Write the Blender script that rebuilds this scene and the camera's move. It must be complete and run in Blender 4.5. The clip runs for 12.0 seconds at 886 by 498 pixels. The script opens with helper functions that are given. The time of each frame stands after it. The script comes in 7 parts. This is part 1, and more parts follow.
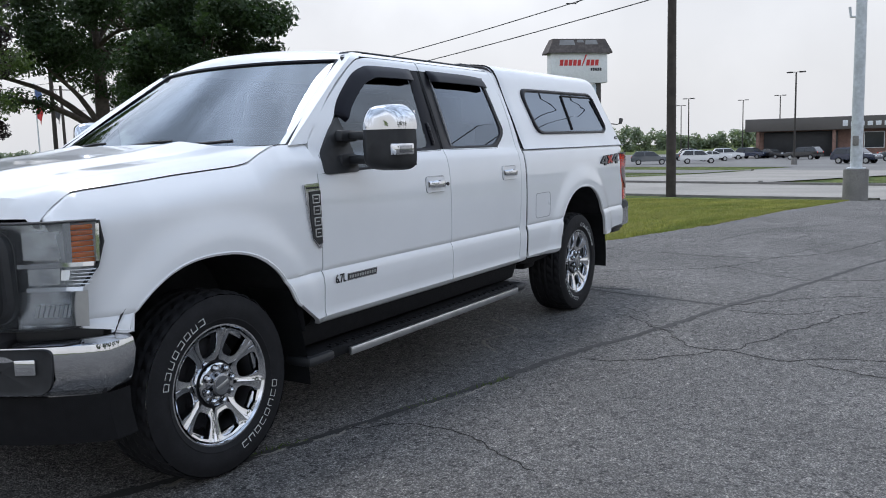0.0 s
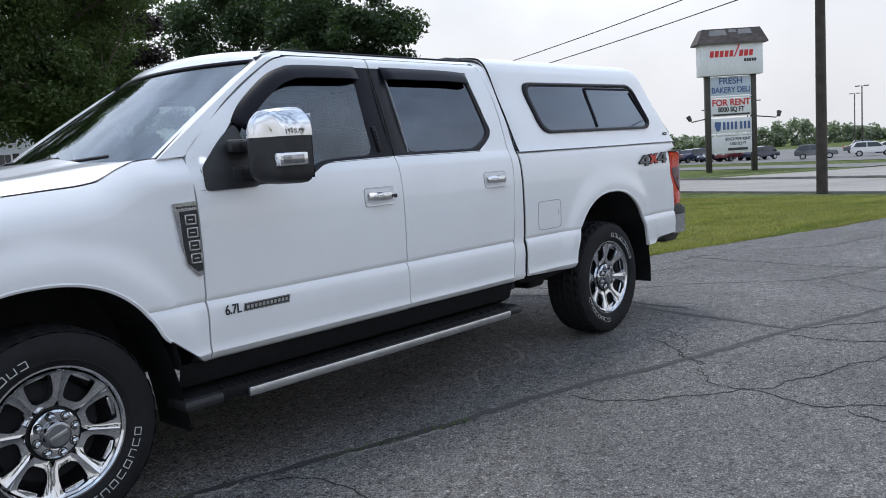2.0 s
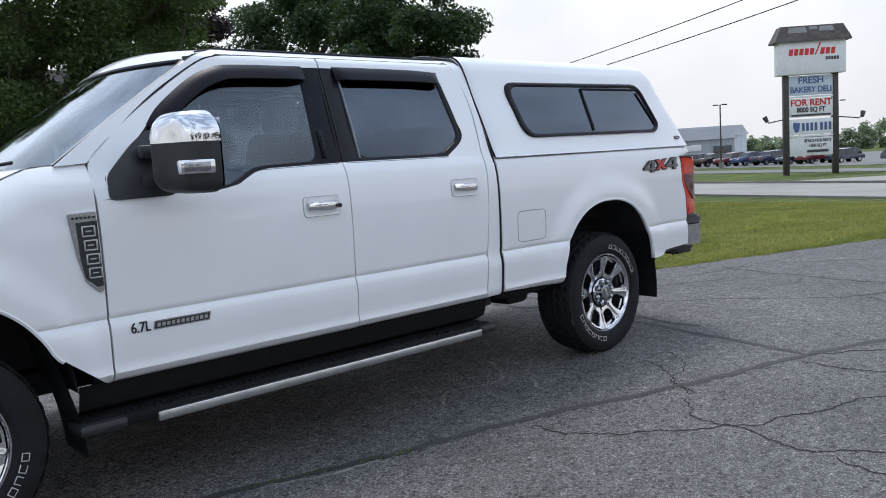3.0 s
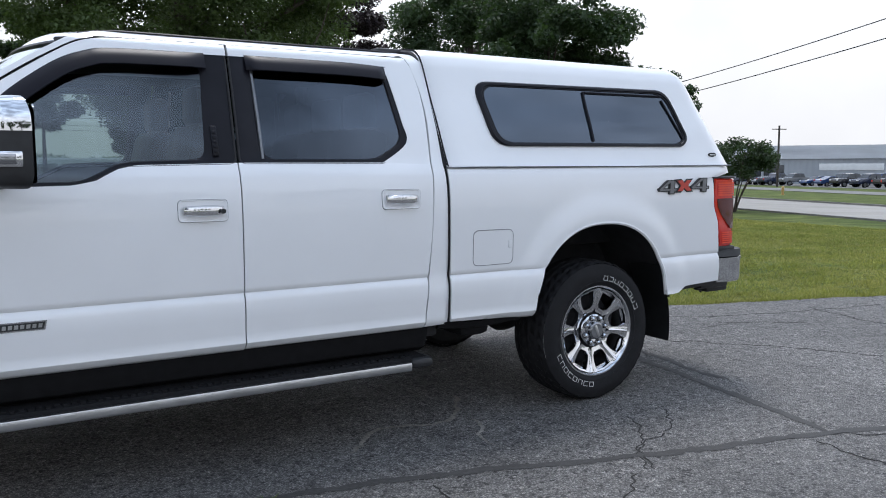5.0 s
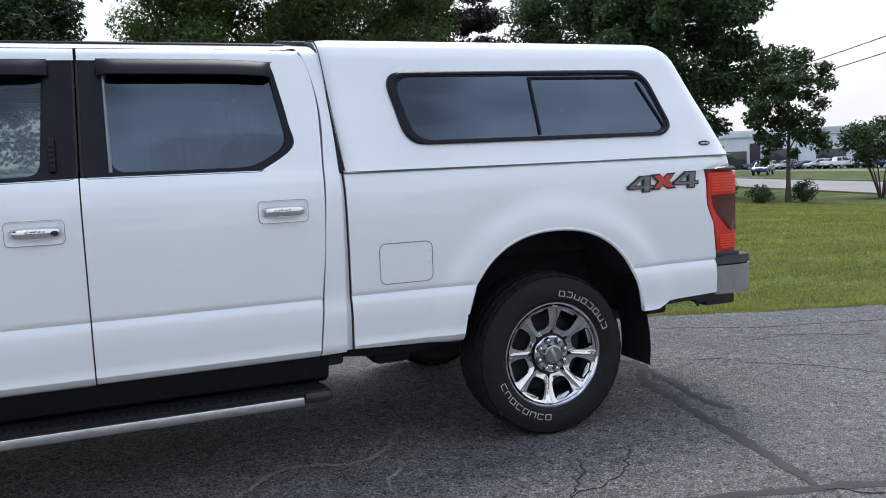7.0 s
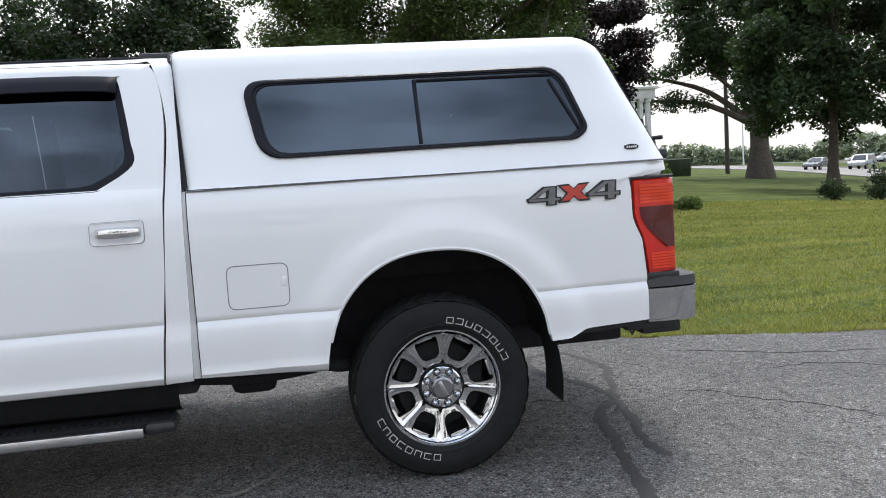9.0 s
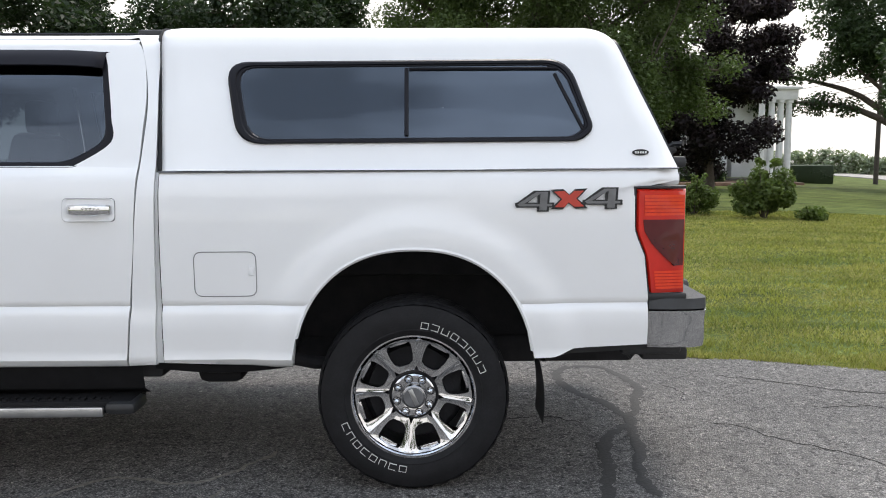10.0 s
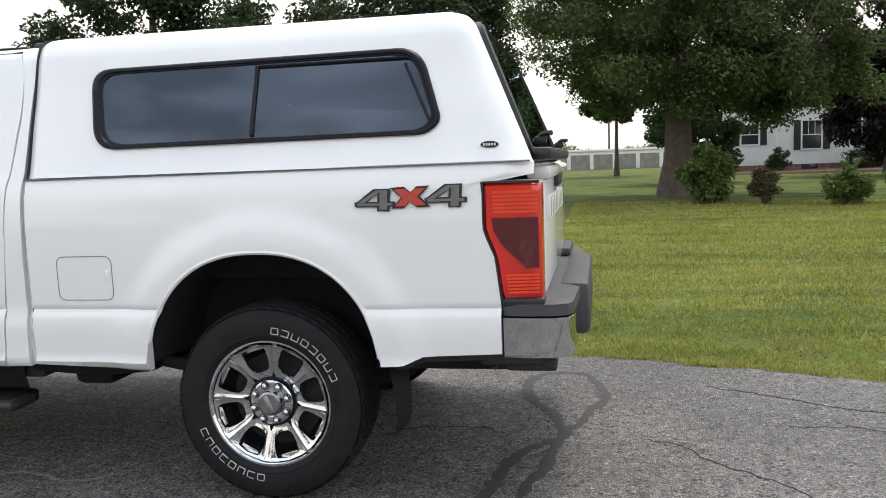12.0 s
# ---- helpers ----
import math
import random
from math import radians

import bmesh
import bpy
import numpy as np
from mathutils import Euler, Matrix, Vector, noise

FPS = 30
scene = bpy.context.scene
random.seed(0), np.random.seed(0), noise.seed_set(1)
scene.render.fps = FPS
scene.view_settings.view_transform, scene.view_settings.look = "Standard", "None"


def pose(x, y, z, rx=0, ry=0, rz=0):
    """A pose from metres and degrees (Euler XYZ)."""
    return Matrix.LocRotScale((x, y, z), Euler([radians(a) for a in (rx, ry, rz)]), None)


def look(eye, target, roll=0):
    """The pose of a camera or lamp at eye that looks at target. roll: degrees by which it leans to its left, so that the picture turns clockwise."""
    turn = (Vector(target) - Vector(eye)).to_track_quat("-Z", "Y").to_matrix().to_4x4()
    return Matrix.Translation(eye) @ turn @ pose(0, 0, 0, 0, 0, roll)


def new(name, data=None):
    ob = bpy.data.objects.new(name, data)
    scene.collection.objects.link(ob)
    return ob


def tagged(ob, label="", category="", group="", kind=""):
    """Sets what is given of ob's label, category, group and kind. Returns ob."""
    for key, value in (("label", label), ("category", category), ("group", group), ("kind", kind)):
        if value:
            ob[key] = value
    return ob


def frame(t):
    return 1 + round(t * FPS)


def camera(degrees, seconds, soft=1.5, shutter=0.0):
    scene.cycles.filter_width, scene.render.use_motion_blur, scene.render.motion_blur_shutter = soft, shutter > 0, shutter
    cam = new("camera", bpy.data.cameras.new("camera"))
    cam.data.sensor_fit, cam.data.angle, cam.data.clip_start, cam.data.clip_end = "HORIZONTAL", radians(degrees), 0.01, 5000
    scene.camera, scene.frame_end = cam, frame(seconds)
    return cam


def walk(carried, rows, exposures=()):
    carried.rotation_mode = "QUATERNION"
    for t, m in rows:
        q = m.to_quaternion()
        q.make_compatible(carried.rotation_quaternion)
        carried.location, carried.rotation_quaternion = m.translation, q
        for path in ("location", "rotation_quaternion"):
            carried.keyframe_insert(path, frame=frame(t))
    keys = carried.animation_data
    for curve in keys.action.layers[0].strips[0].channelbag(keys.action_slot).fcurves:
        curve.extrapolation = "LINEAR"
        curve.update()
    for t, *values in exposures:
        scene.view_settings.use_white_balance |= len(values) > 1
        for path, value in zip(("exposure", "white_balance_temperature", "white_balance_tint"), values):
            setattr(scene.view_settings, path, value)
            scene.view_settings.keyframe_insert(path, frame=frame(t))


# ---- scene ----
cam = camera(56.9, 12.0, 1.0, 0.0)
METRES, EYE, TURN = 8.1804, 1.4382, -58.024
ROWS = [
    (0.0, 0.0, 0.0, 0.0, -0.21, -7.24, 1.64),
    (0.5, 0.0353, 0.0187, -0.0025, 2.76, -6.98, 2.35),
    (1.0, 0.0731, 0.0364, -0.0013, 6.54, -6.67, 3.07),
    (1.5, 0.1056, 0.0677, -0.0047, 8.73, -6.55, 3.54),
    (2.0, 0.1344, 0.0948, -0.0049, 10.52, -6.52, 3.65),
    (2.5, 0.173, 0.1226, -0.0037, 13.37, -6.32, 3.9),
    (3.0, 0.1996, 0.1548, -0.0057, 15.64, -6.18, 3.39),
    (5.0, 0.3054, 0.2771, -0.0047, 26.76, -5.86, 0.17),
    (5.5, 0.3263, 0.3077, -0.0071, 30.59, -6.13, 1.13),
    (6.0, 0.3504, 0.3389, -0.0036, 35.5, -6.12, 2.07),
    (6.5, 0.3679, 0.3773, -0.0046, 36.21, -6.16, 2.32),
    (7.0, 0.3866, 0.4098, -0.0039, 36.38, -5.91, 2.46),
    (7.5, 0.4154, 0.4439, -0.0037, 37.32, -5.73, 2.88),
    (9.5, 0.4933, 0.5929, -0.0045, 52.26, -5.55, 2.23),
    (10.0, 0.5025, 0.634, -0.0026, 56.9, -5.96, 0.23),
    (10.5, 0.5226, 0.6715, -0.0058, 63.12, -6.05, 0.6),
    (11.0, 0.5441, 0.7067, -0.0032, 67.1, -6.0, 1.46),
    (11.5, 0.5502, 0.7493, -0.0034, 68.35, -6.1, 1.9),
    (12.0, 0.5565, 0.7904, -0.005, 68.88, -6.03, 2.05),
]
EXPOSURES = [(0.0, -0.03, 6150, 12), (3.0, 0.09, 6120, 12), (5.5, 0.21, 6120, 12), (7.6, 0.23, 6160, 12), (9.5, 0.53, 6720, 12), (12.0, 0.61, 7020, 12)]
walk(cam, [(t, pose(-6.5133, -2.7129, EYE, 0, 0, TURN) @ pose(METRES * x, METRES * y, METRES * z, 90 + pitch, roll, yaw)) for t, x, y, z, yaw, pitch, roll in ROWS], EXPOSURES)

# ---- sky and sun: a hazy bright day ----
SUN_EL, SUN_AZ = radians(66), radians(62)  # height of the sun, and its bearing from +x towards +y
world = bpy.data.worlds.new("sky")
scene.world = world
world.use_nodes = True
wn, wl = world.node_tree.nodes, world.node_tree.links
sky = wn.new("ShaderNodeTexSky")
sky.sky_type, sky.sun_disc = "NISHITA", False
sky.sun_elevation, sky.sun_rotation = SUN_EL, radians(90) - SUN_AZ
sky.air_density, sky.dust_density, sky.ozone_density = 1.0, 6.0, 1.0
soft = wn.new("ShaderNodeMixRGB")
soft.inputs[0].default_value = 0.78
soft.inputs[2].default_value = (8.6, 8.55, 8.4, 1)
wl.new(sky.outputs[0], soft.inputs[1])
cloud = wn.new("ShaderNodeTexNoise")
cloud.inputs["Scale"].default_value, cloud.inputs["Detail"].default_value = 4.2, 6.0
ramp = wn.new("ShaderNodeMapRange")
ramp.inputs[1].default_value, ramp.inputs[2].default_value = 0.38, 0.66
ramp.inputs[3].default_value, ramp.inputs[4].default_value = 0.62, 1.55
tint = wn.new("ShaderNodeMixRGB")
tint.blend_type, tint.inputs[0].default_value = "MULTIPLY", 1.0
wl.new(cloud.outputs[0], ramp.inputs[0])
wl.new(soft.outputs[0], tint.inputs[1])
# the haze is brightest towards the skyline, the sky bluer overhead
where = wn.new("ShaderNodeTexCoord")
split = wn.new("ShaderNodeSeparateXYZ")
hue = wn.new("ShaderNodeValToRGB")
hue.color_ramp.elements[0].color = (0.95, 0.95, 0.95, 1)
hue.color_ramp.elements[1].position, hue.color_ramp.elements[1].color = 0.92, (0.68, 0.83, 1.05, 1)
for at_z, rgb in ((0.16, (1.0, 1.0, 1.0, 1)), (0.34, (1.20, 1.24, 1.30, 1)), (0.60, (0.86, 1.00, 1.20, 1))):
    hue.color_ramp.elements.new(at_z).color = rgb
over = wn.new("ShaderNodeMixRGB")
over.blend_type, over.inputs[0].default_value = "MULTIPLY", 1.0
wl.new(where.outputs["Generated"], split.inputs[0])
wl.new(split.outputs[2], hue.inputs[0])
# the haze hides the clouds near the skyline; higher up they part
veil = wn.new("ShaderNodeMapRange")
veil.inputs[1].default_value, veil.inputs[2].default_value, veil.inputs[3].default_value, veil.inputs[4].default_value = 0.12, 0.55, 0.12, 1.0
even = wn.new("ShaderNodeMixRGB")
even.inputs[1].default_value = (1, 1, 1, 1)
wl.new(split.outputs[2], veil.inputs[0])
wl.new(veil.outputs[0], even.inputs[0])
wl.new(ramp.outputs[0], even.inputs[2])
wl.new(even.outputs[0], tint.inputs[2])
wl.new(tint.outputs[0], over.inputs[1])
wl.new(hue.outputs[0], over.inputs[2])
wl.new(over.outputs[0], wn["Background"].inputs[0])
wn["Background"].inputs[1].default_value = 0.125
sun = new("sun", bpy.data.lights.new("sun", "SUN"))
sun.data.energy, sun.data.angle, sun.data.color = 1.9, radians(20), (1.0, 0.95, 0.88)
sun.matrix_world = look((0, 0, 0), (-math.cos(SUN_EL) * math.cos(SUN_AZ), -math.cos(SUN_EL) * math.sin(SUN_AZ), -math.sin(SUN_EL)))


# ---- materials ----
def mat(name, color, rough=0.5, metal=0.0, var=0.12, scale=6.0, bump=0.0, bscale=60.0, coat=0.0, spec=0.5, fine=0.0, fscale=120.0, emit=0.0, objvar=0.0, alpha_leaf=False):
    """A Principled material: colour varied at two scales, with fine relief."""
    m = bpy.data.materials.new(name)
    m.use_nodes = True
    n, l = m.node_tree.nodes, m.node_tree.links
    b = n["Principled BSDF"]
    b.inputs["Roughness"].default_value, b.inputs["Metallic"].default_value = rough, metal
    b.inputs["Coat Weight"].default_value, b.inputs["Coat Roughness"].default_value = coat, 0.04
    b.inputs["Specular IOR Level"].default_value = spec
    co = n.new("ShaderNodeTexCoord")
    big = n.new("ShaderNodeTexNoise")
    big.inputs["Scale"].default_value, big.inputs["Detail"].default_value = scale, 6.0
    l.new(co.outputs["Object"], big.inputs["Vector"])
    rg = n.new("ShaderNodeMapRange")
    rg.inputs[1].default_value, rg.inputs[2].default_value = 0.3, 0.7
    rg.inputs[3].default_value, rg.inputs[4].default_value = 1 - var, 1 + var
    l.new(big.outputs[0], rg.inputs[0])
    mix = n.new("ShaderNodeMixRGB")
    mix.blend_type, mix.inputs[0].default_value = "MULTIPLY", 1.0
    mix.inputs[1].default_value = (*color, 1)
    l.new(rg.outputs[0], mix.inputs[2])
    out = mix.outputs[0]
    if fine:
        small = n.new("ShaderNodeTexNoise")
        small.inputs["Scale"].default_value, small.inputs["Detail"].default_value = fscale, 3.0
        l.new(co.outputs["Object"], small.inputs["Vector"])
        r2 = n.new("ShaderNodeMapRange")
        r2.inputs[1].default_value, r2.inputs[2].default_value = 0.32, 0.68
        r2.inputs[3].default_value, r2.inputs[4].default_value = 1 - fine, 1 + fine
        l.new(small.outputs[0], r2.inputs[0])
        m2 = n.new("ShaderNodeMixRGB")
        m2.blend_type, m2.inputs[0].default_value = "MULTIPLY", 1.0
        l.new(out, m2.inputs[1])
        l.new(r2.outputs[0], m2.inputs[2])
        out = m2.outputs[0]
    if objvar:
        info = n.new("ShaderNodeNewGeometry")
        r3 = n.new("ShaderNodeMapRange")
        r3.inputs[3].default_value, r3.inputs[4].default_value = 1 - objvar, 1 + objvar
        l.new(info.outputs["Random Per Island"], r3.inputs[0])
        m3 = n.new("ShaderNodeMixRGB")
        m3.blend_type, m3.inputs[0].default_value = "MULTIPLY", 1.0
        l.new(out, m3.inputs[1])
        l.new(r3.outputs[0], m3.inputs[2])
        out = m3.outputs[0]
    l.new(out, b.inputs["Base Color"])
    if bump:
        nb = n.new("ShaderNodeTexNoise")
        nb.inputs["Scale"].default_value, nb.inputs["Detail"].default_value = bscale, 4.0
        l.new(co.outputs["Object"], nb.inputs["Vector"])
        bp = n.new("ShaderNodeBump")
        bp.inputs["Strength"].default_value, bp.inputs["Distance"].default_value = bump, 0.01
        l.new(nb.outputs[0], bp.inputs["Height"])
        l.new(bp.outputs[0], b.inputs["Normal"])
    if emit:
        b.inputs["Emission Color"].default_value, b.inputs["Emission Strength"].default_value = (*color, 1), emit
    return m


def glass(name, tint, ior=1.5, rough=0.0, sheen=(0.86, 0.93, 1.0)):
    """A thin tinted pane: clear through, with its mirror image by Fresnel."""
    m = bpy.data.materials.new(name)
    m.use_nodes = True
    n, l = m.node_tree.nodes, m.node_tree.links
    n.remove(n["Principled BSDF"])
    tr, gl, mx, fr = n.new("ShaderNodeBsdfTransparent"), n.new("ShaderNodeBsdfGlossy"), n.new("ShaderNodeMixShader"), n.new("ShaderNodeFresnel")
    tr.inputs[0].default_value = (*tint, 1)
    gl.inputs["Roughness"].default_value = rough
    gl.inputs[0].default_value = (*sheen, 1)
    fr.inputs[0].default_value = ior
    # both faces of the pane mirror: 2F / (1 + F)
    one, two, both_ = n.new("ShaderNodeMath"), n.new("ShaderNodeMath"), n.new("ShaderNodeMath")
    one.operation, two.operation, both_.operation = "ADD", "MULTIPLY", "DIVIDE"
    one.inputs[1].default_value, two.inputs[1].default_value = 1.0, 2.0
    l.new(fr.outputs[0], one.inputs[0])
    l.new(fr.outputs[0], two.inputs[0])
    l.new(two.outputs[0], both_.inputs[0])
    l.new(one.outputs[0], both_.inputs[1])
    l.new(both_.outputs[0], mx.inputs[0])
    l.new(tr.outputs[0], mx.inputs[1])
    l.new(gl.outputs[0], mx.inputs[2])
    l.new(mx.outputs[0], n["Material Output"].inputs[0])
    return m


def leafmat(name, color, var=0.35, trans=0.35):
    m = mat(name, color, 0.55, 0, 0.25, 0.5, objvar=var, spec=0.3)
    n, l = m.node_tree.nodes, m.node_tree.links
    t, mx = n.new("ShaderNodeBsdfTranslucent"), n.new("ShaderNodeMixShader")
    b = n["Principled BSDF"]
    mx.inputs[0].default_value = trans
    t.inputs[0].default_value = (color[0] * 1.2, color[1] * 1.35, color[2] * 0.7, 1)
    l.new(b.outputs[0], mx.inputs[1])
    l.new(t.outputs[0], mx.inputs[2])
    l.new(mx.outputs[0], n["Material Output"].inputs[0])
    return m


PAINT = mat("white_paint", (0.81, 0.82, 0.83), 0.28, 0, 0.015, 3, coat=0.9, bump=0.02, bscale=260)
CAP_PAINT = mat("cap_paint", (0.81, 0.82, 0.83), 0.30, 0, 0.015, 3, coat=0.8, bump=0.04, bscale=200)
CHROME = mat("chrome", (0.66, 0.67, 0.69), 0.06, 1.0, 0.05, 9, bump=0.012, bscale=30)
DARKCHROME = mat("dark_chrome", (0.30, 0.31, 0.33), 0.16, 1.0, 0.12, 20)
STEEL = mat("brushed_steel", (0.55, 0.56, 0.57), 0.3, 1.0, 0.12, 12, bump=0.05, bscale=90)
BLACK = mat("black_plastic", (0.018, 0.019, 0.021), 0.5, 0, 0.25, 20, bump=0.08, bscale=400)
TRIM = mat("black_trim", (0.010, 0.010, 0.014), 0.32, 0, 0.2, 8, spec=0.16)
VISOR = mat("smoked_acrylic", (0.009, 0.009, 0.013), 0.34, 0, 0.1, 8, spec=0.10)
WELL = mat("wheel_well_liner", (0.018, 0.018, 0.021), 0.9, 0, 0.3, 14, bump=0.2, bscale=80)
STEPBLACK = mat("step_pad_rubber", (0.008, 0.008, 0.009), 0.75, 0, 0.2, 20, bump=0.15, bscale=260, spec=0.2)
SEAL = mat("seam_rubber", (0.015, 0.015, 0.017), 0.8, 0, 0.1, 20)
RUBBER = mat("tyre_rubber", (0.010, 0.010, 0.0115), 0.75, 0, 0.25, 18, bump=0.12, bscale=220, fine=0.15, spec=0.3)
LETTER = mat("raised_white_rubber", (0.62, 0.62, 0.60), 0.7, 0, 0.1, 30)
GREYPL = mat("grey_step_plastic", (0.045, 0.047, 0.05), 0.6, 0, 0.2, 14, bump=0.15, bscale=300)
RED = mat("red_lens", (0.62, 0.020, 0.010), 0.10, 0, 0.10, 12, coat=1.0)
ORED = mat("orange_red_lens", (0.80, 0.05, 0.012), 0.12, 0, 0.15, 14, coat=1.0)
DRED = mat("dark_red_lens", (0.085, 0.004, 0.006), 0.10, 0, 0.12, 12, coat=1.0)
AMBER = mat("amber_reflector", (0.85, 0.22, 0.02), 0.15, 0, 0.12, 20, coat=1.0)
BADGE = mat("badge_grey", (0.20, 0.205, 0.215), 0.35, 0.6, 0.15, 20)
BADGERED = mat("badge_red", (0.52, 0.06, 0.04), 0.4, 0, 0.1, 20)
LAMPIN = mat("lamp_reflector", (0.74, 0.76, 0.80), 0.25, 0.9, 0.25, 14)
FRAMEWHITE_LAMP = mat("pale_lamp_plastic", (0.72, 0.74, 0.77), 0.25, 0.2, 0.06, 20)
SEAT = mat("seat_leather", (0.06, 0.058, 0.055), 0.55, 0, 0.2, 9, bump=0.1, bscale=200)
TAN = mat("headliner_cloth", (0.38, 0.37, 0.35), 0.9, 0, 0.1, 9)
GLASS = glass("cab_glass", (0.44, 0.52, 0.51), 1.52)
SCREEN = glass("windscreen_glass", (0.55, 0.62, 0.60), 1.55)
TINTED = glass("privacy_glass", (0.10, 0.12, 0.15), 1.56, 0.0, (0.74, 0.85, 1.0))
CLEAR = glass("clear_lens", (0.9, 0.92, 0.93))
GRASS = mat("lawn", (0.066, 0.090, 0.028), 0.95, 0, 0.35, 0.7, bump=0.8, bscale=40, fine=0.35, fscale=26, spec=0.1)


def mown_rows(m):
    """Faint rows left by the mower, and yellowed swathes, over a lawn."""
    n, l = m.node_tree.nodes, m.node_tree.links
    b = n["Principled BSDF"]
    base = b.inputs["Base Color"].links[0].from_socket
    co, mp, rows = n.new("ShaderNodeTexCoord"), n.new("ShaderNodeMapping"), n.new("ShaderNodeTexNoise")
    mp.inputs["Rotation"].default_value, mp.inputs["Scale"].default_value = (0, 0, radians(-11)), (0.10, 1.5, 1.0)
    rows.inputs["Scale"].default_value, rows.inputs["Detail"].default_value = 1.2, 4.0
    l.new(co.outputs["Object"], mp.inputs["Vector"])
    l.new(mp.outputs[0], rows.inputs["Vector"])
    ramp_ = n.new("ShaderNodeValToRGB")
    ramp_.color_ramp.elements[0].position, ramp_.color_ramp.elements[0].color = 0.36, (0.76, 0.83, 0.74, 1)
    ramp_.color_ramp.elements[1].position, ramp_.color_ramp.elements[1].color = 0.66, (1.75, 1.5, 1.35, 1)
    l.new(rows.outputs[0], ramp_.inputs[0])
    mx = n.new("ShaderNodeMixRGB")
    mx.blend_type, mx.inputs[0].default_value = "MULTIPLY", 1.0
    l.new(base, mx.inputs[1])
    l.new(ramp_.outputs[0], mx.inputs[2])
    l.new(mx.outputs[0], b.inputs["Base Color"])


mown_rows(GRASS)
BARK = mat("bark", (0.075, 0.06, 0.048), 0.9, 0, 0.3, 5, bump=0.9, bscale=14)
OAKLEAF = leafmat("oak_leaf", (0.078, 0.112, 0.042))
TREELEAF = leafmat("tree_leaf", (0.040, 0.066, 0.030))
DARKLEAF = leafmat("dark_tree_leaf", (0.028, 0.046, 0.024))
MAPLELEAF = leafmat("purple_maple_leaf", (0.022, 0.014, 0.018), 0.4, 0.2)
BUSHLEAF = leafmat("bush_leaf", (0.095, 0.135, 0.038))
DRYLEAF = leafmat("dry_bush_leaf", (0.085, 0.07, 0.035), 0.4, 0.2)
# paler than the near leaves: distance haze is mixed into this colour
HAZELEAF = leafmat("haze_paled_leaf", (0.22, 0.26, 0.19), 0.25, 0.3)
BLADE = leafmat("grass_blade", (0.215, 0.226, 0.075), 0.75, 0.4)
mown_rows(BLADE)
STRAW = leafmat("straw_blade", (0.33, 0.30, 0.14), 0.35, 0.4)
CONCRETE = mat("concrete_road", (0.262, 0.248, 0.224), 0.85, 0, 0.15, 0.3, bump=0.1, bscale=12, fine=0.1, fscale=8)
KERB = mat("kerb_concrete", (0.22, 0.21, 0.195), 0.85, 0, 0.2, 1.2, bump=0.15, bscale=20, fine=0.15, fscale=30)
FARLOT = mat("parking_asphalt", (0.15, 0.148, 0.142), 0.85, 0, 0.15, 0.2, bump=0.1, bscale=10, fine=0.1)
WOODPOLE = mat("pole_wood", (0.055, 0.045, 0.040), 0.85, 0, 0.3, 3, bump=0.5, bscale=20)
POLEWHITE = mat("pole_white_paint", (0.55, 0.58, 0.60), 0.45, 0, 0.12, 3, bump=0.1, bscale=40, fine=0.12, fscale=10)
DARKPOLE = mat("bronze_pole", (0.05, 0.045, 0.04), 0.5, 0.3, 0.15, 3)
WIRE = mat("wire", (0.03, 0.03, 0.03), 0.6)
SIDING = mat("white_siding", (0.68, 0.70, 0.70), 0.6, 0, 0.06, 0.8, fine=0.04, fscale=9)
SHUTTER = mat("black_shutter", (0.02, 0.021, 0.023), 0.5, 0, 0.2, 3)
ROOF = mat("roof_shingle", (0.09, 0.085, 0.08), 0.9, 0, 0.2, 2, bump=0.4, bscale=12)
PANE = mat("window_pane", (0.035, 0.04, 0.045), 0.05, 0, 0.2, 0.8)
FRAMEWHITE = mat("white_frame", (0.74, 0.75, 0.75), 0.5, 0, 0.05, 3)
BRICKWALL = mat("brick_wall", (0.23, 0.14, 0.11), 0.85, 0, 0.2, 3, bump=0.3, bscale=14, fine=0.2, fscale=14)
FASCIA = mat("brown_fascia", (0.11, 0.10, 0.09), 0.6, 0, 0.1, 0.4)
GREYMETAL = mat("grey_metal_siding", (0.33, 0.36, 0.39), 0.5, 0.1, 0.08, 0.3)
WHITEWALL = mat("pale_wall", (0.62, 0.67, 0.72), 0.7, 0, 0.08, 0.3)
SIGNWHITE = mat("sign_white", (0.72, 0.74, 0.74), 0.45, 0, 0.06, 1.5, fine=0.05, fscale=9)
SIGNRED = mat("sign_red", (0.55, 0.03, 0.03), 0.5, 0, 0.05, 4)
SIGNBLUE = mat("sign_blue", (0.07, 0.12, 0.28), 0.5, 0, 0.05, 4)
SIGNDARK = mat("sign_dark", (0.04, 0.04, 0.045), 0.5, 0, 0.1, 4)
SIGNPALE = mat("sign_pale_blue", (0.50, 0.58, 0.66), 0.5, 0, 0.08, 2)
SIGNROOF = mat("sign_roof_brown", (0.10, 0.085, 0.08), 0.8, 0, 0.2, 1.5, fine=0.2, fscale=6)
PATCH = mat("sign_roof_patch", (0.26, 0.26, 0.26), 0.8, 0, 0.15, 2)
MULCH = mat("mulch", (0.13, 0.075, 0.05), 0.95, 0, 0.3, 3, bump=0.6, bscale=30, fine=0.3, fscale=20)
TAR = mat("tar_seal", (0.030, 0.029, 0.028), 0.75, 0, 0.2, 3, bump=0.25, bscale=70, fine=0.25, fscale=60)
CRACK = mat("crack_dirt", (0.018, 0.017, 0.016), 0.95, 0, 0.3, 6)
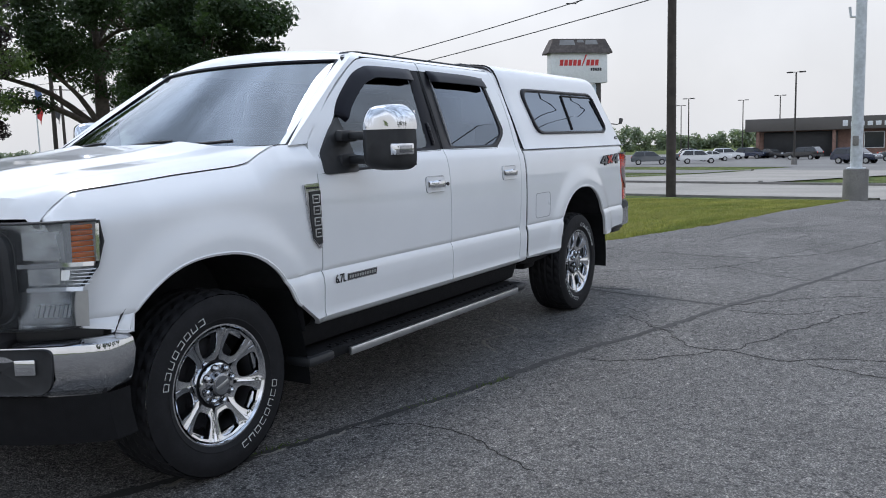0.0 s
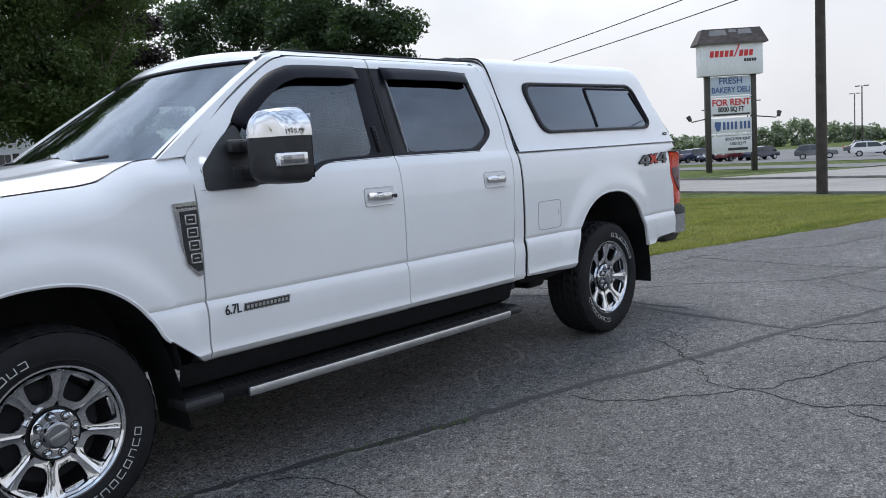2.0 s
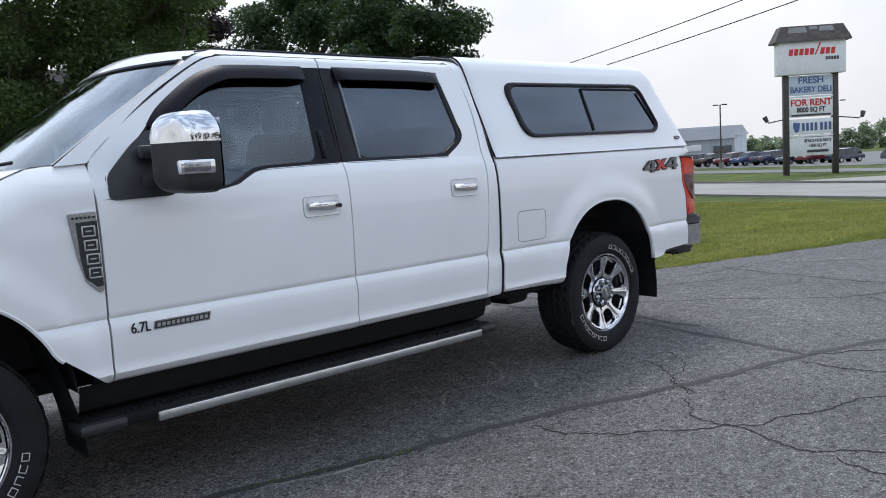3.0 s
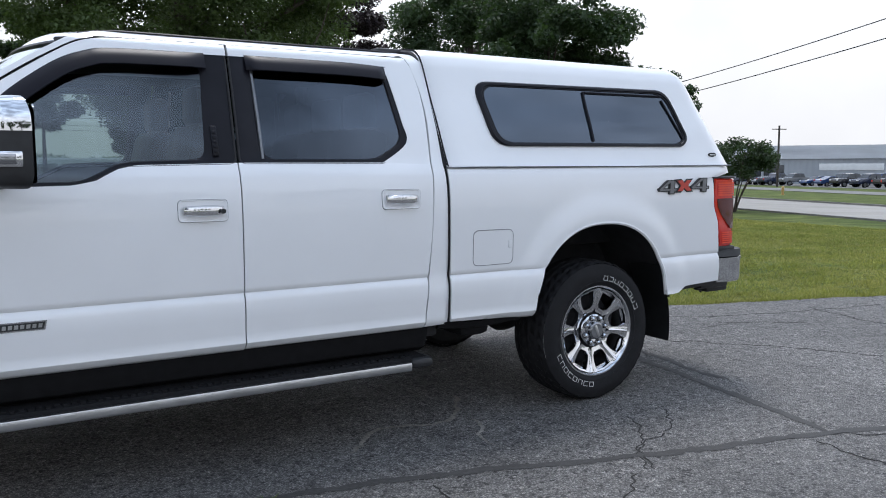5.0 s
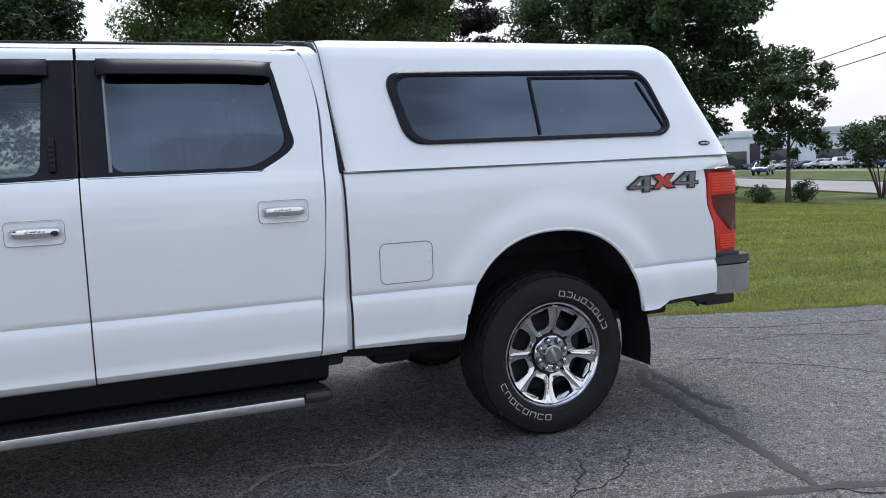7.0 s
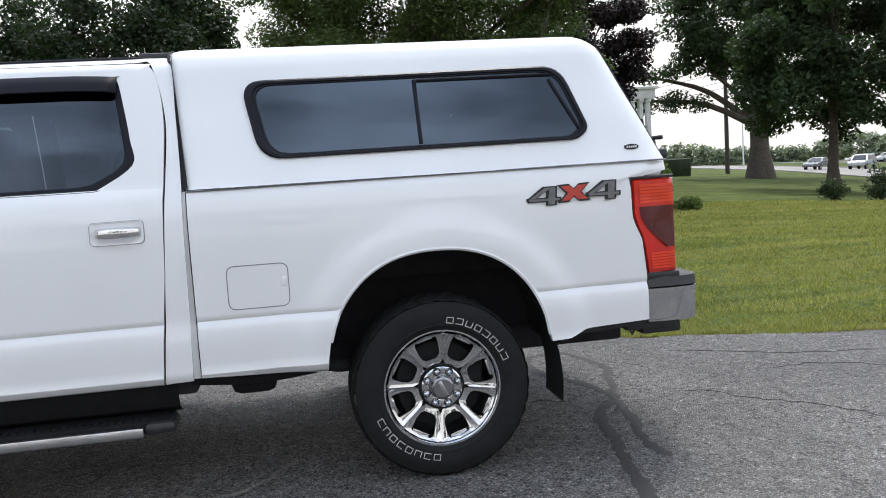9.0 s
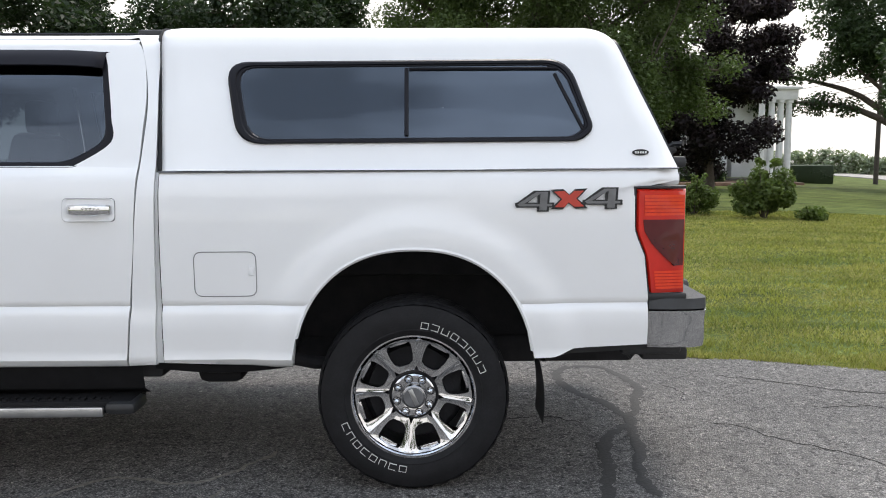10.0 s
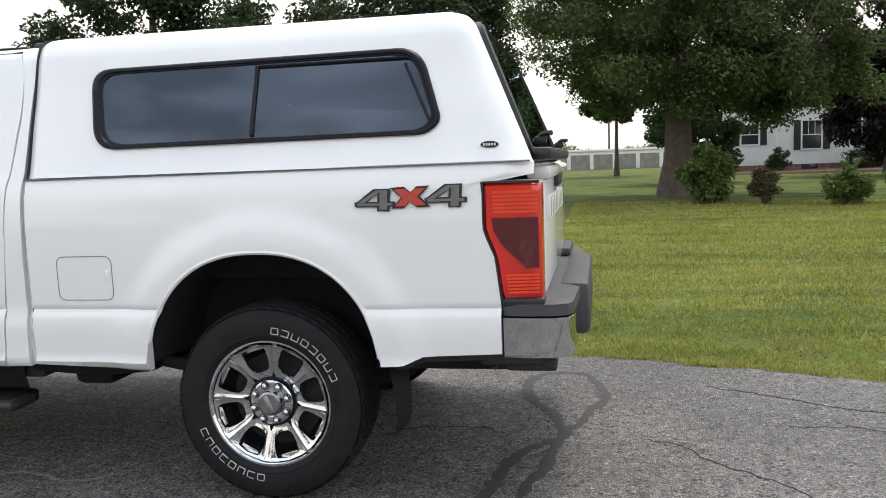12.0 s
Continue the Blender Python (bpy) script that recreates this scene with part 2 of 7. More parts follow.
CARPAINTS = [mat("car_paint_" + c, rgb, 0.25, 0.2, 0.03, 2, coat=0.8) for c, rgb in (("navy", (0.012, 0.02, 0.05)), ("white", (0.7, 0.71, 0.72)), ("black", (0.012, 0.012, 0.014)), ("silver", (0.33, 0.35, 0.37)), ("grey", (0.09, 0.10, 0.11)), ("maroon", (0.12, 0.012, 0.015)), ("blue", (0.02, 0.05, 0.14)))]


def asphalt_material():
    """Worn asphalt: stones in dark binder, wide stains and faint hairline cracks."""
    m = mat("worn_asphalt", (0.156, 0.150, 0.143), 0.70, 0, 0.26, 0.7, fine=0.26, fscale=14, spec=0.5)
    n, l = m.node_tree.nodes, m.node_tree.links
    b = n["Principled BSDF"]
    co = n.new("ShaderNodeTexCoord")
    base = b.inputs["Base Color"].links[0].from_socket
    vo = n.new("ShaderNodeTexVoronoi")
    vo.inputs["Scale"].default_value = 115
    l.new(co.outputs["Object"], vo.inputs["Vector"])
    sr = n.new("ShaderNodeMapRange")
    sr.inputs[1].default_value, sr.inputs[2].default_value = 0.1, 0.62
    sr.inputs[3].default_value, sr.inputs[4].default_value = 1.5, 0.5
    l.new(vo.outputs["Distance"], sr.inputs[0])
    bw = n.new("ShaderNodeSeparateColor")
    l.new(vo.outputs["Color"], bw.inputs[0])
    sr2 = n.new("ShaderNodeMapRange")
    sr2.inputs[3].default_value, sr2.inputs[4].default_value = 0.28, 1.9
    l.new(bw.outputs[0], sr2.inputs[0])
    mul = n.new("ShaderNodeMath")
    mul.operation = "MULTIPLY"
    l.new(sr.outputs[0], mul.inputs[0])
    l.new(sr2.outputs[0], mul.inputs[1])
    # pits where stones have gone, and pale stones, a size up
    pit = n.new("ShaderNodeTexVoronoi")
    pit.inputs["Scale"].default_value = 36
    l.new(co.outputs["Object"], pit.inputs["Vector"])
    pc = n.new("ShaderNodeSeparateColor")
    l.new(pit.outputs["Color"], pc.inputs[0])
    near = n.new("ShaderNodeMapRange")
    near.inputs[1].default_value, near.inputs[2].default_value, near.inputs[3].default_value, near.inputs[4].default_value = 0.28, 0.50, 1.0, 0.0
    l.new(pit.outputs["Distance"], near.inputs[0])
    step = n.new("ShaderNodeValToRGB")
    step.color_ramp.interpolation = "CONSTANT"
    step.color_ramp.elements[0].color = (0.16, 0.16, 0.16, 1)
    step.color_ramp.elements[1].position, step.color_ramp.elements[1].color = 0.20, (1, 1, 1, 1)
    pale = step.color_ramp.elements.new(0.84)
    pale.color = (1.75, 1.72, 1.66, 1)
    l.new(pc.outputs[0], step.inputs[0])
    spots = n.new("ShaderNodeMixRGB")
    spots.inputs[1].default_value = (1, 1, 1, 1)
    l.new(near.outputs[0], spots.inputs[0])
    l.new(step.outputs[0], spots.inputs[2])
    # fine crazing: cell edges of a warped large Voronoi
    warp = n.new("ShaderNodeTexNoise")
    warp.inputs["Scale"].default_value, warp.inputs["Detail"].default_value = 3.0, 6.0
    l.new(co.outputs["Object"], warp.inputs["Vector"])
    add = n.new("ShaderNodeMixRGB")
    add.blend_type, add.inputs[0].default_value = "ADD", 0.55
    l.new(co.outputs["Object"], add.inputs[1])
    l.new(warp.outputs["Color"], add.inputs[2])
    craze = n.new("ShaderNodeTexVoronoi")
    craze.feature = "DISTANCE_TO_EDGE"
    craze.inputs["Scale"].default_value = 1.5
    l.new(add.outputs[0], craze.inputs["Vector"])
    cr = n.new("ShaderNodeMapRange")
    cr.inputs[1].default_value, cr.inputs[2].default_value = 0.002, 0.011
    cr.inputs[3].default_value, cr.inputs[4].default_value = 0.50, 1.0
    l.new(craze.outputs["Distance"], cr.inputs[0])
    mul2 = n.new("ShaderNodeMath")
    mul2.operation = "MULTIPLY"
    l.new(mul.outputs[0], mul2.inputs[0])
    l.new(cr.outputs[0], mul2.inputs[1])
    fin = n.new("ShaderNodeMixRGB")
    fin.blend_type, fin.inputs[0].default_value = "MULTIPLY", 1.0
    dotted = n.new("ShaderNodeMixRGB")
    dotted.blend_type, dotted.inputs[0].default_value = "MULTIPLY", 1.0
    l.new(base, dotted.inputs[1])
    l.new(spots.outputs[0], dotted.inputs[2])
    l.new(dotted.outputs[0], fin.inputs[1])
    l.new(mul2.outputs[0], fin.inputs[2])
    l.new(fin.outputs[0], b.inputs["Base Color"])
    bp = n.new("ShaderNodeBump")
    bp.inputs["Strength"].default_value, bp.inputs["Distance"].default_value = 0.8, 0.008
    l.new(mul2.outputs[0], bp.inputs["Height"])
    l.new(bp.outputs[0], b.inputs["Normal"])
    return m


ASPHALT = asphalt_material()


# ---- building tools ----
def ob_from(name, bm, material, parent=None, label="", smooth=35):
    me = bpy.data.meshes.new(name)
    bm.normal_update()
    bm.to_mesh(me)
    bm.free()
    me.materials.append(material)
    if smooth:
        me.polygons.foreach_set("use_smooth", np.ones(len(me.polygons), bool))
        me.set_sharp_from_angle(angle=radians(smooth))
    ob = new(name, me)
    if parent:
        ob.parent = parent
    if label:
        ob["label"] = label
    return ob


def part(name, bm, material, parent, label="", smooth=35):
    return ob_from(name, bm, material, parent, label, smooth)


def thing(name, x, y, z, label, category, group="", kind="", rz=0.0):
    e = new(name)
    e.empty_display_size = 0.2
    e.matrix_basis = pose(x, y, z, 0, 0, rz)
    return tagged(e, label, category, group, kind)


def raw(name, verts, faces, material, parent=None, label="", smooth=0):
    me = bpy.data.meshes.new(name)
    me.from_pydata(verts, [], faces)
    me.update()
    me.materials.append(material)
    if smooth:
        me.polygons.foreach_set("use_smooth", np.ones(len(me.polygons), bool))
        me.set_sharp_from_angle(angle=radians(smooth))
    ob = new(name, me)
    if parent:
        ob.parent = parent
    if label:
        ob["label"] = label
    return ob


def box(bm, c, s, bevel=0.0, m=None, seg=2):
    r = bmesh.ops.create_cube(bm, size=1.0, matrix=(m or Matrix()) @ Matrix.Translation(c) @ Matrix.Diagonal((*s, 1)))
    if bevel:
        edges = list({e for v in r["verts"] for e in v.link_edges})
        bmesh.ops.bevel(bm, geom=edges, offset=bevel, segments=seg, profile=0.5, affect="EDGES")
    return bm


def rod(bm, p0, p1, r0, r1=None, seg=12):
    p0, p1 = Vector(p0), Vector(p1)
    d = p1 - p0
    q = d.to_track_quat("Z", "Y").to_matrix().to_4x4()
    bmesh.ops.create_cone(bm, cap_ends=True, segments=seg, radius1=r0, radius2=r0 if r1 is None else r1, depth=d.length, matrix=Matrix.Translation((p0 + p1) / 2) @ q)
    return bm


def tube(bm, pts, r, seg=8, close=False):
    """A tube along points; r is a radius or one for each point."""
    pts = [Vector(p) for p in pts]
    n = len(pts)
    rr = [r] * n if isinstance(r, (int, float)) else r
    rings, ref = [], None
    for i, p in enumerate(pts):
        a, b = (pts[(i - 1) % n], pts[(i + 1) % n]) if close else (pts[max(i - 1, 0)], pts[min(i + 1, n - 1)])
        t = (b - a).normalized()
        ref = (ref - t * ref.dot(t)).normalized() if ref else t.orthogonal().normalized()
        s = t.cross(ref)
        rings.append([bm.verts.new(p + rr[i] * (math.cos(2 * math.pi * k / seg) * ref + math.sin(2 * math.pi * k / seg) * s)) for k in range(seg)])
    for i in range(n if close else n - 1):
        A, B = rings[i], rings[(i + 1) % n]
        for k in range(seg):
            bm.faces.new((A[k], A[(k + 1) % seg], B[(k + 1) % seg], B[k]))
    if not close:
        bm.faces.new(rings[0][::-1])
        bm.faces.new(rings[-1])
    return bm


def grid(bm, rows, close=False):
    """Quads through rows of points."""
    vs = [[bm.verts.new(p) for p in row] for row in rows]
    n = len(vs[0])
    for a, b in zip(vs, vs[1:]):
        for k in range(n if close else n - 1):
            bm.faces.new((a[k], a[(k + 1) % n], b[(k + 1) % n], b[k]))
    return bm


def resample(pts, per=6, smooth=False):
    """Points along a polyline, per steps to a side; smooth: as a Catmull-Rom curve."""
    pts = [np.array(p, float) for p in pts]
    out = []
    for i in range(len(pts) - 1):
        p0, p1, p2, p3 = pts[max(i - 1, 0)], pts[i], pts[i + 1], pts[min(i + 2, len(pts) - 1)]
        for k in range(per):
            t = k / per
            if smooth:
                out.append(0.5 * (2 * p1 + (p2 - p0) * t + (2 * p0 - 5 * p1 + 4 * p2 - p3) * t**2 + (3 * p1 - p0 - 3 * p2 + p3) * t**3))
            else:
                out.append(p1 + (p2 - p1) * t)
    out.append(pts[-1])
    return out


def rounded(pts, r=0.03, seg=5):
    """A closed outline with its corners rounded."""
    pts = [np.array(p, float) for p in pts]
    out = []
    for i, p in enumerate(pts):
        a, b = pts[i - 1] - p, pts[(i + 1) % len(pts)] - p
        la, lb = np.linalg.norm(a), np.linalg.norm(b)
        d = min(r, la * 0.45, lb * 0.45)
        s, e = p + a / la * d, p + b / lb * d
        for k in range(seg + 1):
            t = k / seg
            out.append((1 - t) ** 2 * s + 2 * t * (1 - t) * p + t * t * e)
    return out


def writing(text, size, m, material, parent, name="lettering", bold=0.0, squeeze=1.0):
    """Words as a mesh in the built-in font, lying in the pose m's xy plane, centred."""
    cu = bpy.data.curves.new(name, "FONT")
    cu.body, cu.size, cu.align_x, cu.align_y, cu.extrude, cu.offset = text, size, "CENTER", "CENTER", size * 0.02, bold
    tmp = bpy.data.objects.new(name, cu)
    scene.collection.objects.link(tmp)
    bpy.context.view_layer.update()
    me = bpy.data.meshes.new_from_object(tmp.evaluated_get(bpy.context.evaluated_depsgraph_get()))
    bpy.data.objects.remove(tmp)
    bpy.data.curves.remove(cu)
    me.transform(m @ Matrix.Diagonal((squeeze, 1, 1, 1)))
    me.materials.clear()
    me.materials.append(material)
    ob = new(name, me)
    ob.parent = parent
    return ob


# ---- ground, lot and road ----
def height(x, y):
    """The land falls away beyond the lot towards the street, less so towards the house."""
    f = float(np.interp(x, [-100, 7, 12, 18, 25, 60, 120, 400, 1200], [0, 0, -0.15, -0.45, -0.79, -1.5, -1.9, -3.0, -5]))
    a = math.degrees(math.atan2(y, x)) if x > 0.01 else 90.0
    return f * float(np.interp(a, [50, 62, 75], [1.0, 0.38, 0.1])) - 0.008 * max(0.0, y - 75)


U, N = Vector((0.342, 0.940, 0)), Vector((0.940, -0.342, 0))  # along the road, and away across it


def road_xy(u, n, lift=0.0):
    p = U * u + N * n
    return (p.x, p.y, height(p.x, p.y) + lift)


EDGE = [(-30, 7.5), (-10, 4.9), (-3, 3.45), (1.27, 2.62), (2.0, 2.38), (2.6, 2.22), (3.05, 2.03), (4.07, 1.70), (4.85, 1.47), (7.1, 0.75), (8.3, 0.63), (10.5, 0.44), (14, 0.25), (20.4, 0.04), (30, -0.2)]
edge_line = resample(EDGE, 8, True)


def edge_y(x):
    """Where the lawn begins, with a ragged line."""
    return float(np.interp(x, [p[0] for p in edge_line], [p[1] for p in edge_line])) + 0.035 * noise.noise((x * 3.1, 0.3, 0)) + 0.02 * noise.noise((x * 11, 5.3, 0))


gx = [-900, -200, -60, -20, -8, 0, 2, 4, 5.5, 7, 8.5, 10, 12, 14, 16, 18, 20, 22.5, 25, 28, 32, 36, 40, 45, 50, 55, 60, 68, 78, 90, 105, 120, 150, 200, 300, 600, 1200]
gy = [-900, -200, -60, -20, -6, 0, 2, 4, 6, 8, 10, 12, 14, 17, 20, 23, 26, 30, 34, 38, 42, 47, 52, 58, 65, 75, 85, 100, 120, 150, 200, 400, 1200]
ground = raw("ground", [(x, y, height(x, y) - 0.015) for y in gy for x in gx], [(j * len(gx) + i, j * len(gx) + i + 1, (j + 1) * len(gx) + i + 1, (j + 1) * len(gx) + i) for j in range(len(gy) - 1) for i in range(len(gx) - 1)], GRASS, smooth=30)
tagged(ground, "mown green lawn with yellowed patches", "lawn", kind="structure")

# the asphalt lot, with a ragged edge against the lawn
xs = [-30 + 0.1 * k for k in range(0, 524)]
top = [(x, edge_y(x), height(x, 0)) for x in xs]
low = [(x, -34.0, height(x, 0)) for x in xs]
mid = [(x, edge_y(x) * 0.0 - 8.0, height(x, 0)) for x in xs]
skirt = [(x, edge_y(x) + 0.03, height(x, 0) - 0.05) for x in xs]
bm = bmesh.new()
grid(bm, [low, mid, top, skirt])
lot = ob_from("pavement", bm, ASPHALT, smooth=40)
tagged(lot, "worn grey asphalt lot with cracks and tar seams", "pavement", kind="structure")


def ribbon(name, pts, width, material, label, wob=0.03, lift=0.003, per=14, kind="structure", cat="crack", seed=0.0, parent=None):
    """A low sealed seam or crack along points on the lot, uneven in line and width."""
    c = resample([(*p, 0) for p in pts], per, True)
    L, R = [], []
    for i, p in enumerate(c):
        a, b = c[max(i - 1, 0)], c[min(i + 1, len(c) - 1)]
        t = (b - a)[:2] / (np.linalg.norm((b - a)[:2]) + 1e-9)
        nn = np.array([-t[1], t[0]])
        s = noise.noise((p[0] * 4 + seed, p[1] * 4, 1.0)) * wob + noise.noise((p[0] * 17 + seed, p[1] * 17, 2.0)) * wob * 0.5
        w = width * (0.65 + 0.5 * abs(noise.noise((p[0] * 6, p[1] * 6 + seed, 4.0))) + 0.5 * noise.noise((p[0] * 23, p[1] * 23, 7.0)))
        w *= min(1.0, 0.25 + min(i, len(c) - 1 - i) / 5.0)
        q = p[:2] + nn * s
        L.append((*(q + nn * w / 2), lift + height(q[0], q[1])))
        R.append((*(q - nn * w / 2), lift + height(q[0], q[1])))
    b2 = bmesh.new()
    M = [((a[0] + b[0]) / 2, (a[1] + b[1]) / 2, a[2] + 0.002) for a, b in zip(L, R)]
    grid(b2, [L, M, R])
    ob = ob_from(name, b2, material)
    ob.parent = lot
    return ob


seams = [
    ([(1.05, 2.12), (0.95, 2.02), (0.92, 1.67), (1.13, 1.14), (1.17, 0.88), (0.96, 0.58), (0.86, 0.05), (0.78, -0.4), (0.62, -1.12)], 0.085, TAR),
    ([(1.05, 2.14), (1.28, 2.08), (1.39, 1.7), (1.29, 1.25), (1.17, 0.90), (1.09, 0.45), (1.03, 0.12), (1.06, -0.12)], 0.075, TAR),
    ([(-4.6, 0.33), (-4.23, 0.18), (-3.51, -0.06), (-2.75, -0.26), (-2.24, -0.40), (-1.87, -0.46), (-1.34, -0.57), (-0.91, -0.72), (-0.47, -0.86), (0.0, -0.98), (0.59, -1.11), (1.3, -1.36), (2.4, -1.68), (3.96, -2.11), (8, -3.4)], 0.075, TAR),
]
for k, (pts, w, m_) in enumerate(seams):
    ribbon("tar_seam", pts, w, m_, "", 0.03, 0.002, seed=k * 9.1)
cracks = [
    ([(3.93, 1.3), (3.67, 0.17), (3.85, -1.13), (5.92, -1.99), (8.5, -2.3)], 0.035),
    ([(1.6, 0.9), (2.13, 0.36), (2.96, -0.67), (5.41, -1.44)], 0.009),
    ([(-1.52, -0.65), (-1.45, -0.95), (-1.25, -1.17), (-1.02, -1.34), (-0.92, -1.39), (-0.82, -1.54), (-0.63, -1.59), (-0.44, -1.66), (0.05, -1.81), (0.9, -2.2)], 0.016),
    ([(-0.66, -1.0), (-0.86, -1.2), (-0.92, -1.39), (-0.93, -1.58), (-1.03, -1.79), (-0.96, -1.91), (-0.86, -2.12), (-0.7, -2.7)], 0.016), ([(-1.01, -1.98), (-1.09, -2.08), (-1.12, -2.22), (-1.3, -2.9)], 0.013),
    ([(0.2, -0.37), (-0.08, -0.67), (-0.41, -0.76), (-0.57, -1.01)], 0.014), ([(-0.06, -0.38), (-0.38, -0.79), (-0.53, -1.02)], 0.014), ([(0.46, -1.17), (0.42, -1.4), (0.46, -1.66), (0.8, -2.0)], 0.014),
    ([(1.58, 1.65), (1.63, 1.49), (1.59, 1.28)], 0.008), ([(2.3, 1.1), (2.52, 1.12), (2.64, 1.17), (3.2, 0.8)], 0.007), ([(0.62, -1.13), (1.4, -1.9), (1.6, -2.8), (2.6, -3.4)], 0.014),
    ([(2.9, -0.6), (2.2, -1.5), (2.5, -2.4), (1.6, -3.0)], 0.012), ([(4.5, 0.9), (5.2, 0.1), (6.6, -0.3), (8.5, -1.2), (11, -1.3)], 0.02), ([(6.0, -2.0), (6.4, -3.4), (7.8, -4.4)], 0.02),
    ([(-3.3, -0.1), (-3.1, -0.6), (-3.4, -1.2)], 0.012), ([(0.9, 0.9), (0.5, 1.0), (0.2, 0.8)], 0.012), ([(5.0, -0.6), (6.2, -1.0), (7.0, -0.7), (9.0, -0.6)], 0.018), ([(2.0, 1.9), (2.6, 1.5), (4.0, 1.1), (5.4, 0.9)], 0.012),
]
for k, (pts, w) in enumerate(cracks):
    ribbon("crack", pts, w * 0.85, CRACK, "", 0.06, 0.002, 30, seed=50 + k * 7.7)


DUST = mat("pale_dust", (0.21, 0.195, 0.17), 0.95, 0, 0.3, 9, fine=0.35, fscale=70)
STREAKS = [([(-1.66, -0.08), (-1.38, 0.12), (-0.95, 0.15), (-0.67, 0.50)], 0.035), ([(-0.84, 0.05), (-0.90, -0.12), (-1.0, -0.36)], 0.028), ([(-4.3, 0.16), (-3.9, 0.05), (-3.5, -0.09), (-3.2, -0.17)], 0.035), ([(-2.9, -0.26), (-2.6, -0.35), (-2.3, -0.43)], 0.02)]
for k, (pts, w) in enumerate(STREAKS):
    ribbon("dust_streak", pts, w, DUST, "", 0.06, 0.0015, 22, seed=150 + k * 5.3)


def strip_sheet(name, u0, u1, n0, n1, material, label, lift, cat, nu=40, side=0.0):
    us = [u0 + (u1 - u0) * k / nu for k in range(nu + 1)]
    ns = [n0 + (n1 - n0) * k / 6 for k in range(7)]
    rows = [[road_xy(u, n, lift) for u in us] for n in ns]
    if side:
        rows = [[road_xy(u, n0, lift - side) for u in us]] + rows + [[road_xy(u, n1, lift - side) for u in us]]
    b = bmesh.new()
    grid(b, rows)
    return tagged(ob_from(name, b, material, smooth=30), label, cat, kind="structure")


strip_sheet("road", -160, 260, 21.6, 34.0, CONCRETE, "pale concrete street with worn patches", 0.014, "road", 120)
strip_sheet("kerb", -160, 260, 34.0, 34.2, KERB, "weathered concrete kerb along the street", 0.13, "kerb", 120, side=0.2)
strip_sheet("kerb", 7, 260, 21.4, 21.6, KERB, "low weathered concrete kerb beside the lawn", 0.07, "kerb", 90, side=0.2)
strip_sheet("parking_lot", -120, 36, 60.0, 150, FARLOT, "pale grey asphalt car park", 0.03, "car park")
strip_sheet("parking_lot", 36, 260, 70.0, 150, FARLOT, "pale grey asphalt car park", 0.03, "car park")
strip_sheet("side_lane", 36, 260, 54.0, 61.0, FARLOT, "grey asphalt lane between grass strips", 0.03, "road")
strip_sheet("driveway", 19.5, 34.5, 33.9, 62, CONCRETE, "pale concrete driveway into the car park", 0.04, "driveway", 12)
strip_sheet("kerb", 34.5, 34.8, 35.5, 60, KERB, "weathered concrete kerb of a grass island", 0.14, "kerb", 3, side=0.2)
strip_sheet("kerb", 19.2, 19.5, 35.5, 60, KERB, "weathered concrete kerb of a grass island", 0.14, "kerb", 3, side=0.2)


# ---- the pickup truck: x to its rear, y to its far side, hub faces in y = 0 ----
YC = 0.96  # the middle of the truck
truck = thing("pickup_truck", 0, 0, 0, "white crew-cab pickup truck with a matching camper shell, parked on asphalt", "pickup truck")
SZ = [0.50, 0.555, 0.575, 0.60, 0.63, 0.69, 0.75, 0.80, 0.820, 0.828, 0.838, 0.90, 1.05, 1.20, 1.30, 1.36, 1.39, 1.415, 1.585, 1.75, 1.94, 1.965, 1.985, 2.0]
SY = [0.02, -0.012, -0.040, -0.057, -0.052, -0.056, -0.060, -0.055, -0.046, -0.0405, -0.049, -0.052, -0.056, -0.054, -0.045, -0.030, -0.015, 0.0, 0.052, 0.112, 0.186, 0.215, 0.26, 0.33]
FW, RW = -4.06, 0.0  # the axles


def side_y(x, z):
    """The body side's section, swelling round the wheel arches."""
    y = float(np.interp(z, SZ, SY))
    for ax, zc, R in ((FW, 0.50, 0.50), (RW + 0.02, 0.52, 0.535)):
        d = math.hypot(x - ax, z - zc)
        if z > 0.45 and R - 0.06 < d < R + 0.20:
            k = 1 - max(0.0, d - R - 0.06) / 0.14 if d > R + 0.06 else 1.0
            y -= 0.022 * k * k * (3 - 2 * k)
    if x < -4.40:
        y += 0.75 * (-4.40 - x) ** 2 + 0.05 * (-4.40 - x)
    return y


ZR = sorted(set([0.40 + 0.035 * k for k in range(48)] + [0.575, 0.60, 0.63, 0.75, 0.80, 0.820, 0.828, 0.838, 1.36, 1.39, 1.415]))


def flange(bm, depth=0.03):
    """Turn the free edges inwards, so that panels have thickness and gaps between them."""
    e = [x for x in bm.edges if x.is_boundary]
    r = bmesh.ops.extrude_edge_only(bm, edges=e)
    for v in r["geom"]:
        if isinstance(v, bmesh.types.BMVert):
            v.co.y += depth
    return bm


def panel(xs, lo, hi, yf=side_y, bm=None, rows=None):
    """Columns of the body side from lo(x) to hi(x)."""
    b = bm or bmesh.new()
    pts = []
    for x in xs:
        a, c = lo(x), hi(x)
        pts.append([(x, yf(x, min(max(z, a), c)), min(max(z, a), c)) for z in (rows or ZR)])
    grid(b, pts)
    bmesh.ops.remove_doubles(b, verts=b.verts, dist=1e-4)
    bmesh.ops.dissolve_degenerate(b, dist=1e-5, edges=b.edges)
    return b


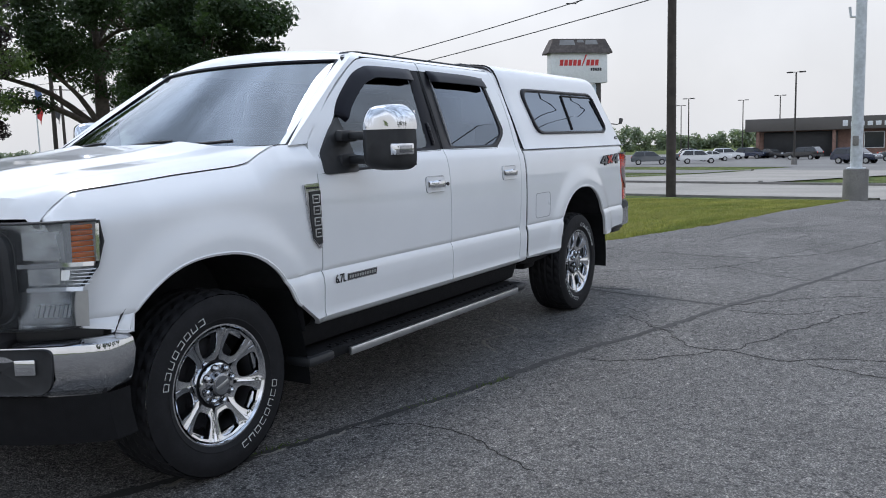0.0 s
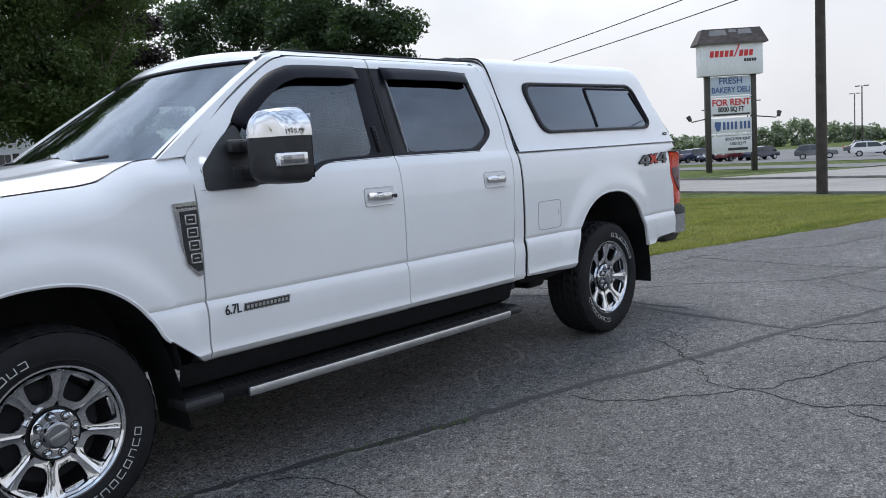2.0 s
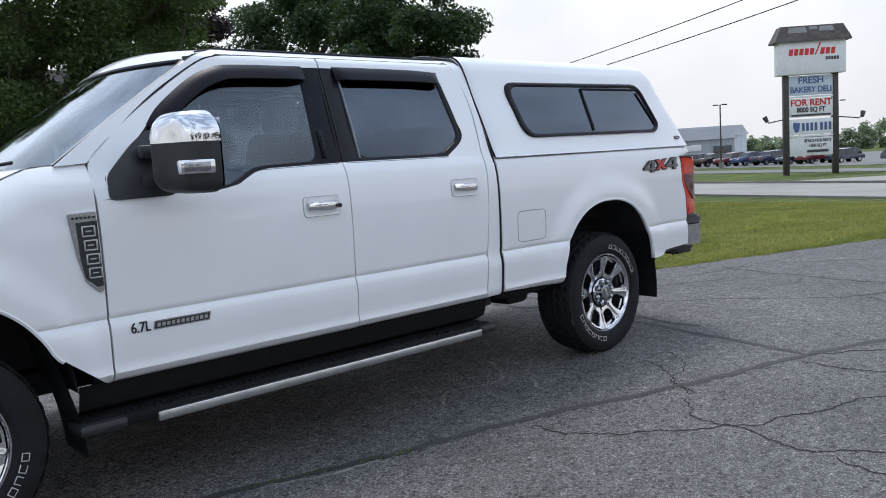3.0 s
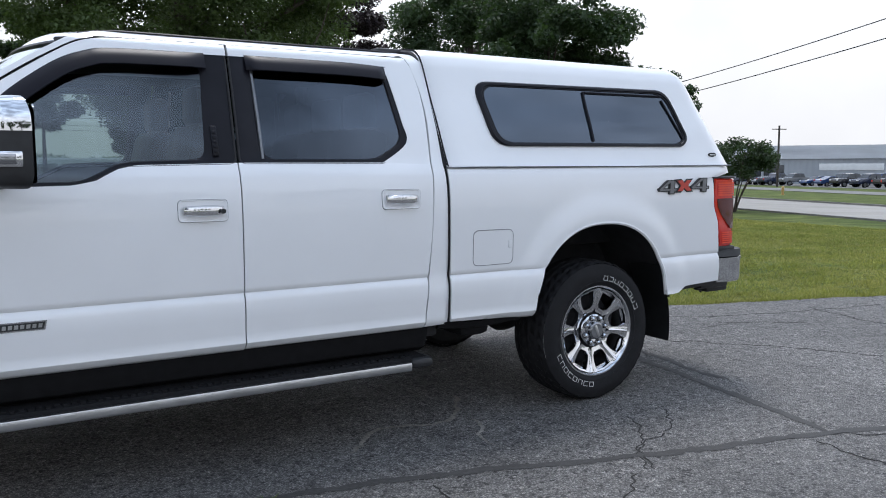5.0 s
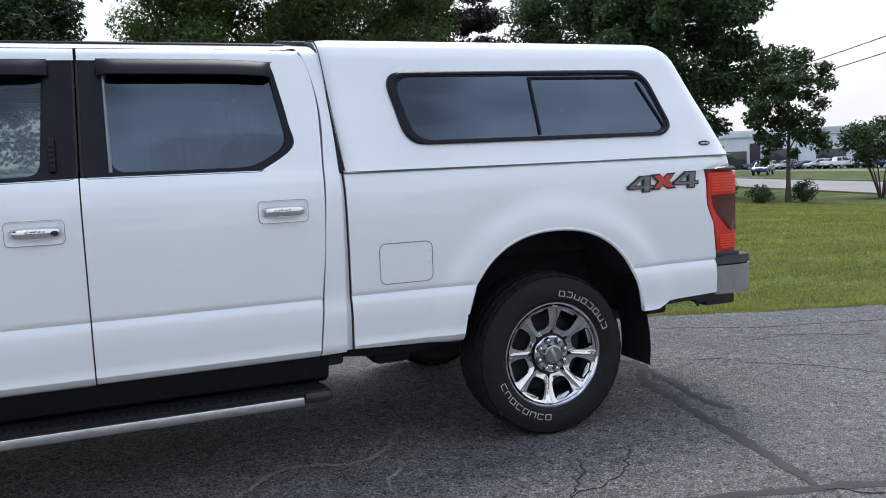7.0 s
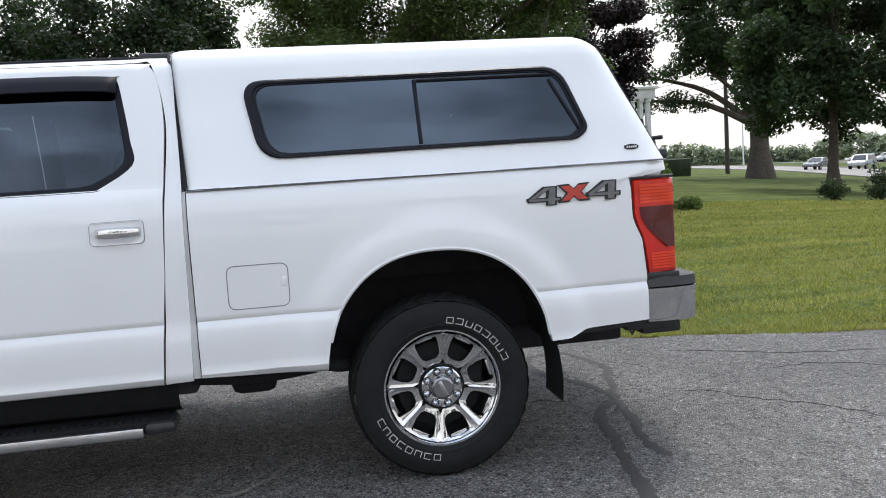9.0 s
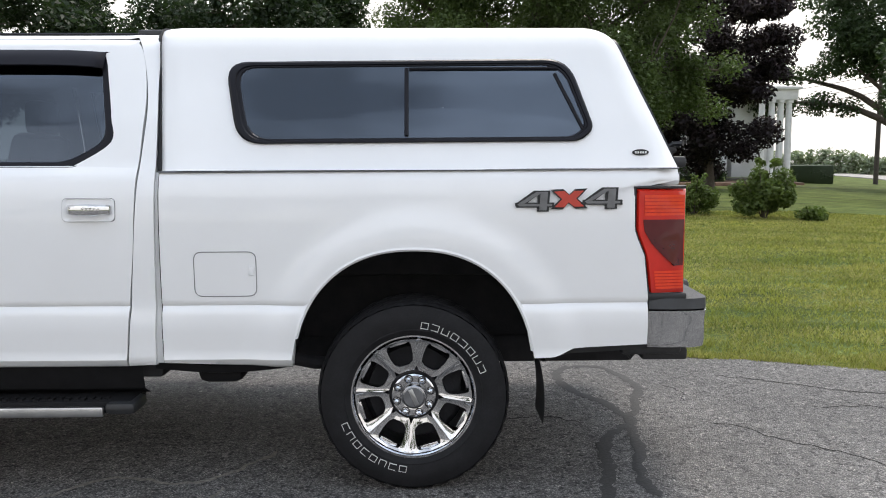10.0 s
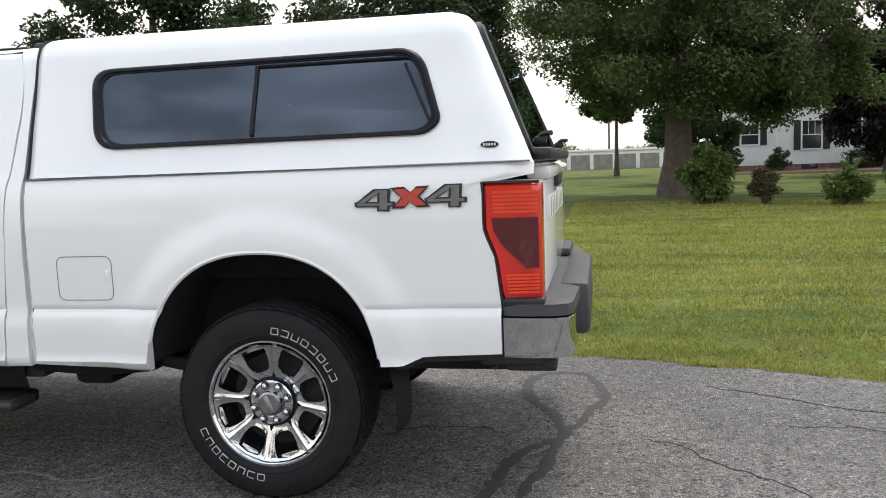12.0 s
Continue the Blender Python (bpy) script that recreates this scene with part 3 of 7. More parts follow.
def band(outer, inner, n=5, per=5, bm=None, yf=side_y, smooth=True):
    """A strip of the body side between two lines of as many points."""
    b = bm or bmesh.new()
    o, i = resample(outer, per, smooth), resample(inner, per, smooth)
    grid(b, [[(p[0], yf(p[0], p[1]), p[1]) for p in (a + (c - a) * k / n for a, c in zip(o, i))] for k in range(n + 1)])
    return b


def both(name, bm, material, label="", parent=None, smooth=40):
    """The same part on the near and the far side."""
    far = bm.copy()
    for v in far.verts:
        v.co.y = 2 * YC - v.co.y
    bmesh.ops.reverse_faces(far, faces=far.faces)
    a = part(name, bm, material, parent or truck, label, smooth)
    part(name, far, material, truck, label, smooth)
    return a


def orient(bm, way):
    """Turn all faces to look the given way."""
    bm.normal_update()
    if sum(f.normal.dot(Vector(way)) for f in bm.faces) < 0:
        bmesh.ops.reverse_faces(bm, faces=bm.faces)
    return bm


def span(a, b, n):
    return [a + (b - a) * k / n for k in range(n + 1)]


def arch(x, ax, zc, rx, rz, base):
    """The lower edge of a panel that is cut by a wheel arch."""
    d = abs(x - ax) / rx
    return zc + rz * math.sqrt(max(0.0, 1 - d**2.3)) if d < 1 else base


# front fender
FT = ([-4.74, -4.72, -4.65, -4.60, -4.2, -3.86, -3.78, -3.70, -3.62, -3.55, -3.39], [1.205, 1.232, 1.296, 1.306, 1.343, 1.366, 1.378, 1.420, 1.452, 1.460, 1.462])


def fender_top(x):
    return float(np.interp(x, *FT))


def fender_y(x, z):
    k = max(0.0, 1 - (fender_top(x) - z) / 0.13)
    return side_y(x, min(z, 1.30)) + 0.075 * k**1.8


def fender_low(x):
    if x < -4.53:
        return float(np.interp(x, [-4.74, -4.71, -4.695, -4.62, -4.53], [1.19, 0.95, 0.80, 0.785, 0.765]))
    low = arch(x, FW - 0.035, 0.545, 0.515, 0.465, 0.56)
    return max(low, 0.56 + 0.80 * max(0.0, -3.415 - x)) if x > -3.66 else low


both("front_fender", flange(panel(span(-4.735, -3.395, 84), fender_low, fender_top, fender_y)), PAINT)
# wheel-arch lip
lip = bmesh.new()
tube(lip, [(x, side_y(x, fender_low(x)) + 0.008, fender_low(x) - 0.002) for x in span(-4.60, -3.585, 60)], 0.011, 6)
both("arch_lip", lip, PAINT)

# front door
belt_f = lambda x: float(np.interp(x, [-3.4, -2.83, -2.74, -2.66, -2.58, -2.1], [1.312, 1.322, 1.340, 1.385, 1.403, 1.413]))  # noqa: E731
bm = panel(span(-3.386, -2.143, 50), lambda x: 0.562, belt_f)
band([(-3.386, 1.312), (-3.386, 1.46), (-3.29, 1.565), (-3.085, 1.722), (-2.82, 1.895), (-2.70, 1.942), (-2.56, 1.953), (-2.130, 1.957)], [(-3.325, 1.316), (-3.30, 1.40), (-3.20, 1.52), (-3.03, 1.69), (-2.80, 1.852), (-2.69, 1.888), (-2.56, 1.900), (-2.130, 1.905)], bm=bm)
near_front_door = both("front_door", flange(bm), PAINT)
# rear door
belt_r = lambda x: 1.413 if x < -1.30 else 1.413 - (x + 1.30) * 0.05  # noqa: E731
seam_r = lambda z: float(np.interp(z, [0.56, 0.87, 1.05, 1.37, 1.55], [-1.208, -1.180, -1.160, -1.144, -1.132]))  # noqa: E731
bm = panel(span(-2.137, -1.12, 42), lambda x: 0.567, belt_r)
for v in bm.verts:
    v.co.x = -2.137 + (v.co.x + 2.137) * (seam_r(v.co.z) + 2.137) / (-1.12 + 2.137)
band([(-2.118, 1.957), (-1.26, 1.957), (-1.18, 1.940), (-1.144, 1.85), (-1.128, 1.70), (-1.133, 1.55), (-1.141, 1.4035)], [(-2.118, 1.905), (-1.37, 1.903), (-1.318, 1.885), (-1.290, 1.76), (-1.268, 1.62), (-1.262, 1.51), (-1.41, 1.412)], bm=bm)
near_rear_door = both("rear_door", flange(bm), PAINT)
# cab frame outside the doors: windscreen post, roof rail, back corner
bm = band([(-3.52, 1.458), (-3.22, 1.67), (-2.88, 1.895), (-2.72, 1.972), (-2.5, 1.994), (-1.42, 1.994), (-1.18, 1.991), (-1.094, 1.954), (-1.078, 1.72), (-1.068, 1.41), (-1.075, 0.87), (-1.085, 0.575)], [(-3.392, 1.466), (-3.10, 1.722), (-2.83, 1.898), (-2.705, 1.948), (-2.55, 1.959), (-1.42, 1.961), (-1.25, 1.962), (-1.173, 1.946), (-1.120, 1.70), (-1.133, 1.408), (-1.172, 0.87), (-1.200, 0.57)], 5, 8)
both("cab_frame", flange(bm, 0.075), PAINT)
# dark inner shell behind the panels closes the gaps
bm = bmesh.new()
for x0, x1, z0, z1 in ((-3.40, -1.08, 0.50, 1.395),):
    box(bm, ((x0 + x1) / 2, YC, (z0 + z1) / 2 - 0.1), (x1 - x0, 1.86, z1 - z0 - 0.2), 0.02)
part("floor_pan", bm, SEAL, truck)
# inner skins of the doors
bm = panel(span(-3.46, -1.07, 24), lambda x: 0.56, lambda x: 1.30, lambda x, z: side_y(-2.2, z) + 0.035)
both("door_inner", bm, SEAL)
bm = band([(-3.50, 1.40), (-3.20, 1.64), (-2.86, 1.885), (-2.70, 1.955), (-1.30, 1.955), (-1.20, 1.90), (-1.10, 1.40)], [(-3.36, 1.40), (-3.08, 1.66), (-2.82, 1.845), (-2.68, 1.885), (-1.36, 1.885), (-1.30, 1.80), (-1.28, 1.40)], 3, 6, yf=lambda x, z: side_y(x, z) + 0.034)
both("door_frame_inner", bm, SEAL)

# roof
def roof_z(x, y):
    a = abs(y - YC) / 0.67
    return 1.992 + 0.042 * (1 - a**2.6) - 0.05 * max(0.0, (-2.55 - x) / 0.3) ** 2 - 0.03 * max(0.0, (x + 1.28) / 0.2) ** 2


bm = bmesh.new()
roof_rows = [[(x - 0.13 * (1 - (abs(y - YC) / 0.70) ** 2) * max(0.0, (-2.2 - x) / 0.62), y, roof_z(x, y)) for y in span(0.262, 2 * YC - 0.262, 26)] for x in span(-2.74, -1.10, 26)]


def screen_top(y):
    """The upper edge of the windscreen."""
    a = abs(y - YC) / (YC - 0.26)
    return (-2.82 - 0.14 * (1 - a**2.2), y, 1.924 + 0.008 * (1 - a * a))


heads = []
for t in (0.0, 0.3, 0.6):
    heads.append([tuple(Vector(screen_top(r[1])).lerp(Vector(r), t) + Vector((0, 0, 0.05 * t * (1 - t)))) for r in roof_rows[0]])
grid(bm, heads + roof_rows)
part("roof", bm, PAINT, truck, "", 60)
for s in (0.30, 2 * YC - 0.30):
    bm = bmesh.new()
    tube(bm, [(x, s, roof_z(x, s) + 0.001) for x in span(-2.74, -1.16, 20)], 0.008, 6)
    part("roof_ditch_moulding", bm, TRIM, truck)
bm = bmesh.new()
box(bm, (-1.15, YC, 2.035), (0.10, 0.5, 0.05), 0.02)
box(bm, (-1.17, 0.42, 2.012), (0.16, 0.10, 0.035), 0.014)
part("brake_light_housing", bm, BLACK, truck)
# cab back
bm = bmesh.new()
grid(bm, [[(x, y, z) for x, y in ((-1.105, side_y(-2.2, z) + 0.03), (-1.075, side_y(-2.2, z) + 0.03), (-1.075, 2 * YC - side_y(-2.2, z) - 0.03), (-1.105, 2 * YC - side_y(-2.2, z) - 0.03))] for z in span(0.62, 1.96, 14)], True)
part("cab_back", bm, SEAL, truck)

# windscreen
bm = bmesh.new()
rows = []
for k in range(15):
    t = k / 14
    xe, ze, ye = -3.515 + t * 0.695, 1.452 + t * 0.472, 0.035 + t * 0.225
    row = []
    for j in range(21):
        y = ye + (2 * YC - 2 * ye) * j / 20
        a = abs(y - YC) / (YC - ye)
        row.append((xe - (0.17 - 0.03 * t) * (1 - a**2.2), y, ze + 0.02 * (1 - a * a) * t - 0.012 * (1 - a * a)))
    rows.append(row)
grid(bm, rows)
screen_rows = rows
orient(bm, (-1, 0, 1))
ws = part("windscreen", bm, SCREEN, truck, "curved laminated windscreen")
bm = bmesh.new()
ring = [Vector(p) for p in rows[0]] + [Vector(r[-1]) for r in rows] + [Vector(p) for p in rows[-1][::-1]] + [Vector(r[0]) for r in rows[::-1]]
tube(bm, [p + Vector((0, 0, 0.002)) for p in ring], 0.012, 6, True)
part("windscreen_seal", bm, TRIM, truck)
# cowl and wipers
bm = bmesh.new()
grid(bm, [[(p[0] - d, p[1], p[2] + z) for p in rows[0]] for d, z in ((-0.02, 0.0), (0.03, -0.006), (0.10, -0.028), (0.16, -0.03), (0.17, -0.06))])
part("cowl", bm, BLACK, truck)
for y0, y1 in ((0.50, 1.10), (1.05, 1.62)):
    bm = bmesh.new()
    at = lambda y, k, d=0.022: Vector((np.interp(y, [p[1] for p in rows[k]], [p[0] for p in rows[k]]) - d, y, np.interp(y, [p[1] for p in rows[k]], [p[2] for p in rows[k]]) + d))  # noqa: E731
    tube(bm, [at(y1, 0, 0.02), (at(y1, 0, 0.034) * 0.45 + at(y0, 1, 0.034) * 0.55), at((y0 * 2 + y1) / 3, 1, 0.022)], [0.014, 0.010, 0.006], 6)
    tube(bm, [at(y, 0, 0.018) * (1 - 0.9 * (y1 - y)) + at(y, 1, 0.018) * (0.9 * (y1 - y)) for y in span(y1 - 0.02, y0 - 0.18, 8)], 0.008, 6)
    part("wiper", bm, BLACK, truck)

# hood
bm = bmesh.new()


def hood(x, a):
    """a: -1 at the near edge to 1 at the far one."""
    s = (x + 3.60) / -1.13
    zc = 1.470 - 0.115 * s - 0.05 * max(0.0, s - 0.72) / 0.28 * max(0.0, s - 0.72) / 0.28
    e = abs(a)
    ze = fender_top(x) + 0.006
    sh = zc - 0.012
    if e > 0.88:
        t = (e - 0.88) / 0.12
        z = sh + (ze - sh) * t * t
    else:
        z = zc - 0.012 * (e / 0.88) ** 4 + 0.014 * max(0.0, 1 - ((e - 0.52) / 0.16) ** 2) * (1 - 0.3 * s) + (0.022 if e < 0.46 else 0.022 * max(0.0, 1 - (e - 0.46) / 0.1)) * 0.6
    return z


for_rows = []
for x in span(-3.60, -4.74, 34):
    ye = fender_y(x, fender_top(x)) + 0.014
    hw = YC - ye
    front = 0.16 * max(0.0, (-4.2 - x) / 0.54)
    back = 0.16 * max(0.0, (x + 4.0) / 0.4)
    for_rows.append([(x - (front + back) * (1 - abs(a) ** 2.4), YC + hw * a, hood(x, a)) for a in span(-1, 1, 44)])
last = for_rows[-1]
for_rows.append([(p[0] - 0.02, p[1], p[2] - 0.03 - 0.25 * max(0.0, p[2] - 1.235)) for p in last])
for_rows.append([(p[0] - 0.022, p[1], min(p[2] - 0.04, 1.212)) for p in last])
grid(bm, for_rows)
part("hood", bm, PAINT, truck, "white hood with raised ridges")
# engine bay and front core, dark
bm = bmesh.new()
box(bm, (-4.24, YC, 0.95), (0.95, 1.06, 0.66), 0.02)
box(bm, (-4.78, YC, 0.85), (0.30, 1.45, 0.56), 0.03)
part("engine_bay", bm, WELL, truck)

# front end: lamp, grille, bumper
bm = bmesh.new()


def nose(y):
    """How far the nose bulges forward at y."""
    a = min(1.0, abs(y - YC) / 0.98)
    return -4.985 + 0.30 * a**3.2


LZ, LX = (1.20, 1.12, 1.03, 0.94, 0.88, 0.808), (-4.61, -4.60, -4.625, -4.692, -4.700, -4.695)
rows = []
for z, xr in zip(LZ, LX):
    rows.append([(xr, side_y(xr, z) - 0.004, z)] + [(min(nose(y) + 0.01, xr - 0.05), y, z) for y in span(0.07, 0.40, 8)])
grid(bm, [[(p[0] + 0.035, p[1] + 0.035, p[2]) for p in r] for r in rows])
hl = part("headlamp", bm, LAMPIN, truck, "headlamp with amber reflector and clear lens", 30)
bm2 = bmesh.new()
grid(bm2, [[(p[0] - 0.028, p[1] - 0.018, p[2]) for p in r] for r in rows])
orient(bm2, (-0.5, -0.8, 0))
lens = part("lens", bm2, CLEAR, hl)
bm2 = bmesh.new()
grid(bm2, [[(r[0][0] + d, r[0][1] + e, r[0][2]) for r in rows] for d, e in ((-0.026, -0.017), (0.0, 0.0), (0.04, 0.04), (0.0, 0.10))])
grid(bm2, [[(p[0] - 0.028, p[1] - 0.018, p[2]) for p in rows[0]], [(p[0] + 0.05, p[1] + 0.05, p[2]) for p in rows[0]]])
grid(bm2, [[(p[0] - 0.028, p[1] - 0.018, p[2]) for p in rows[-1]], [(p[0] + 0.05, p[1] + 0.05, p[2]) for p in rows[-1]]])
part("lamp_wall", bm2, LAMPIN, hl)


def lamp_skin(y, z, d):
    """A point of the lamp's face, d outside it."""
    xr = float(np.interp(z, LZ[::-1], LX[::-1]))
    if y >= 0.07:
        return (nose(y) + 0.01 - 0.9 * d, y - 0.43 * d, z)
    t = (y + 0.045) / 0.115
    return (xr + (nose(0.07) + 0.01 - xr) * t - 0.6 * d, y - 0.8 * d, z)


def slab(y0, y1, z0, z1, d, th=0.02, lean=0.0, bm=None):
    """A thin piece that follows the lamp's face."""
    b = bm or bmesh.new()
    grid(b, [[lamp_skin(y + lean * (z - z0), z, e) for y in span(y0, y1, 5)] for z, e in ((z0, d - th), (z0, d), (z1, d), (z1, d - th))])
    return b


bm2 = bmesh.new()
for k in range(7):
    box(bm2, (0, 0, 1.177 - 0.0205 * k), (0.012, 0.090, 0.0185), 0.005, Matrix.Translation((-4.674, 0.012, 0)) @ Matrix.Rotation(radians(67), 4, "Z"))
part("amber_reflector", bm2, AMBER, hl, "ribbed amber side reflector")
part("upper_reflector", slab(0.048, 0.16, 1.062, 1.165, -0.012), LAMPIN, hl)
part("lamp_divider", slab(0.026, 0.042, 1.045, 1.20, 0.012), CHROME, hl)
part("lamp_shelf", slab(-0.022, 0.17, 1.034, 1.050, 0.013), CHROME, hl)
part("side_frame", slab(-0.034, -0.026, 1.05, 1.19, 0.012), CHROME, hl)
for k in range(5):
    part("reflector_rib", slab(-0.030, 0.030, 1.020 - 0.0125 * k, 1.0235 - 0.0125 * k, 0.008, 0.012), STEEL, hl)
part("middle_reflector", slab(0.055, 0.15, 0.968, 1.028, -0.012), LAMPIN, hl)
part("bulb_holder", slab(0.030, 0.052, 0.985, 1.022, 0.004), CHROME, hl)
part("light_bar", slab(-0.018, 0.145, 0.947, 0.962, 0.014), FRAMEWHITE_LAMP, hl, "pale light bar")
part("lower_panel", slab(-0.038, 0.018, 0.815, 0.944, 0.0), STEEL, hl)
part("lower_bowl", slab(0.020, 0.19, 0.815, 0.944, -0.022, 0.01), LAMPIN, hl)
for k in range(8):
    part("reflector_fin", slab(0.026 + 0.0145 * k, 0.036 + 0.0145 * k, 0.848, 0.893, 0.0, 0.015, -0.25), FRAMEWHITE_LAMP, hl)
bm2 = bmesh.new()
tube(bm2, [Vector(r[0]) + Vector((-0.012, -0.014, 0)) for r in rows], 0.006, 6)
tube(bm2, [Vector(p) + Vector((-0.02, -0.012, 0)) for p in rows[0]], 0.006, 6)
tube(bm2, [Vector(p) + Vector((-0.02, -0.012, 0)) for p in rows[-1]], 0.006, 6)
part("lamp_bezel", bm2, BLACK, hl)
# grille
bm = bmesh.new()
for z in (0.93, 1.02, 1.11):
    tube(bm, [(nose(y) - 0.02, y, z) for y in span(0.24, 2 * YC - 0.24, 20)], 0.022, 8)
gr = part("grille", bm, CHROME, truck, "chrome bar grille")
bm = bmesh.new()
loop = rounded([(0.20, 0.855), (2 * YC - 0.20, 0.855), (2 * YC - 0.20, 1.155), (0.20, 1.155)], 0.06)
tube(bm, [(nose(p[0]) - 0.050, p[0] + 0.012 * (1 if p[0] < YC else -1), p[1]) for p in loop], 0.034, 8, True)
part("grille_surround", bm, CHROME, gr)
bm = bmesh.new()
tube(bm, [(nose(p[0]) - 0.006, p[0] - 0.012 * (1 if p[0] < YC else -1), p[1]) for p in loop], 0.030, 8, True)
part("grille_rim", bm, BLACK, gr)
bm = bmesh.new()
grid(bm, [[(nose(y) + 0.04, y, z) for y in span(0.22, 2 * YC - 0.22, 20)] for z in (0.84, 1.17)])
part("grille_mesh", bm, BLACK, gr)
# bumper
prof = [(0.03, 0.765), (-0.005, 0.762), (-0.03, 0.745), (-0.04, 0.70), (-0.030, 0.64), (-0.008, 0.575), (0.03, 0.545)]


def bumper_line(front, back_x, yn, n=30):
    """Plan of a bumper from one end to the other: y, x and the way outwards."""
    pts = [(back_x, yn), (back_x - 0.10 if front else back_x + 0.08, yn - 0.012)] + [(nose(y), y) for y in span(yn + 0.06, 2 * YC - yn - 0.06, n)] + [(back_x - 0.10, 2 * YC - yn + 0.012), (back_x, 2 * YC - yn)]
    return resample(pts, 2, True)


line = bumper_line(True, -4.545, -0.035)
bm = bmesh.new()
cent = np.array([-3.8, YC])
rows = []
for d, z in prof:
    row = []
    for i, p in enumerate(line):
        a, b = line[max(i - 1, 0)], line[min(i + 1, len(line) - 1)]
        t = (b - a) / np.linalg.norm(b - a)
        o = np.array([-t[1], t[0]])
        q = p + o * d * (1 if (o @ (p - cent)) < 0 else -1)
        row.append((q[0], q[1], z))
    rows.append(row)
grid(bm, rows)
fb = part("front_bumper", bm, CHROME, truck, "chrome front bumper with fog lamp recess")
bm = bmesh.new()
grid(bm, [[(p[0] + (0.02 if k == 2 else 0), p[1], z) for p in line] for k, z in enumerate((0.55, 0.47, 0.36))])
part("air_dam", bm, STEPBLACK, fb)
bm = bmesh.new()
grid(bm, [[(p[0] + 0.03, YC + (p[1] - YC) * 0.95, z) for p in line] for z in (0.80, 0.75)])
part("bumper_filler", bm, BLACK, fb)
bm = bmesh.new()
line = np.array(line)
arc = np.concatenate([[0], np.cumsum(np.linalg.norm(np.diff(line, axis=0), axis=1))])


def skin(s, d):
    """A point d outside the bumper's line, s along it from the corner."""
    p, q = (np.array([np.interp(s + e, arc, line[:, k]) for k in (0, 1)]) for e in (-0.01, 0.01))
    t = (q - p) / np.linalg.norm(q - p)
    return (p + q) / 2 + np.array([-abs(t[1]), -abs(t[0])]) * d


loop = rounded([(0.285, 0.572), (0.66, 0.566), (0.66, 0.742), (0.265, 0.742)], 0.05)
grid(bm, [[(*skin(p[0], d), p[1]) for p in (c + (np.array((0.46, 0.662)) - c) * s for c in loop)] for s, d in ((0, 0.034), (0.02, 0.047), (0.08, 0.045), (0.2, 0.043), (0.98, 0.043))], True)
part("fog_recess", bm, BLACK, fb)
bm = bmesh.new()
ca, cb = skin(0.335, 0.048), skin(0.40, 0.048)
box(bm, (0, 0, 0), (0.078, 0.016, 0.060), 0.006, Matrix.Translation((*((ca + cb) / 2), 0.678)) @ Matrix.Rotation(math.atan2(*(cb - ca)[::-1]), 4, "Z"))
part("fog_lamp", bm, CHROME, fb, "small square fog lamp")

# bed sides
def bed_low(x):
    if x < 0.5:
        return arch(x, RW + 0.003, 0.575, 0.508, 0.492, 0.580 - 0.02 * max(0.0, (x + 1.04) / 0.5))
    return float(np.interp(x, [0.5, 0.585, 0.66, 1.0], [0.60, 0.60, 0.635, 0.655]))


def bed_low2(x):
    a = arch(x, RW + 0.003, 0.575, 0.508, 0.492, 0.0)
    base = float(np.interp(x, [-1.05, -0.62, -0.55, 0.56, 0.60, 0.68, 1.0], [0.585, 0.566, 0.56, 0.60, 0.602, 0.636, 0.650]))
    return max(a, base)


bm = panel(span(-1.048, 0.995, 110), bed_low2, lambda x: 1.388 + 0.005 * x)
lampline = lambda z: float(np.interp(z, [0.64, 0.86, 0.90, 1.03, 1.10, 1.14, 1.315, 1.325, 1.4], [0.995, 0.995, 0.99, 0.975, 0.945, 0.932, 0.932, 1.13, 1.13]))  # noqa: E731
for v in bm.verts:
    if v.co.x > 0.60:
        v.co.x = 0.60 + (v.co.x - 0.60) * (lampline(v.co.z) - 0.60) / 0.395
        if v.co.x > 1.02:
            v.co.y += (v.co.x - 1.02) * 0.35
both("bed_side", flange(bm), PAINT)
bm = bmesh.new()
tube(bm, [(x, side_y(x, bed_low2(x)) + 0.008, bed_low2(x) - 0.002) for x in span(-0.492, 0.508, 60)], 0.011, 6)
both("arch_lip", bm, PAINT)
# bed inner, tailgate
bm = bmesh.new()
box(bm, (0.0, YC, 0.92), (2.06, 1.12, 0.06), 0.01)
for s in (0.36, 2 * YC - 0.36):
    box(bm, (0.0, s, 1.13), (2.06, 0.04, 0.46), 0.01)
box(bm, (-1.03, YC, 1.0), (0.03, 1.86, 0.74), 0.01)
part("bed_liner", bm, WELL, truck)
bm = bmesh.new()
box(bm, (1.125, YC, 1.115), (0.07, 1.60, 0.55), 0.025)
box(bm, (1.135, YC, 1.345), (0.10, 1.62, 0.06), 0.02)
tg = part("tailgate", bm, PAINT, truck, "white tailgate with stamped lettering")
bm = bmesh.new()
for k in range(9):
    box(bm, (1.163, 0.42 + 0.135 * k, 1.19), (0.012, 0.095, 0.10), 0.01)
part("stamped_marks", bm, PAINT, tg)
bm = bmesh.new()
box(bm, (1.17, YC, 1.30), (0.03, 0.3, 0.07), 0.012)
part("tailgate_handle", bm, BLACK, tg)
# tail lamp
def lampface(z):
    """Front edge of the lamp at a height."""
    return float(np.interp(z, [0.868, 0.90, 1.03, 1.10, 1.14, 1.31], [1.0, 0.995, 0.98, 0.95, 0.938, 0.938]))


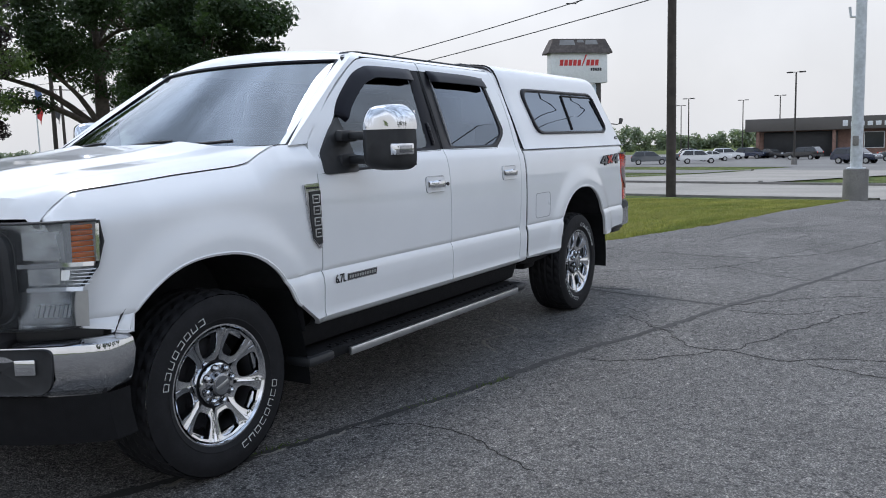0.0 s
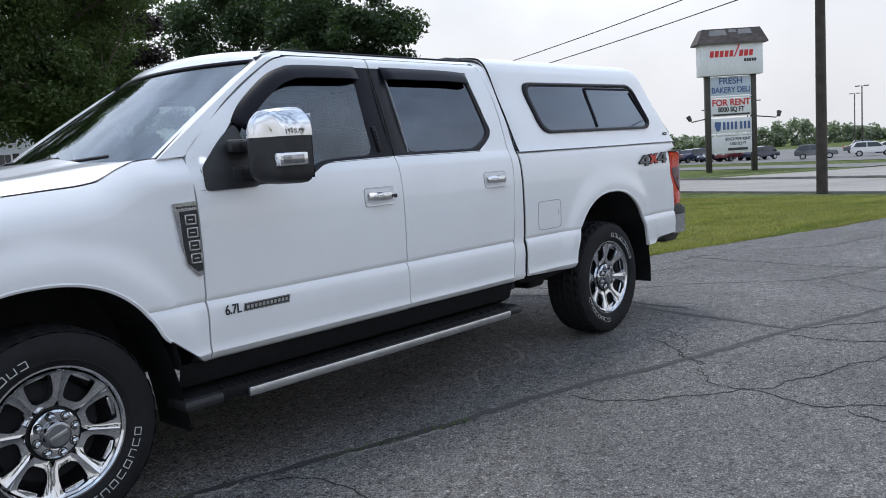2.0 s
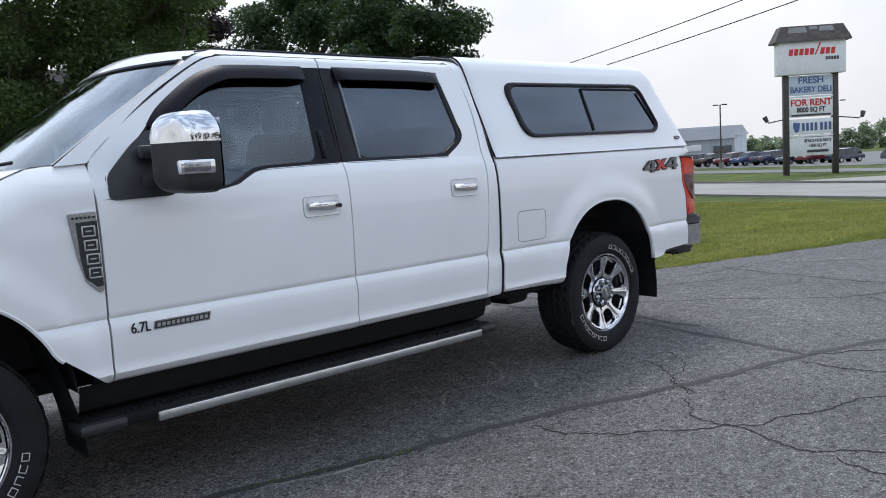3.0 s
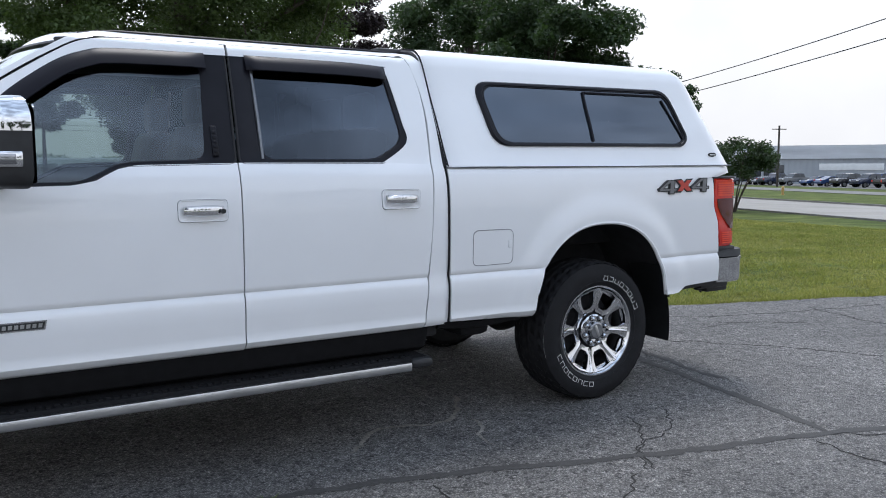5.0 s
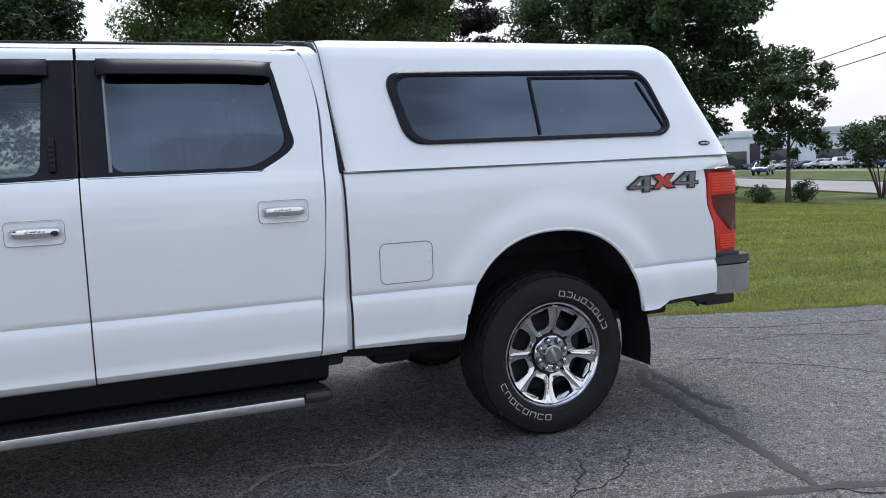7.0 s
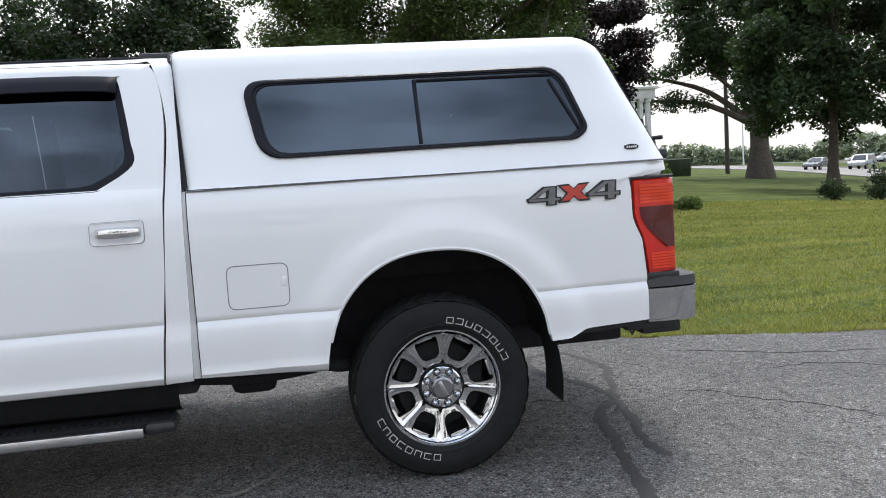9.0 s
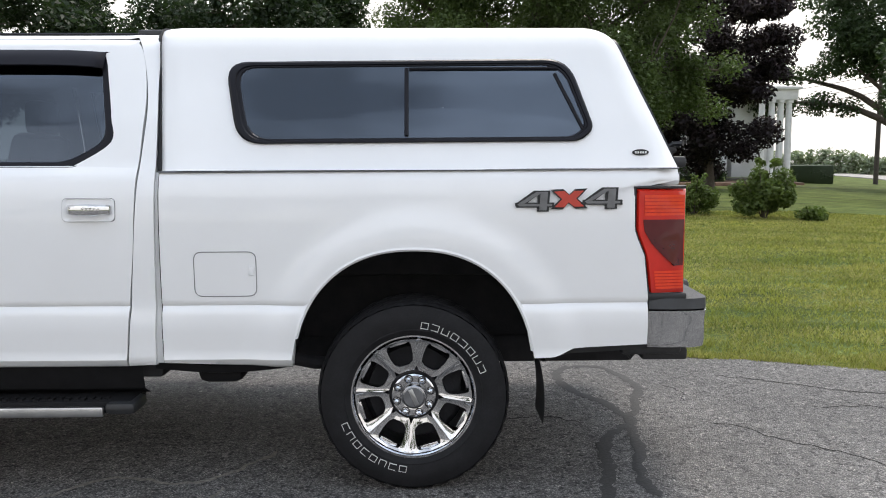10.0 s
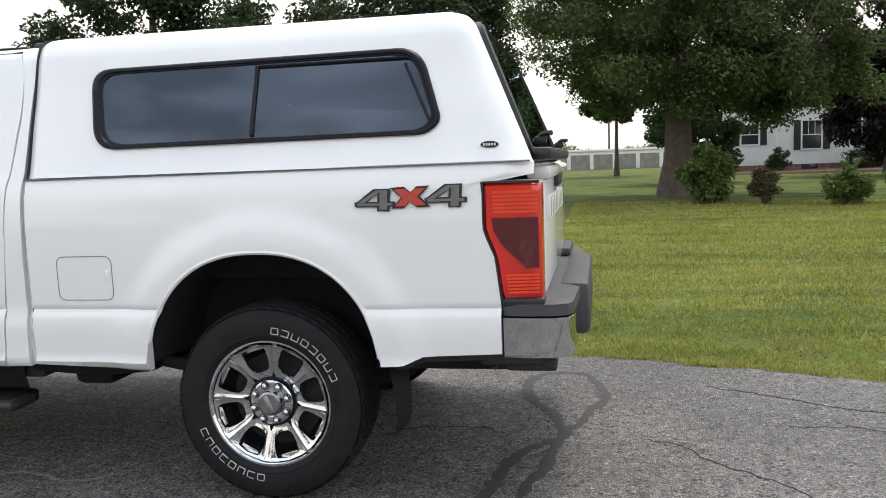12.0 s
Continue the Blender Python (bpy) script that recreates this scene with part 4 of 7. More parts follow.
for far in (False, True):
    bm = bmesh.new()
    rows = []
    for z in (0.868, 0.89, 0.95, 1.00, 1.05, 1.10, 1.14, 1.20, 1.27, 1.30, 1.308):
        e = 0.012 if z in (0.868, 1.308) else 0.0
        x0 = lampface(z)
        row = [(x0 + e, -0.030 + e, z), (x0 + 0.012, -0.050 + e, z), (1.06, -0.046 + e, z), (1.12, -0.036 + e, z), (1.148, -0.028 + e, z), (1.157, -0.012, z), (1.158, 0.10, z)]
        rows.append([(p[0], 2 * YC - p[1] if far else p[1], p[2]) for p in row])
    grid(bm, rows)
    tl = part("tail_lamp", bm, RED, truck, "red tail lamp with dark centre lens", 50)
    sg = (lambda y: 2 * YC - y) if far else (lambda y: y)
    bm = bmesh.new()
    rows = []
    for z in (0.985, 1.0, 1.03, 1.08, 1.13, 1.17, 1.18):
        x0 = lampface(z) + float(np.interp(z, [0.98, 1.03, 1.1, 1.18], [0.125, 0.072, 0.036, 0.030]))
        rows.append([(x0, sg(-0.052), z), (min(1.10, x0 + 0.06), sg(-0.051), z), (1.12, sg(-0.0395), z), (1.146, sg(-0.032), z)])
    grid(bm, rows)
    part("dark_lens", bm, DRED, tl, "dark red lens", 50)
    for z0, z1, k0 in ((1.195, 1.285, 0.035), (0.885, 0.965, 0.03)):
        bm = bmesh.new()
        for k in range(6):
            z = z0 + (z1 - z0) * (k + 0.5) / 6
            x0 = lampface(z) + k0
            h = (z1 - z0) / 6 * 0.36
            grid(bm, [[(x0, sg(-0.0525), zz), (1.06, sg(-0.050), zz), (1.12, sg(-0.040), zz), (1.146, sg(-0.033), zz)] for zz in (z - h, z + h)])
        part("lens_ribs", bm, ORED, tl, "ribbed orange-red lens")
    bm = bmesh.new()
    tube(bm, [(lampface(z) - 0.004, sg(-0.040), z) for z in (0.862, 0.90, 1.03, 1.10, 1.14, 1.315)] + [(1.06, sg(-0.04), 1.316), (1.15, sg(-0.025), 1.316)], 0.008, 6)
    box(bm, (1.08, sg(-0.0), 0.850), (0.17, 0.08, 0.034), 0.008)
    part("lamp_gasket", bm, BLACK, tl)
# rear bumper
bm = bmesh.new()
rows = []
plan = [(1.002, -0.035), (1.10, -0.045), (1.20, -0.038), (1.250, -0.015), (1.268, 0.03), (1.275, 0.20), (1.285, 0.44), (1.285, 2 * YC - 0.44), (1.275, 2 * YC - 0.2), (1.268, 2 * YC - 0.03), (1.25, 2 * YC + 0.015), (1.2, 2 * YC + 0.038), (1.002, 2 * YC + 0.035)]
for z, d in ((0.626, 0.02), (0.632, 0.004), (0.66, 0.0), (0.76, 0.0), (0.79, -0.004), (0.796, 0.006)):
    rows.append([(x - d * (1 if x > 1.2 else 0), y + d * (1 if y < YC else -1), z) for x, y in plan])
grid(bm, rows)
rb = part("rear_bumper", bm, CHROME, truck, "chrome rear bumper with scuffs and black step pads")
bm = bmesh.new()
for z, d in ((0.797, 0.0),):
    rows = [[(x + 0.002, y - 0.002 * (1 if y < YC else -1), 0.797) for x, y in plan], [(x, y, 0.842) for x, y in plan], [(min(x, 1.255) - 0.012, y + 0.02 * (1 if y < YC else -1), 0.85) for x, y in plan], [(1.03, y + 0.02 * (1 if y < YC else -1), 0.85) for x, y in plan]]
grid(bm, rows)
part("step_pad", bm, GREYPL, rb, "grey plastic step pad", 25)
bm = bmesh.new()
box(bm, (1.262, YC, 0.745), (0.13, 1.10, 0.235), 0.03)
box(bm, (1.15, 2 * YC - 0.24, 0.875), (0.12, 0.44, 0.05), 0.02)
box(bm, (1.24, YC, 0.60), (0.06, 0.10, 0.10), 0.01)
box(bm, (1.272, 1.42, 0.73), (0.03, 0.07, 0.06), 0.008)
part("plate_recess", bm, GREYPL, rb)
bm = bmesh.new()
box(bm, (1.03, 0.42, 0.615), (0.26, 0.84, 0.05), 0.015)
box(bm, (1.10, 0.10, 0.585), (0.20, 0.12, 0.055), 0.012)
tube(bm, [(0.93, 0.05, 0.60), (0.95, 0.05, 0.565), (0.975, 0.05, 0.60)], 0.008, 6)
part("hitch_beam", bm, BLACK, rb)
bm = bmesh.new()
grid(bm, [[(x, y, np.interp(x, [0.56, 0.66, 1.0], [0.60, 0.638, 0.655]) + dz) for x in span(0.565, 1.0, 8)] for y, dz in ((-0.022, 0.008), (-0.012, -0.035), (0.10, -0.06), (0.5, -0.05))])
both("lower_valance", bm, BLACK)

# wheel wells and underbody
for ax, zc, R in ((FW - 0.035, 0.54, 0.560), (RW + 0.008, 0.565, 0.555)):
    bm = bmesh.new()
    th = [radians(1 + 178 * k / 30) for k in range(31)]
    grid(bm, [[(ax + R * 1.0 * math.cos(a), y, zc + R * 0.94 * math.sin(a)) for a in th] for y in (-0.045, 0.12, 0.50)])
    f = [bm.verts.new((ax + R * math.cos(a), 0.50, zc + R * 0.94 * math.sin(a))) for a in th]
    bm.faces.new(f)
    both("wheel_well", bm, WELL)
for y in (0.55, 2 * YC - 0.55):
    bm = bmesh.new()
    box(bm, (-1.72, y, 0.52), (5.6, 0.10, 0.16), 0.02)
    part("chassis_rail", bm, WELL, truck)
for x in (FW, 0.0):
    bm = bmesh.new()
    tube(bm, [(x, y, 0.42) for y in (0.2, 0.75, 0.85, YC, 1.07, 1.17, 2 * YC - 0.2)], [0.055, 0.06, 0.13, 0.17, 0.13, 0.06, 0.055], 14)
    part("axle", bm, WELL, truck)
bm = bmesh.new()
box(bm, (-2.6, YC, 0.50), (0.8, 0.5, 0.20), 0.05)
part("transmission", bm, WELL, truck)
bm = bmesh.new()
tube(bm, [(-1.2, 0.35, 0.5), (-0.62, 0.18, 0.56), (-0.45, 0.2, 0.52), (-0.3, 0.3, 0.50), (0.3, 0.5, 0.5)], 0.03, 8)
part("exhaust_pipe", bm, WELL, truck)
bm = bmesh.new()
box(bm, (-0.84, 0.14, 0.520), (0.20, 0.22, 0.10), 0.04)
part("spring_bracket", bm, STEPBLACK, truck)
bm = bmesh.new()
grid(bm, [[(x, y, z - 0.015 * math.sin((x + 1.05) * 7)) for x in span(-1.10, -0.56, 10)] for y, z in ((-0.018, 0.580), (-0.004, 0.545), (0.05, 0.530), (0.45, 0.530))])
both("lower_pan", bm, STEPBLACK)
bm = bmesh.new()
rod(bm, (-1.4, YC, 0.47), (-0.2, YC, 0.44), 0.045)
part("driveshaft", bm, WELL, truck)

# running board
for far in (False, True):
    sg = (lambda y: 2 * YC - y) if far else (lambda y: y)
    bm = bmesh.new()
    for y, z, w, h in ((0.035, 0.398, 0.20, 0.06),):
        box(bm, (-2.36, sg(y), z), (2.34, w, h), 0.018)
    sb = part("running_board", bm, STEPBLACK, truck, "black running board with a steel edge")
    bm = bmesh.new()
    box(bm, (-2.27, sg(-0.079), 0.386), (1.94, 0.026, 0.044), 0.008)
    part("steel_edge", bm, STEEL, sb, "brushed steel edge strip")
    bm = bmesh.new()
    for k in range(64):
        box(bm, (-3.35 + 0.0325 * k, sg(-0.040 + 0.012 * (k % 2)), 0.430), (0.020, 0.03, 0.010), 0.0)
    part("tread_ribs", bm, STEPBLACK, sb)
    for x, w in ((-1.235, 0.13), (-3.46, 0.20)):
        bm = bmesh.new()
        box(bm, (x, sg(0.0), 0.396), (w, 0.17, 0.054), 0.022)
        part("end_cap", bm, BLACK, sb)
    for x in (-3.0, -2.2, -1.45):
        bm = bmesh.new()
        box(bm, (x, sg(0.20), 0.405), (0.10, 0.26, 0.03), 0.01)
        part("bracket", bm, BLACK, sb)
    bm = bmesh.new()
    grid(bm, [[(x, sg(y), z) for x in span(-3.52, -1.16, 10)] for y, z in ((0.0, 0.562), (0.008, 0.52), (0.03, 0.455), (0.10, 0.42))])
    part("rocker_panel", bm, STEPBLACK, truck)
# mud flaps
for x, zt, zb in ((-3.555, 0.77, 0.278), (0.555, 0.78, 0.300)):
    bm = bmesh.new()
    rows = []
    for k in range(9):
        t = k / 8
        z = zt + (zb - zt) * t
        xx = (x - 0.09 * (1 - t) ** 2 + 0.03 * t) if x < 0 else (x - 0.12 * (1 - t) ** 2 - 0.03 * t * t + 0.03)
        rows.append([(xx, y, z) for y in span(-0.052 + 0.0 * t, 0.22, 4)])
    grid(bm, rows)
    bmesh.ops.solidify(bm, geom=bm.faces, thickness=0.022)
    both("mud_flap", bm, BLACK)

# side glass, black pillars and visors
def pane(outline, off, bm=None, n=10):
    """A curved pane inside an outline of the side: a fan of rings."""
    b = bm or bmesh.new()
    c = np.mean(outline, 0)
    grid(b, [[(p[0], side_y(-2.2, p[1]) + off, p[1]) for p in (c + (np.array(q) - c) * k / n for q in outline)] for k in [n * (1 - j / n) for j in range(n)] + [0.02]], True)
    return b


win_f = rounded([(-3.20, 1.335), (-2.80, 1.335), (-2.64, 1.415), (-2.283, 1.430), (-2.255, 1.855), (-2.62, 1.862), (-2.80, 1.82), (-3.05, 1.655), (-3.18, 1.53)], 0.05)
win_r = rounded([(-2.015, 1.43), (-1.44, 1.43), (-1.285, 1.52), (-1.335, 1.86), (-2.015, 1.86)], 0.06)
dark_f = [(-3.340, 1.306), (-2.80, 1.312), (-2.63, 1.395), (-2.147, 1.405), (-2.135, 1.912), (-2.60, 1.908), (-2.78, 1.872), (-3.06, 1.70), (-3.33, 1.42)]
dark_r = [(-2.130, 1.405), (-1.40, 1.405), (-1.245, 1.50), (-1.30, 1.902), (-2.118, 1.912)]
for nm, dark, win, gm in (("front", dark_f, win_f, GLASS), ("rear", dark_r, win_r, TINTED)):
    bm = pane(win, 0.012)
    orient(bm, (0, -1, 0))
    both("window", bm, gm, "clear front door glass" if nm == "front" else "dark tinted rear door glass")
    # surround: from the dark outline to the glass
    ring_in = win
    ang = lambda p, c: math.atan2(p[1] - c[1], p[0] - c[0])  # noqa: E731
    c = np.mean(win, 0)
    dense = resample(list(rounded(dark, 0.03, 4)) + [rounded(dark, 0.03, 4)[0]], 6)[:-1]
    an = [ang(p, c) for p in dense]
    outer = []
    for q in ring_in:
        a = ang(q, c)
        j = min(range(len(dense)), key=lambda i: abs((an[i] - a + math.pi) % (2 * math.pi) - math.pi))
        outer.append(dense[j])
    bm = bmesh.new()
    yy = lambda p, o: (p[0], side_y(-2.2, p[1]) + o, p[1])  # noqa: E731
    grid(bm, [[yy(o, 0.010) for o in outer], [yy(o, 0.0035) for o in outer], [yy(np.array(o) * 0.15 + np.array(i) * 0.85, 0.0035) for o, i in zip(outer, ring_in)], [yy(i, 0.014) for i in ring_in]], True)
    both("window_surround", bm, TRIM)
    dl = resample(list(rounded(dark, 0.03, 4)) + [rounded(dark, 0.03, 4)[0]], 3)[:-1]
    bm = bmesh.new()
    tube(bm, [yy(p, 0.006) for p in dl], 0.006, 6, True)
    both("window_seal", bm, SEAL)
# rear door's fixed quarter strip
bm = bmesh.new()
tube(bm, [(-2.02, side_y(-2, z) + 0.006, z) for z in span(1.43, 1.86, 8)], 0.008, 6)
both("division_bar", bm, BADGE)
# smoked window visors
for line_ in ([(-3.105, 1.615), (-3.03, 1.700), (-2.86, 1.825), (-2.74, 1.878), (-2.62, 1.898), (-2.232, 1.902)], [(-2.045, 1.905), (-1.80, 1.905), (-1.50, 1.903), (-1.315, 1.893)]):
    bm = bmesh.new()
    c = resample(line_, 8, True)
    rows = []
    for i, p in enumerate(c):
        a, b = c[max(i - 1, 0)], c[min(i + 1, len(c) - 1)]
        t = (b - a) / np.linalg.norm(b - a)
        dn = np.array([t[1], -t[0]])
        e = min(1.0, 0.3 + min(i, len(c) - 1 - i) / 3)
        rows.append([(q[0], side_y(-2.2, q[1]) - o * e, q[1]) for q, o in ((p - dn * 0.008, 0.001), (p + dn * 0.005, 0.018), (p + dn * 0.030, 0.032), (p + dn * 0.062, 0.040), (p + dn * 0.066, 0.034))])
    grid(bm, rows)
    both("window_visor", bm, VISOR)
bm = bmesh.new()
box(bm, (-2.235, side_y(-2.2, 1.51) - 0.002, 1.51), (0.028, 0.014, 0.135), 0.005, Matrix.Translation((0, 0.0, 0)))
for k in range(5):
    box(bm, (-2.236, side_y(-2.2, 1.51) - 0.012, 1.465 + 0.021 * k), (0.016, 0.006, 0.012), 0.002)
for v in bm.verts:
    v.co.y += (v.co.z - 1.51) * 0.34
part("door_keypad", bm, TRIM, near_front_door, "small black keypad on the pillar")

# door handles
for dx, z0, par in ((-2.315, 1.205, near_front_door), (-1.335, 1.232, near_rear_door)):
    bm = bmesh.new()
    loop = rounded([(dx - 0.108, z0 - 0.048), (dx + 0.108, z0 - 0.048), (dx + 0.108, z0 + 0.048), (dx - 0.108, z0 + 0.048)], 0.022)
    grid(bm, [[(p[0], side_y(dx, p[1]) + o, p[1]) for p in (np.array((dx, z0)) + (q - np.array((dx, z0))) * s for q in loop)] for s, o in ((1.0, 0.0), (0.985, -0.006), (0.94, -0.006), (0.90, -0.003), (0.4, -0.002), (0.02, -0.002))], True)
    hd = part("handle_bezel", bm, PAINT, par)
    bm = bmesh.new()
    tube(bm, [(p[0], side_y(dx, p[1]) - 0.001, p[1]) for p in loop], 0.0016, 5, True)
    part("bezel_edge", bm, BADGE, par)
    bm = bmesh.new()
    rows = []
    for k in range(15):
        t = k / 14
        x = dx - 0.085 + 0.175 * t
        o = 0.012 + 0.036 * math.sin(math.pi * min(1, max(0, t * 1.02))) ** 0.6
        h = 0.014 + 0.005 * math.sin(math.pi * t)
        y = side_y(dx, z0) - o
        rows.append([(x, y + 0.012, z0 + h + 0.006), (x, y, z0 + h), (x, y - 0.004, z0 + 0.004), (x, y, z0 - h), (x, y + 0.012, z0 - h - 0.004)])
    grid(bm, rows, True)
    part("handle", bm, CHROME, par, "chrome door handle")
bm = bmesh.new()
rod(bm, (-2.238, -0.088, 1.203), (-2.238, -0.098, 1.203), 0.011)
part("lock_cylinder", bm, BLACK, near_front_door)
bm = bmesh.new()
box(bm, (-2.30, -0.096, 1.205), (0.03, 0.006, 0.012), 0.002)
part("handle_sensor", bm, BLACK, near_front_door)

# fuel door, badges
loop = rounded([(-0.910, 0.868), (-0.652, 0.868), (-0.652, 1.055), (-0.910, 1.055)], 0.035)
bm = bmesh.new()
tube(bm, [(p[0], side_y(-0.8, p[1]) + 0.0005, p[1]) for p in loop], 0.0022, 5, True)
part("fuel_door", bm, BADGE, truck, "flush fuel door outline")
bm = bmesh.new()
box(bm, (-0.672, side_y(-0.7, 0.98) - 0.001, 0.975), (0.022, 0.005, 0.04), 0.002)
part("fuel_door_catch", bm, PAINT, truck)


def flatshape(pts, y0, y1, bm=None):
    """A solid plate with the outline pts (x, z), from y0 out to y1."""
    b = bm or bmesh.new()
    f = [b.verts.new((p[0], y0, p[1])) for p in pts]
    r = [b.verts.new((p[0], y1, p[1])) for p in pts]
    b.faces.new(r)
    for i in range(len(pts)):
        b.faces.new((f[i], f[(i + 1) % len(pts)], r[(i + 1) % len(pts)], r[i]))
    return b


def four(x0, w, h, z0, grow=0.0):
    """The outline of a wide, slanted figure 4, as separate plates."""
    g = grow
    s = lambda u, v: (x0 + u * w, z0 + v * h)  # noqa: E731
    return [
        [s(-0.02 - g, 0.30 - g), s(0.02 - g, 0.20 - g), s(1.0 + g, 0.20 - g), s(1.0 + g, 0.36 + g), s(-0.02 - g, 0.36 + g)],
        [s(0.0 - g, 0.36), s(0.52 - g, 1.0 + g), s(0.74, 1.0 + g), s(0.20 + g, 0.36)],
        [s(0.60 - g, -0.02 - g), s(0.84 + g, -0.02 - g), s(0.88 + g, 1.0 + g), s(0.64 - g, 1.0 + g)],
    ]


fx = [(0.440, 0.145, 1.222, 0.078), (0.722, 0.148, 1.232, 0.080)]
bm = bmesh.new()
for x0, w, z0, h in fx:
    for k, pl in enumerate(four(x0, w, h, z0, 0.05)):
        flatshape(pl, -0.05, -0.0600 - 0.0003 * k, bm)
xx = [(0.578, 1.226), (0.628, 1.226), (0.652, 1.252), (0.680, 1.228), (0.733, 1.230), (0.690, 1.270), (0.730, 1.312), (0.680, 1.310), (0.655, 1.287), (0.630, 1.310), (0.575, 1.307), (0.618, 1.268)]
flatshape(xx, -0.05, -0.0598, bm)
bd = part("badge", bm, BLACK, truck, "four by four decal", 0)
for x0, w, z0, h in fx:
    bm = bmesh.new()
    for k, pl in enumerate(four(x0, w, h, z0, -0.015)):
        flatshape(pl, -0.058, -0.0620 - 0.0004 * k, bm)
    part("decal_figure", bm, BADGE, bd, "", 0)
bm = bmesh.new()
cx = np.mean(xx, 0)
flatshape([tuple(cx + (np.array(p) - cx) * 0.80) for p in xx], -0.058, -0.0622, bm)
part("decal_cross", bm, BADGERED, bd, "red cross of the decal", 0)
# fender badge: chrome frame with a black plaque and plain raised marks
bm = bmesh.new()
out = [(-3.515, 1.268), (-3.402, 1.272), (-3.398, 0.950), (-3.42, 0.945), (-3.468, 0.995), (-3.495, 1.10)]
flatshape(out, -0.03, -0.066, bm)
bmesh.ops.bevel(bm, geom=[e for e in bm.edges], offset=0.004, segments=2, affect="EDGES")
fbg = part("fender_badge", bm, CHROME, truck, "chrome fender vent badge with a black plaque", 30)
bm = bmesh.new()
flatshape([(-3.486, 1.232), (-3.404, 1.235), (-3.402, 0.972), (-3.425, 0.968), (-3.468, 1.008), (-3.480, 1.09)], -0.06, -0.070, bm)
part("plaque", bm, BLACK, fbg, "", 0)
bm = bmesh.new()
for k in range(4):
    z = 1.195 - 0.056 * k
    x = -3.441 + 0.004 * k
    for t_ in (-0.019, 0.019):
        box(bm, (x, -0.071, z + t_), (0.052 - 0.003 * k, 0.004, 0.006), 0.001)
    box(bm, (x - 0.024, -0.071, z), (0.006, 0.004, 0.040), 0.001)
    box(bm, (x + 0.024, -0.071, z), (0.006, 0.004, 0.040), 0.001)
    box(bm, (x, -0.071, z), (0.024, 0.004, 0.005), 0.001)
part("raised_mark", bm, STEEL, fbg)
bm = bmesh.new()
for k in range(6):
    box(bm, (-3.495 + 0.016 * k, -0.0675, 1.250), (0.010, 0.003, 0.009), 0.0)
part("name_mark", bm, BLACK, fbg)
# engine badge on the door
bm = bmesh.new()
flatshape([(-3.215, 0.752), (-2.958, 0.752), (-2.950, 0.790), (-3.207, 0.790)], -0.05, -0.062, bm)
eb = part("door_badge", bm, CHROME, near_front_door, "small chrome and black engine badge", 0)
bm = bmesh.new()
flatshape([(-3.209, 0.757), (-2.963, 0.757), (-2.957, 0.785), (-3.203, 0.785)], -0.05, -0.0635, bm)
part("badge_plate", bm, BLACK, eb, "", 0)
bm = bmesh.new()
for k in range(11):
    flatshape([(-3.198 + 0.0215 * k, 0.763), (-3.184 + 0.0215 * k, 0.763), (-3.182 + 0.0215 * k, 0.779), (-3.196 + 0.0215 * k, 0.779)], -0.06, -0.0650, bm)
part("badge_mark", bm, STEEL, eb, "", 0)
writing("6.7L", 0.062, pose(-3.268, -0.0640, 0.772, 90, 0, 0) @ Matrix.Shear("XY", 4, (0.25, 0)), BLACK, eb, "size_mark", bold=0.0008, squeeze=0.80)

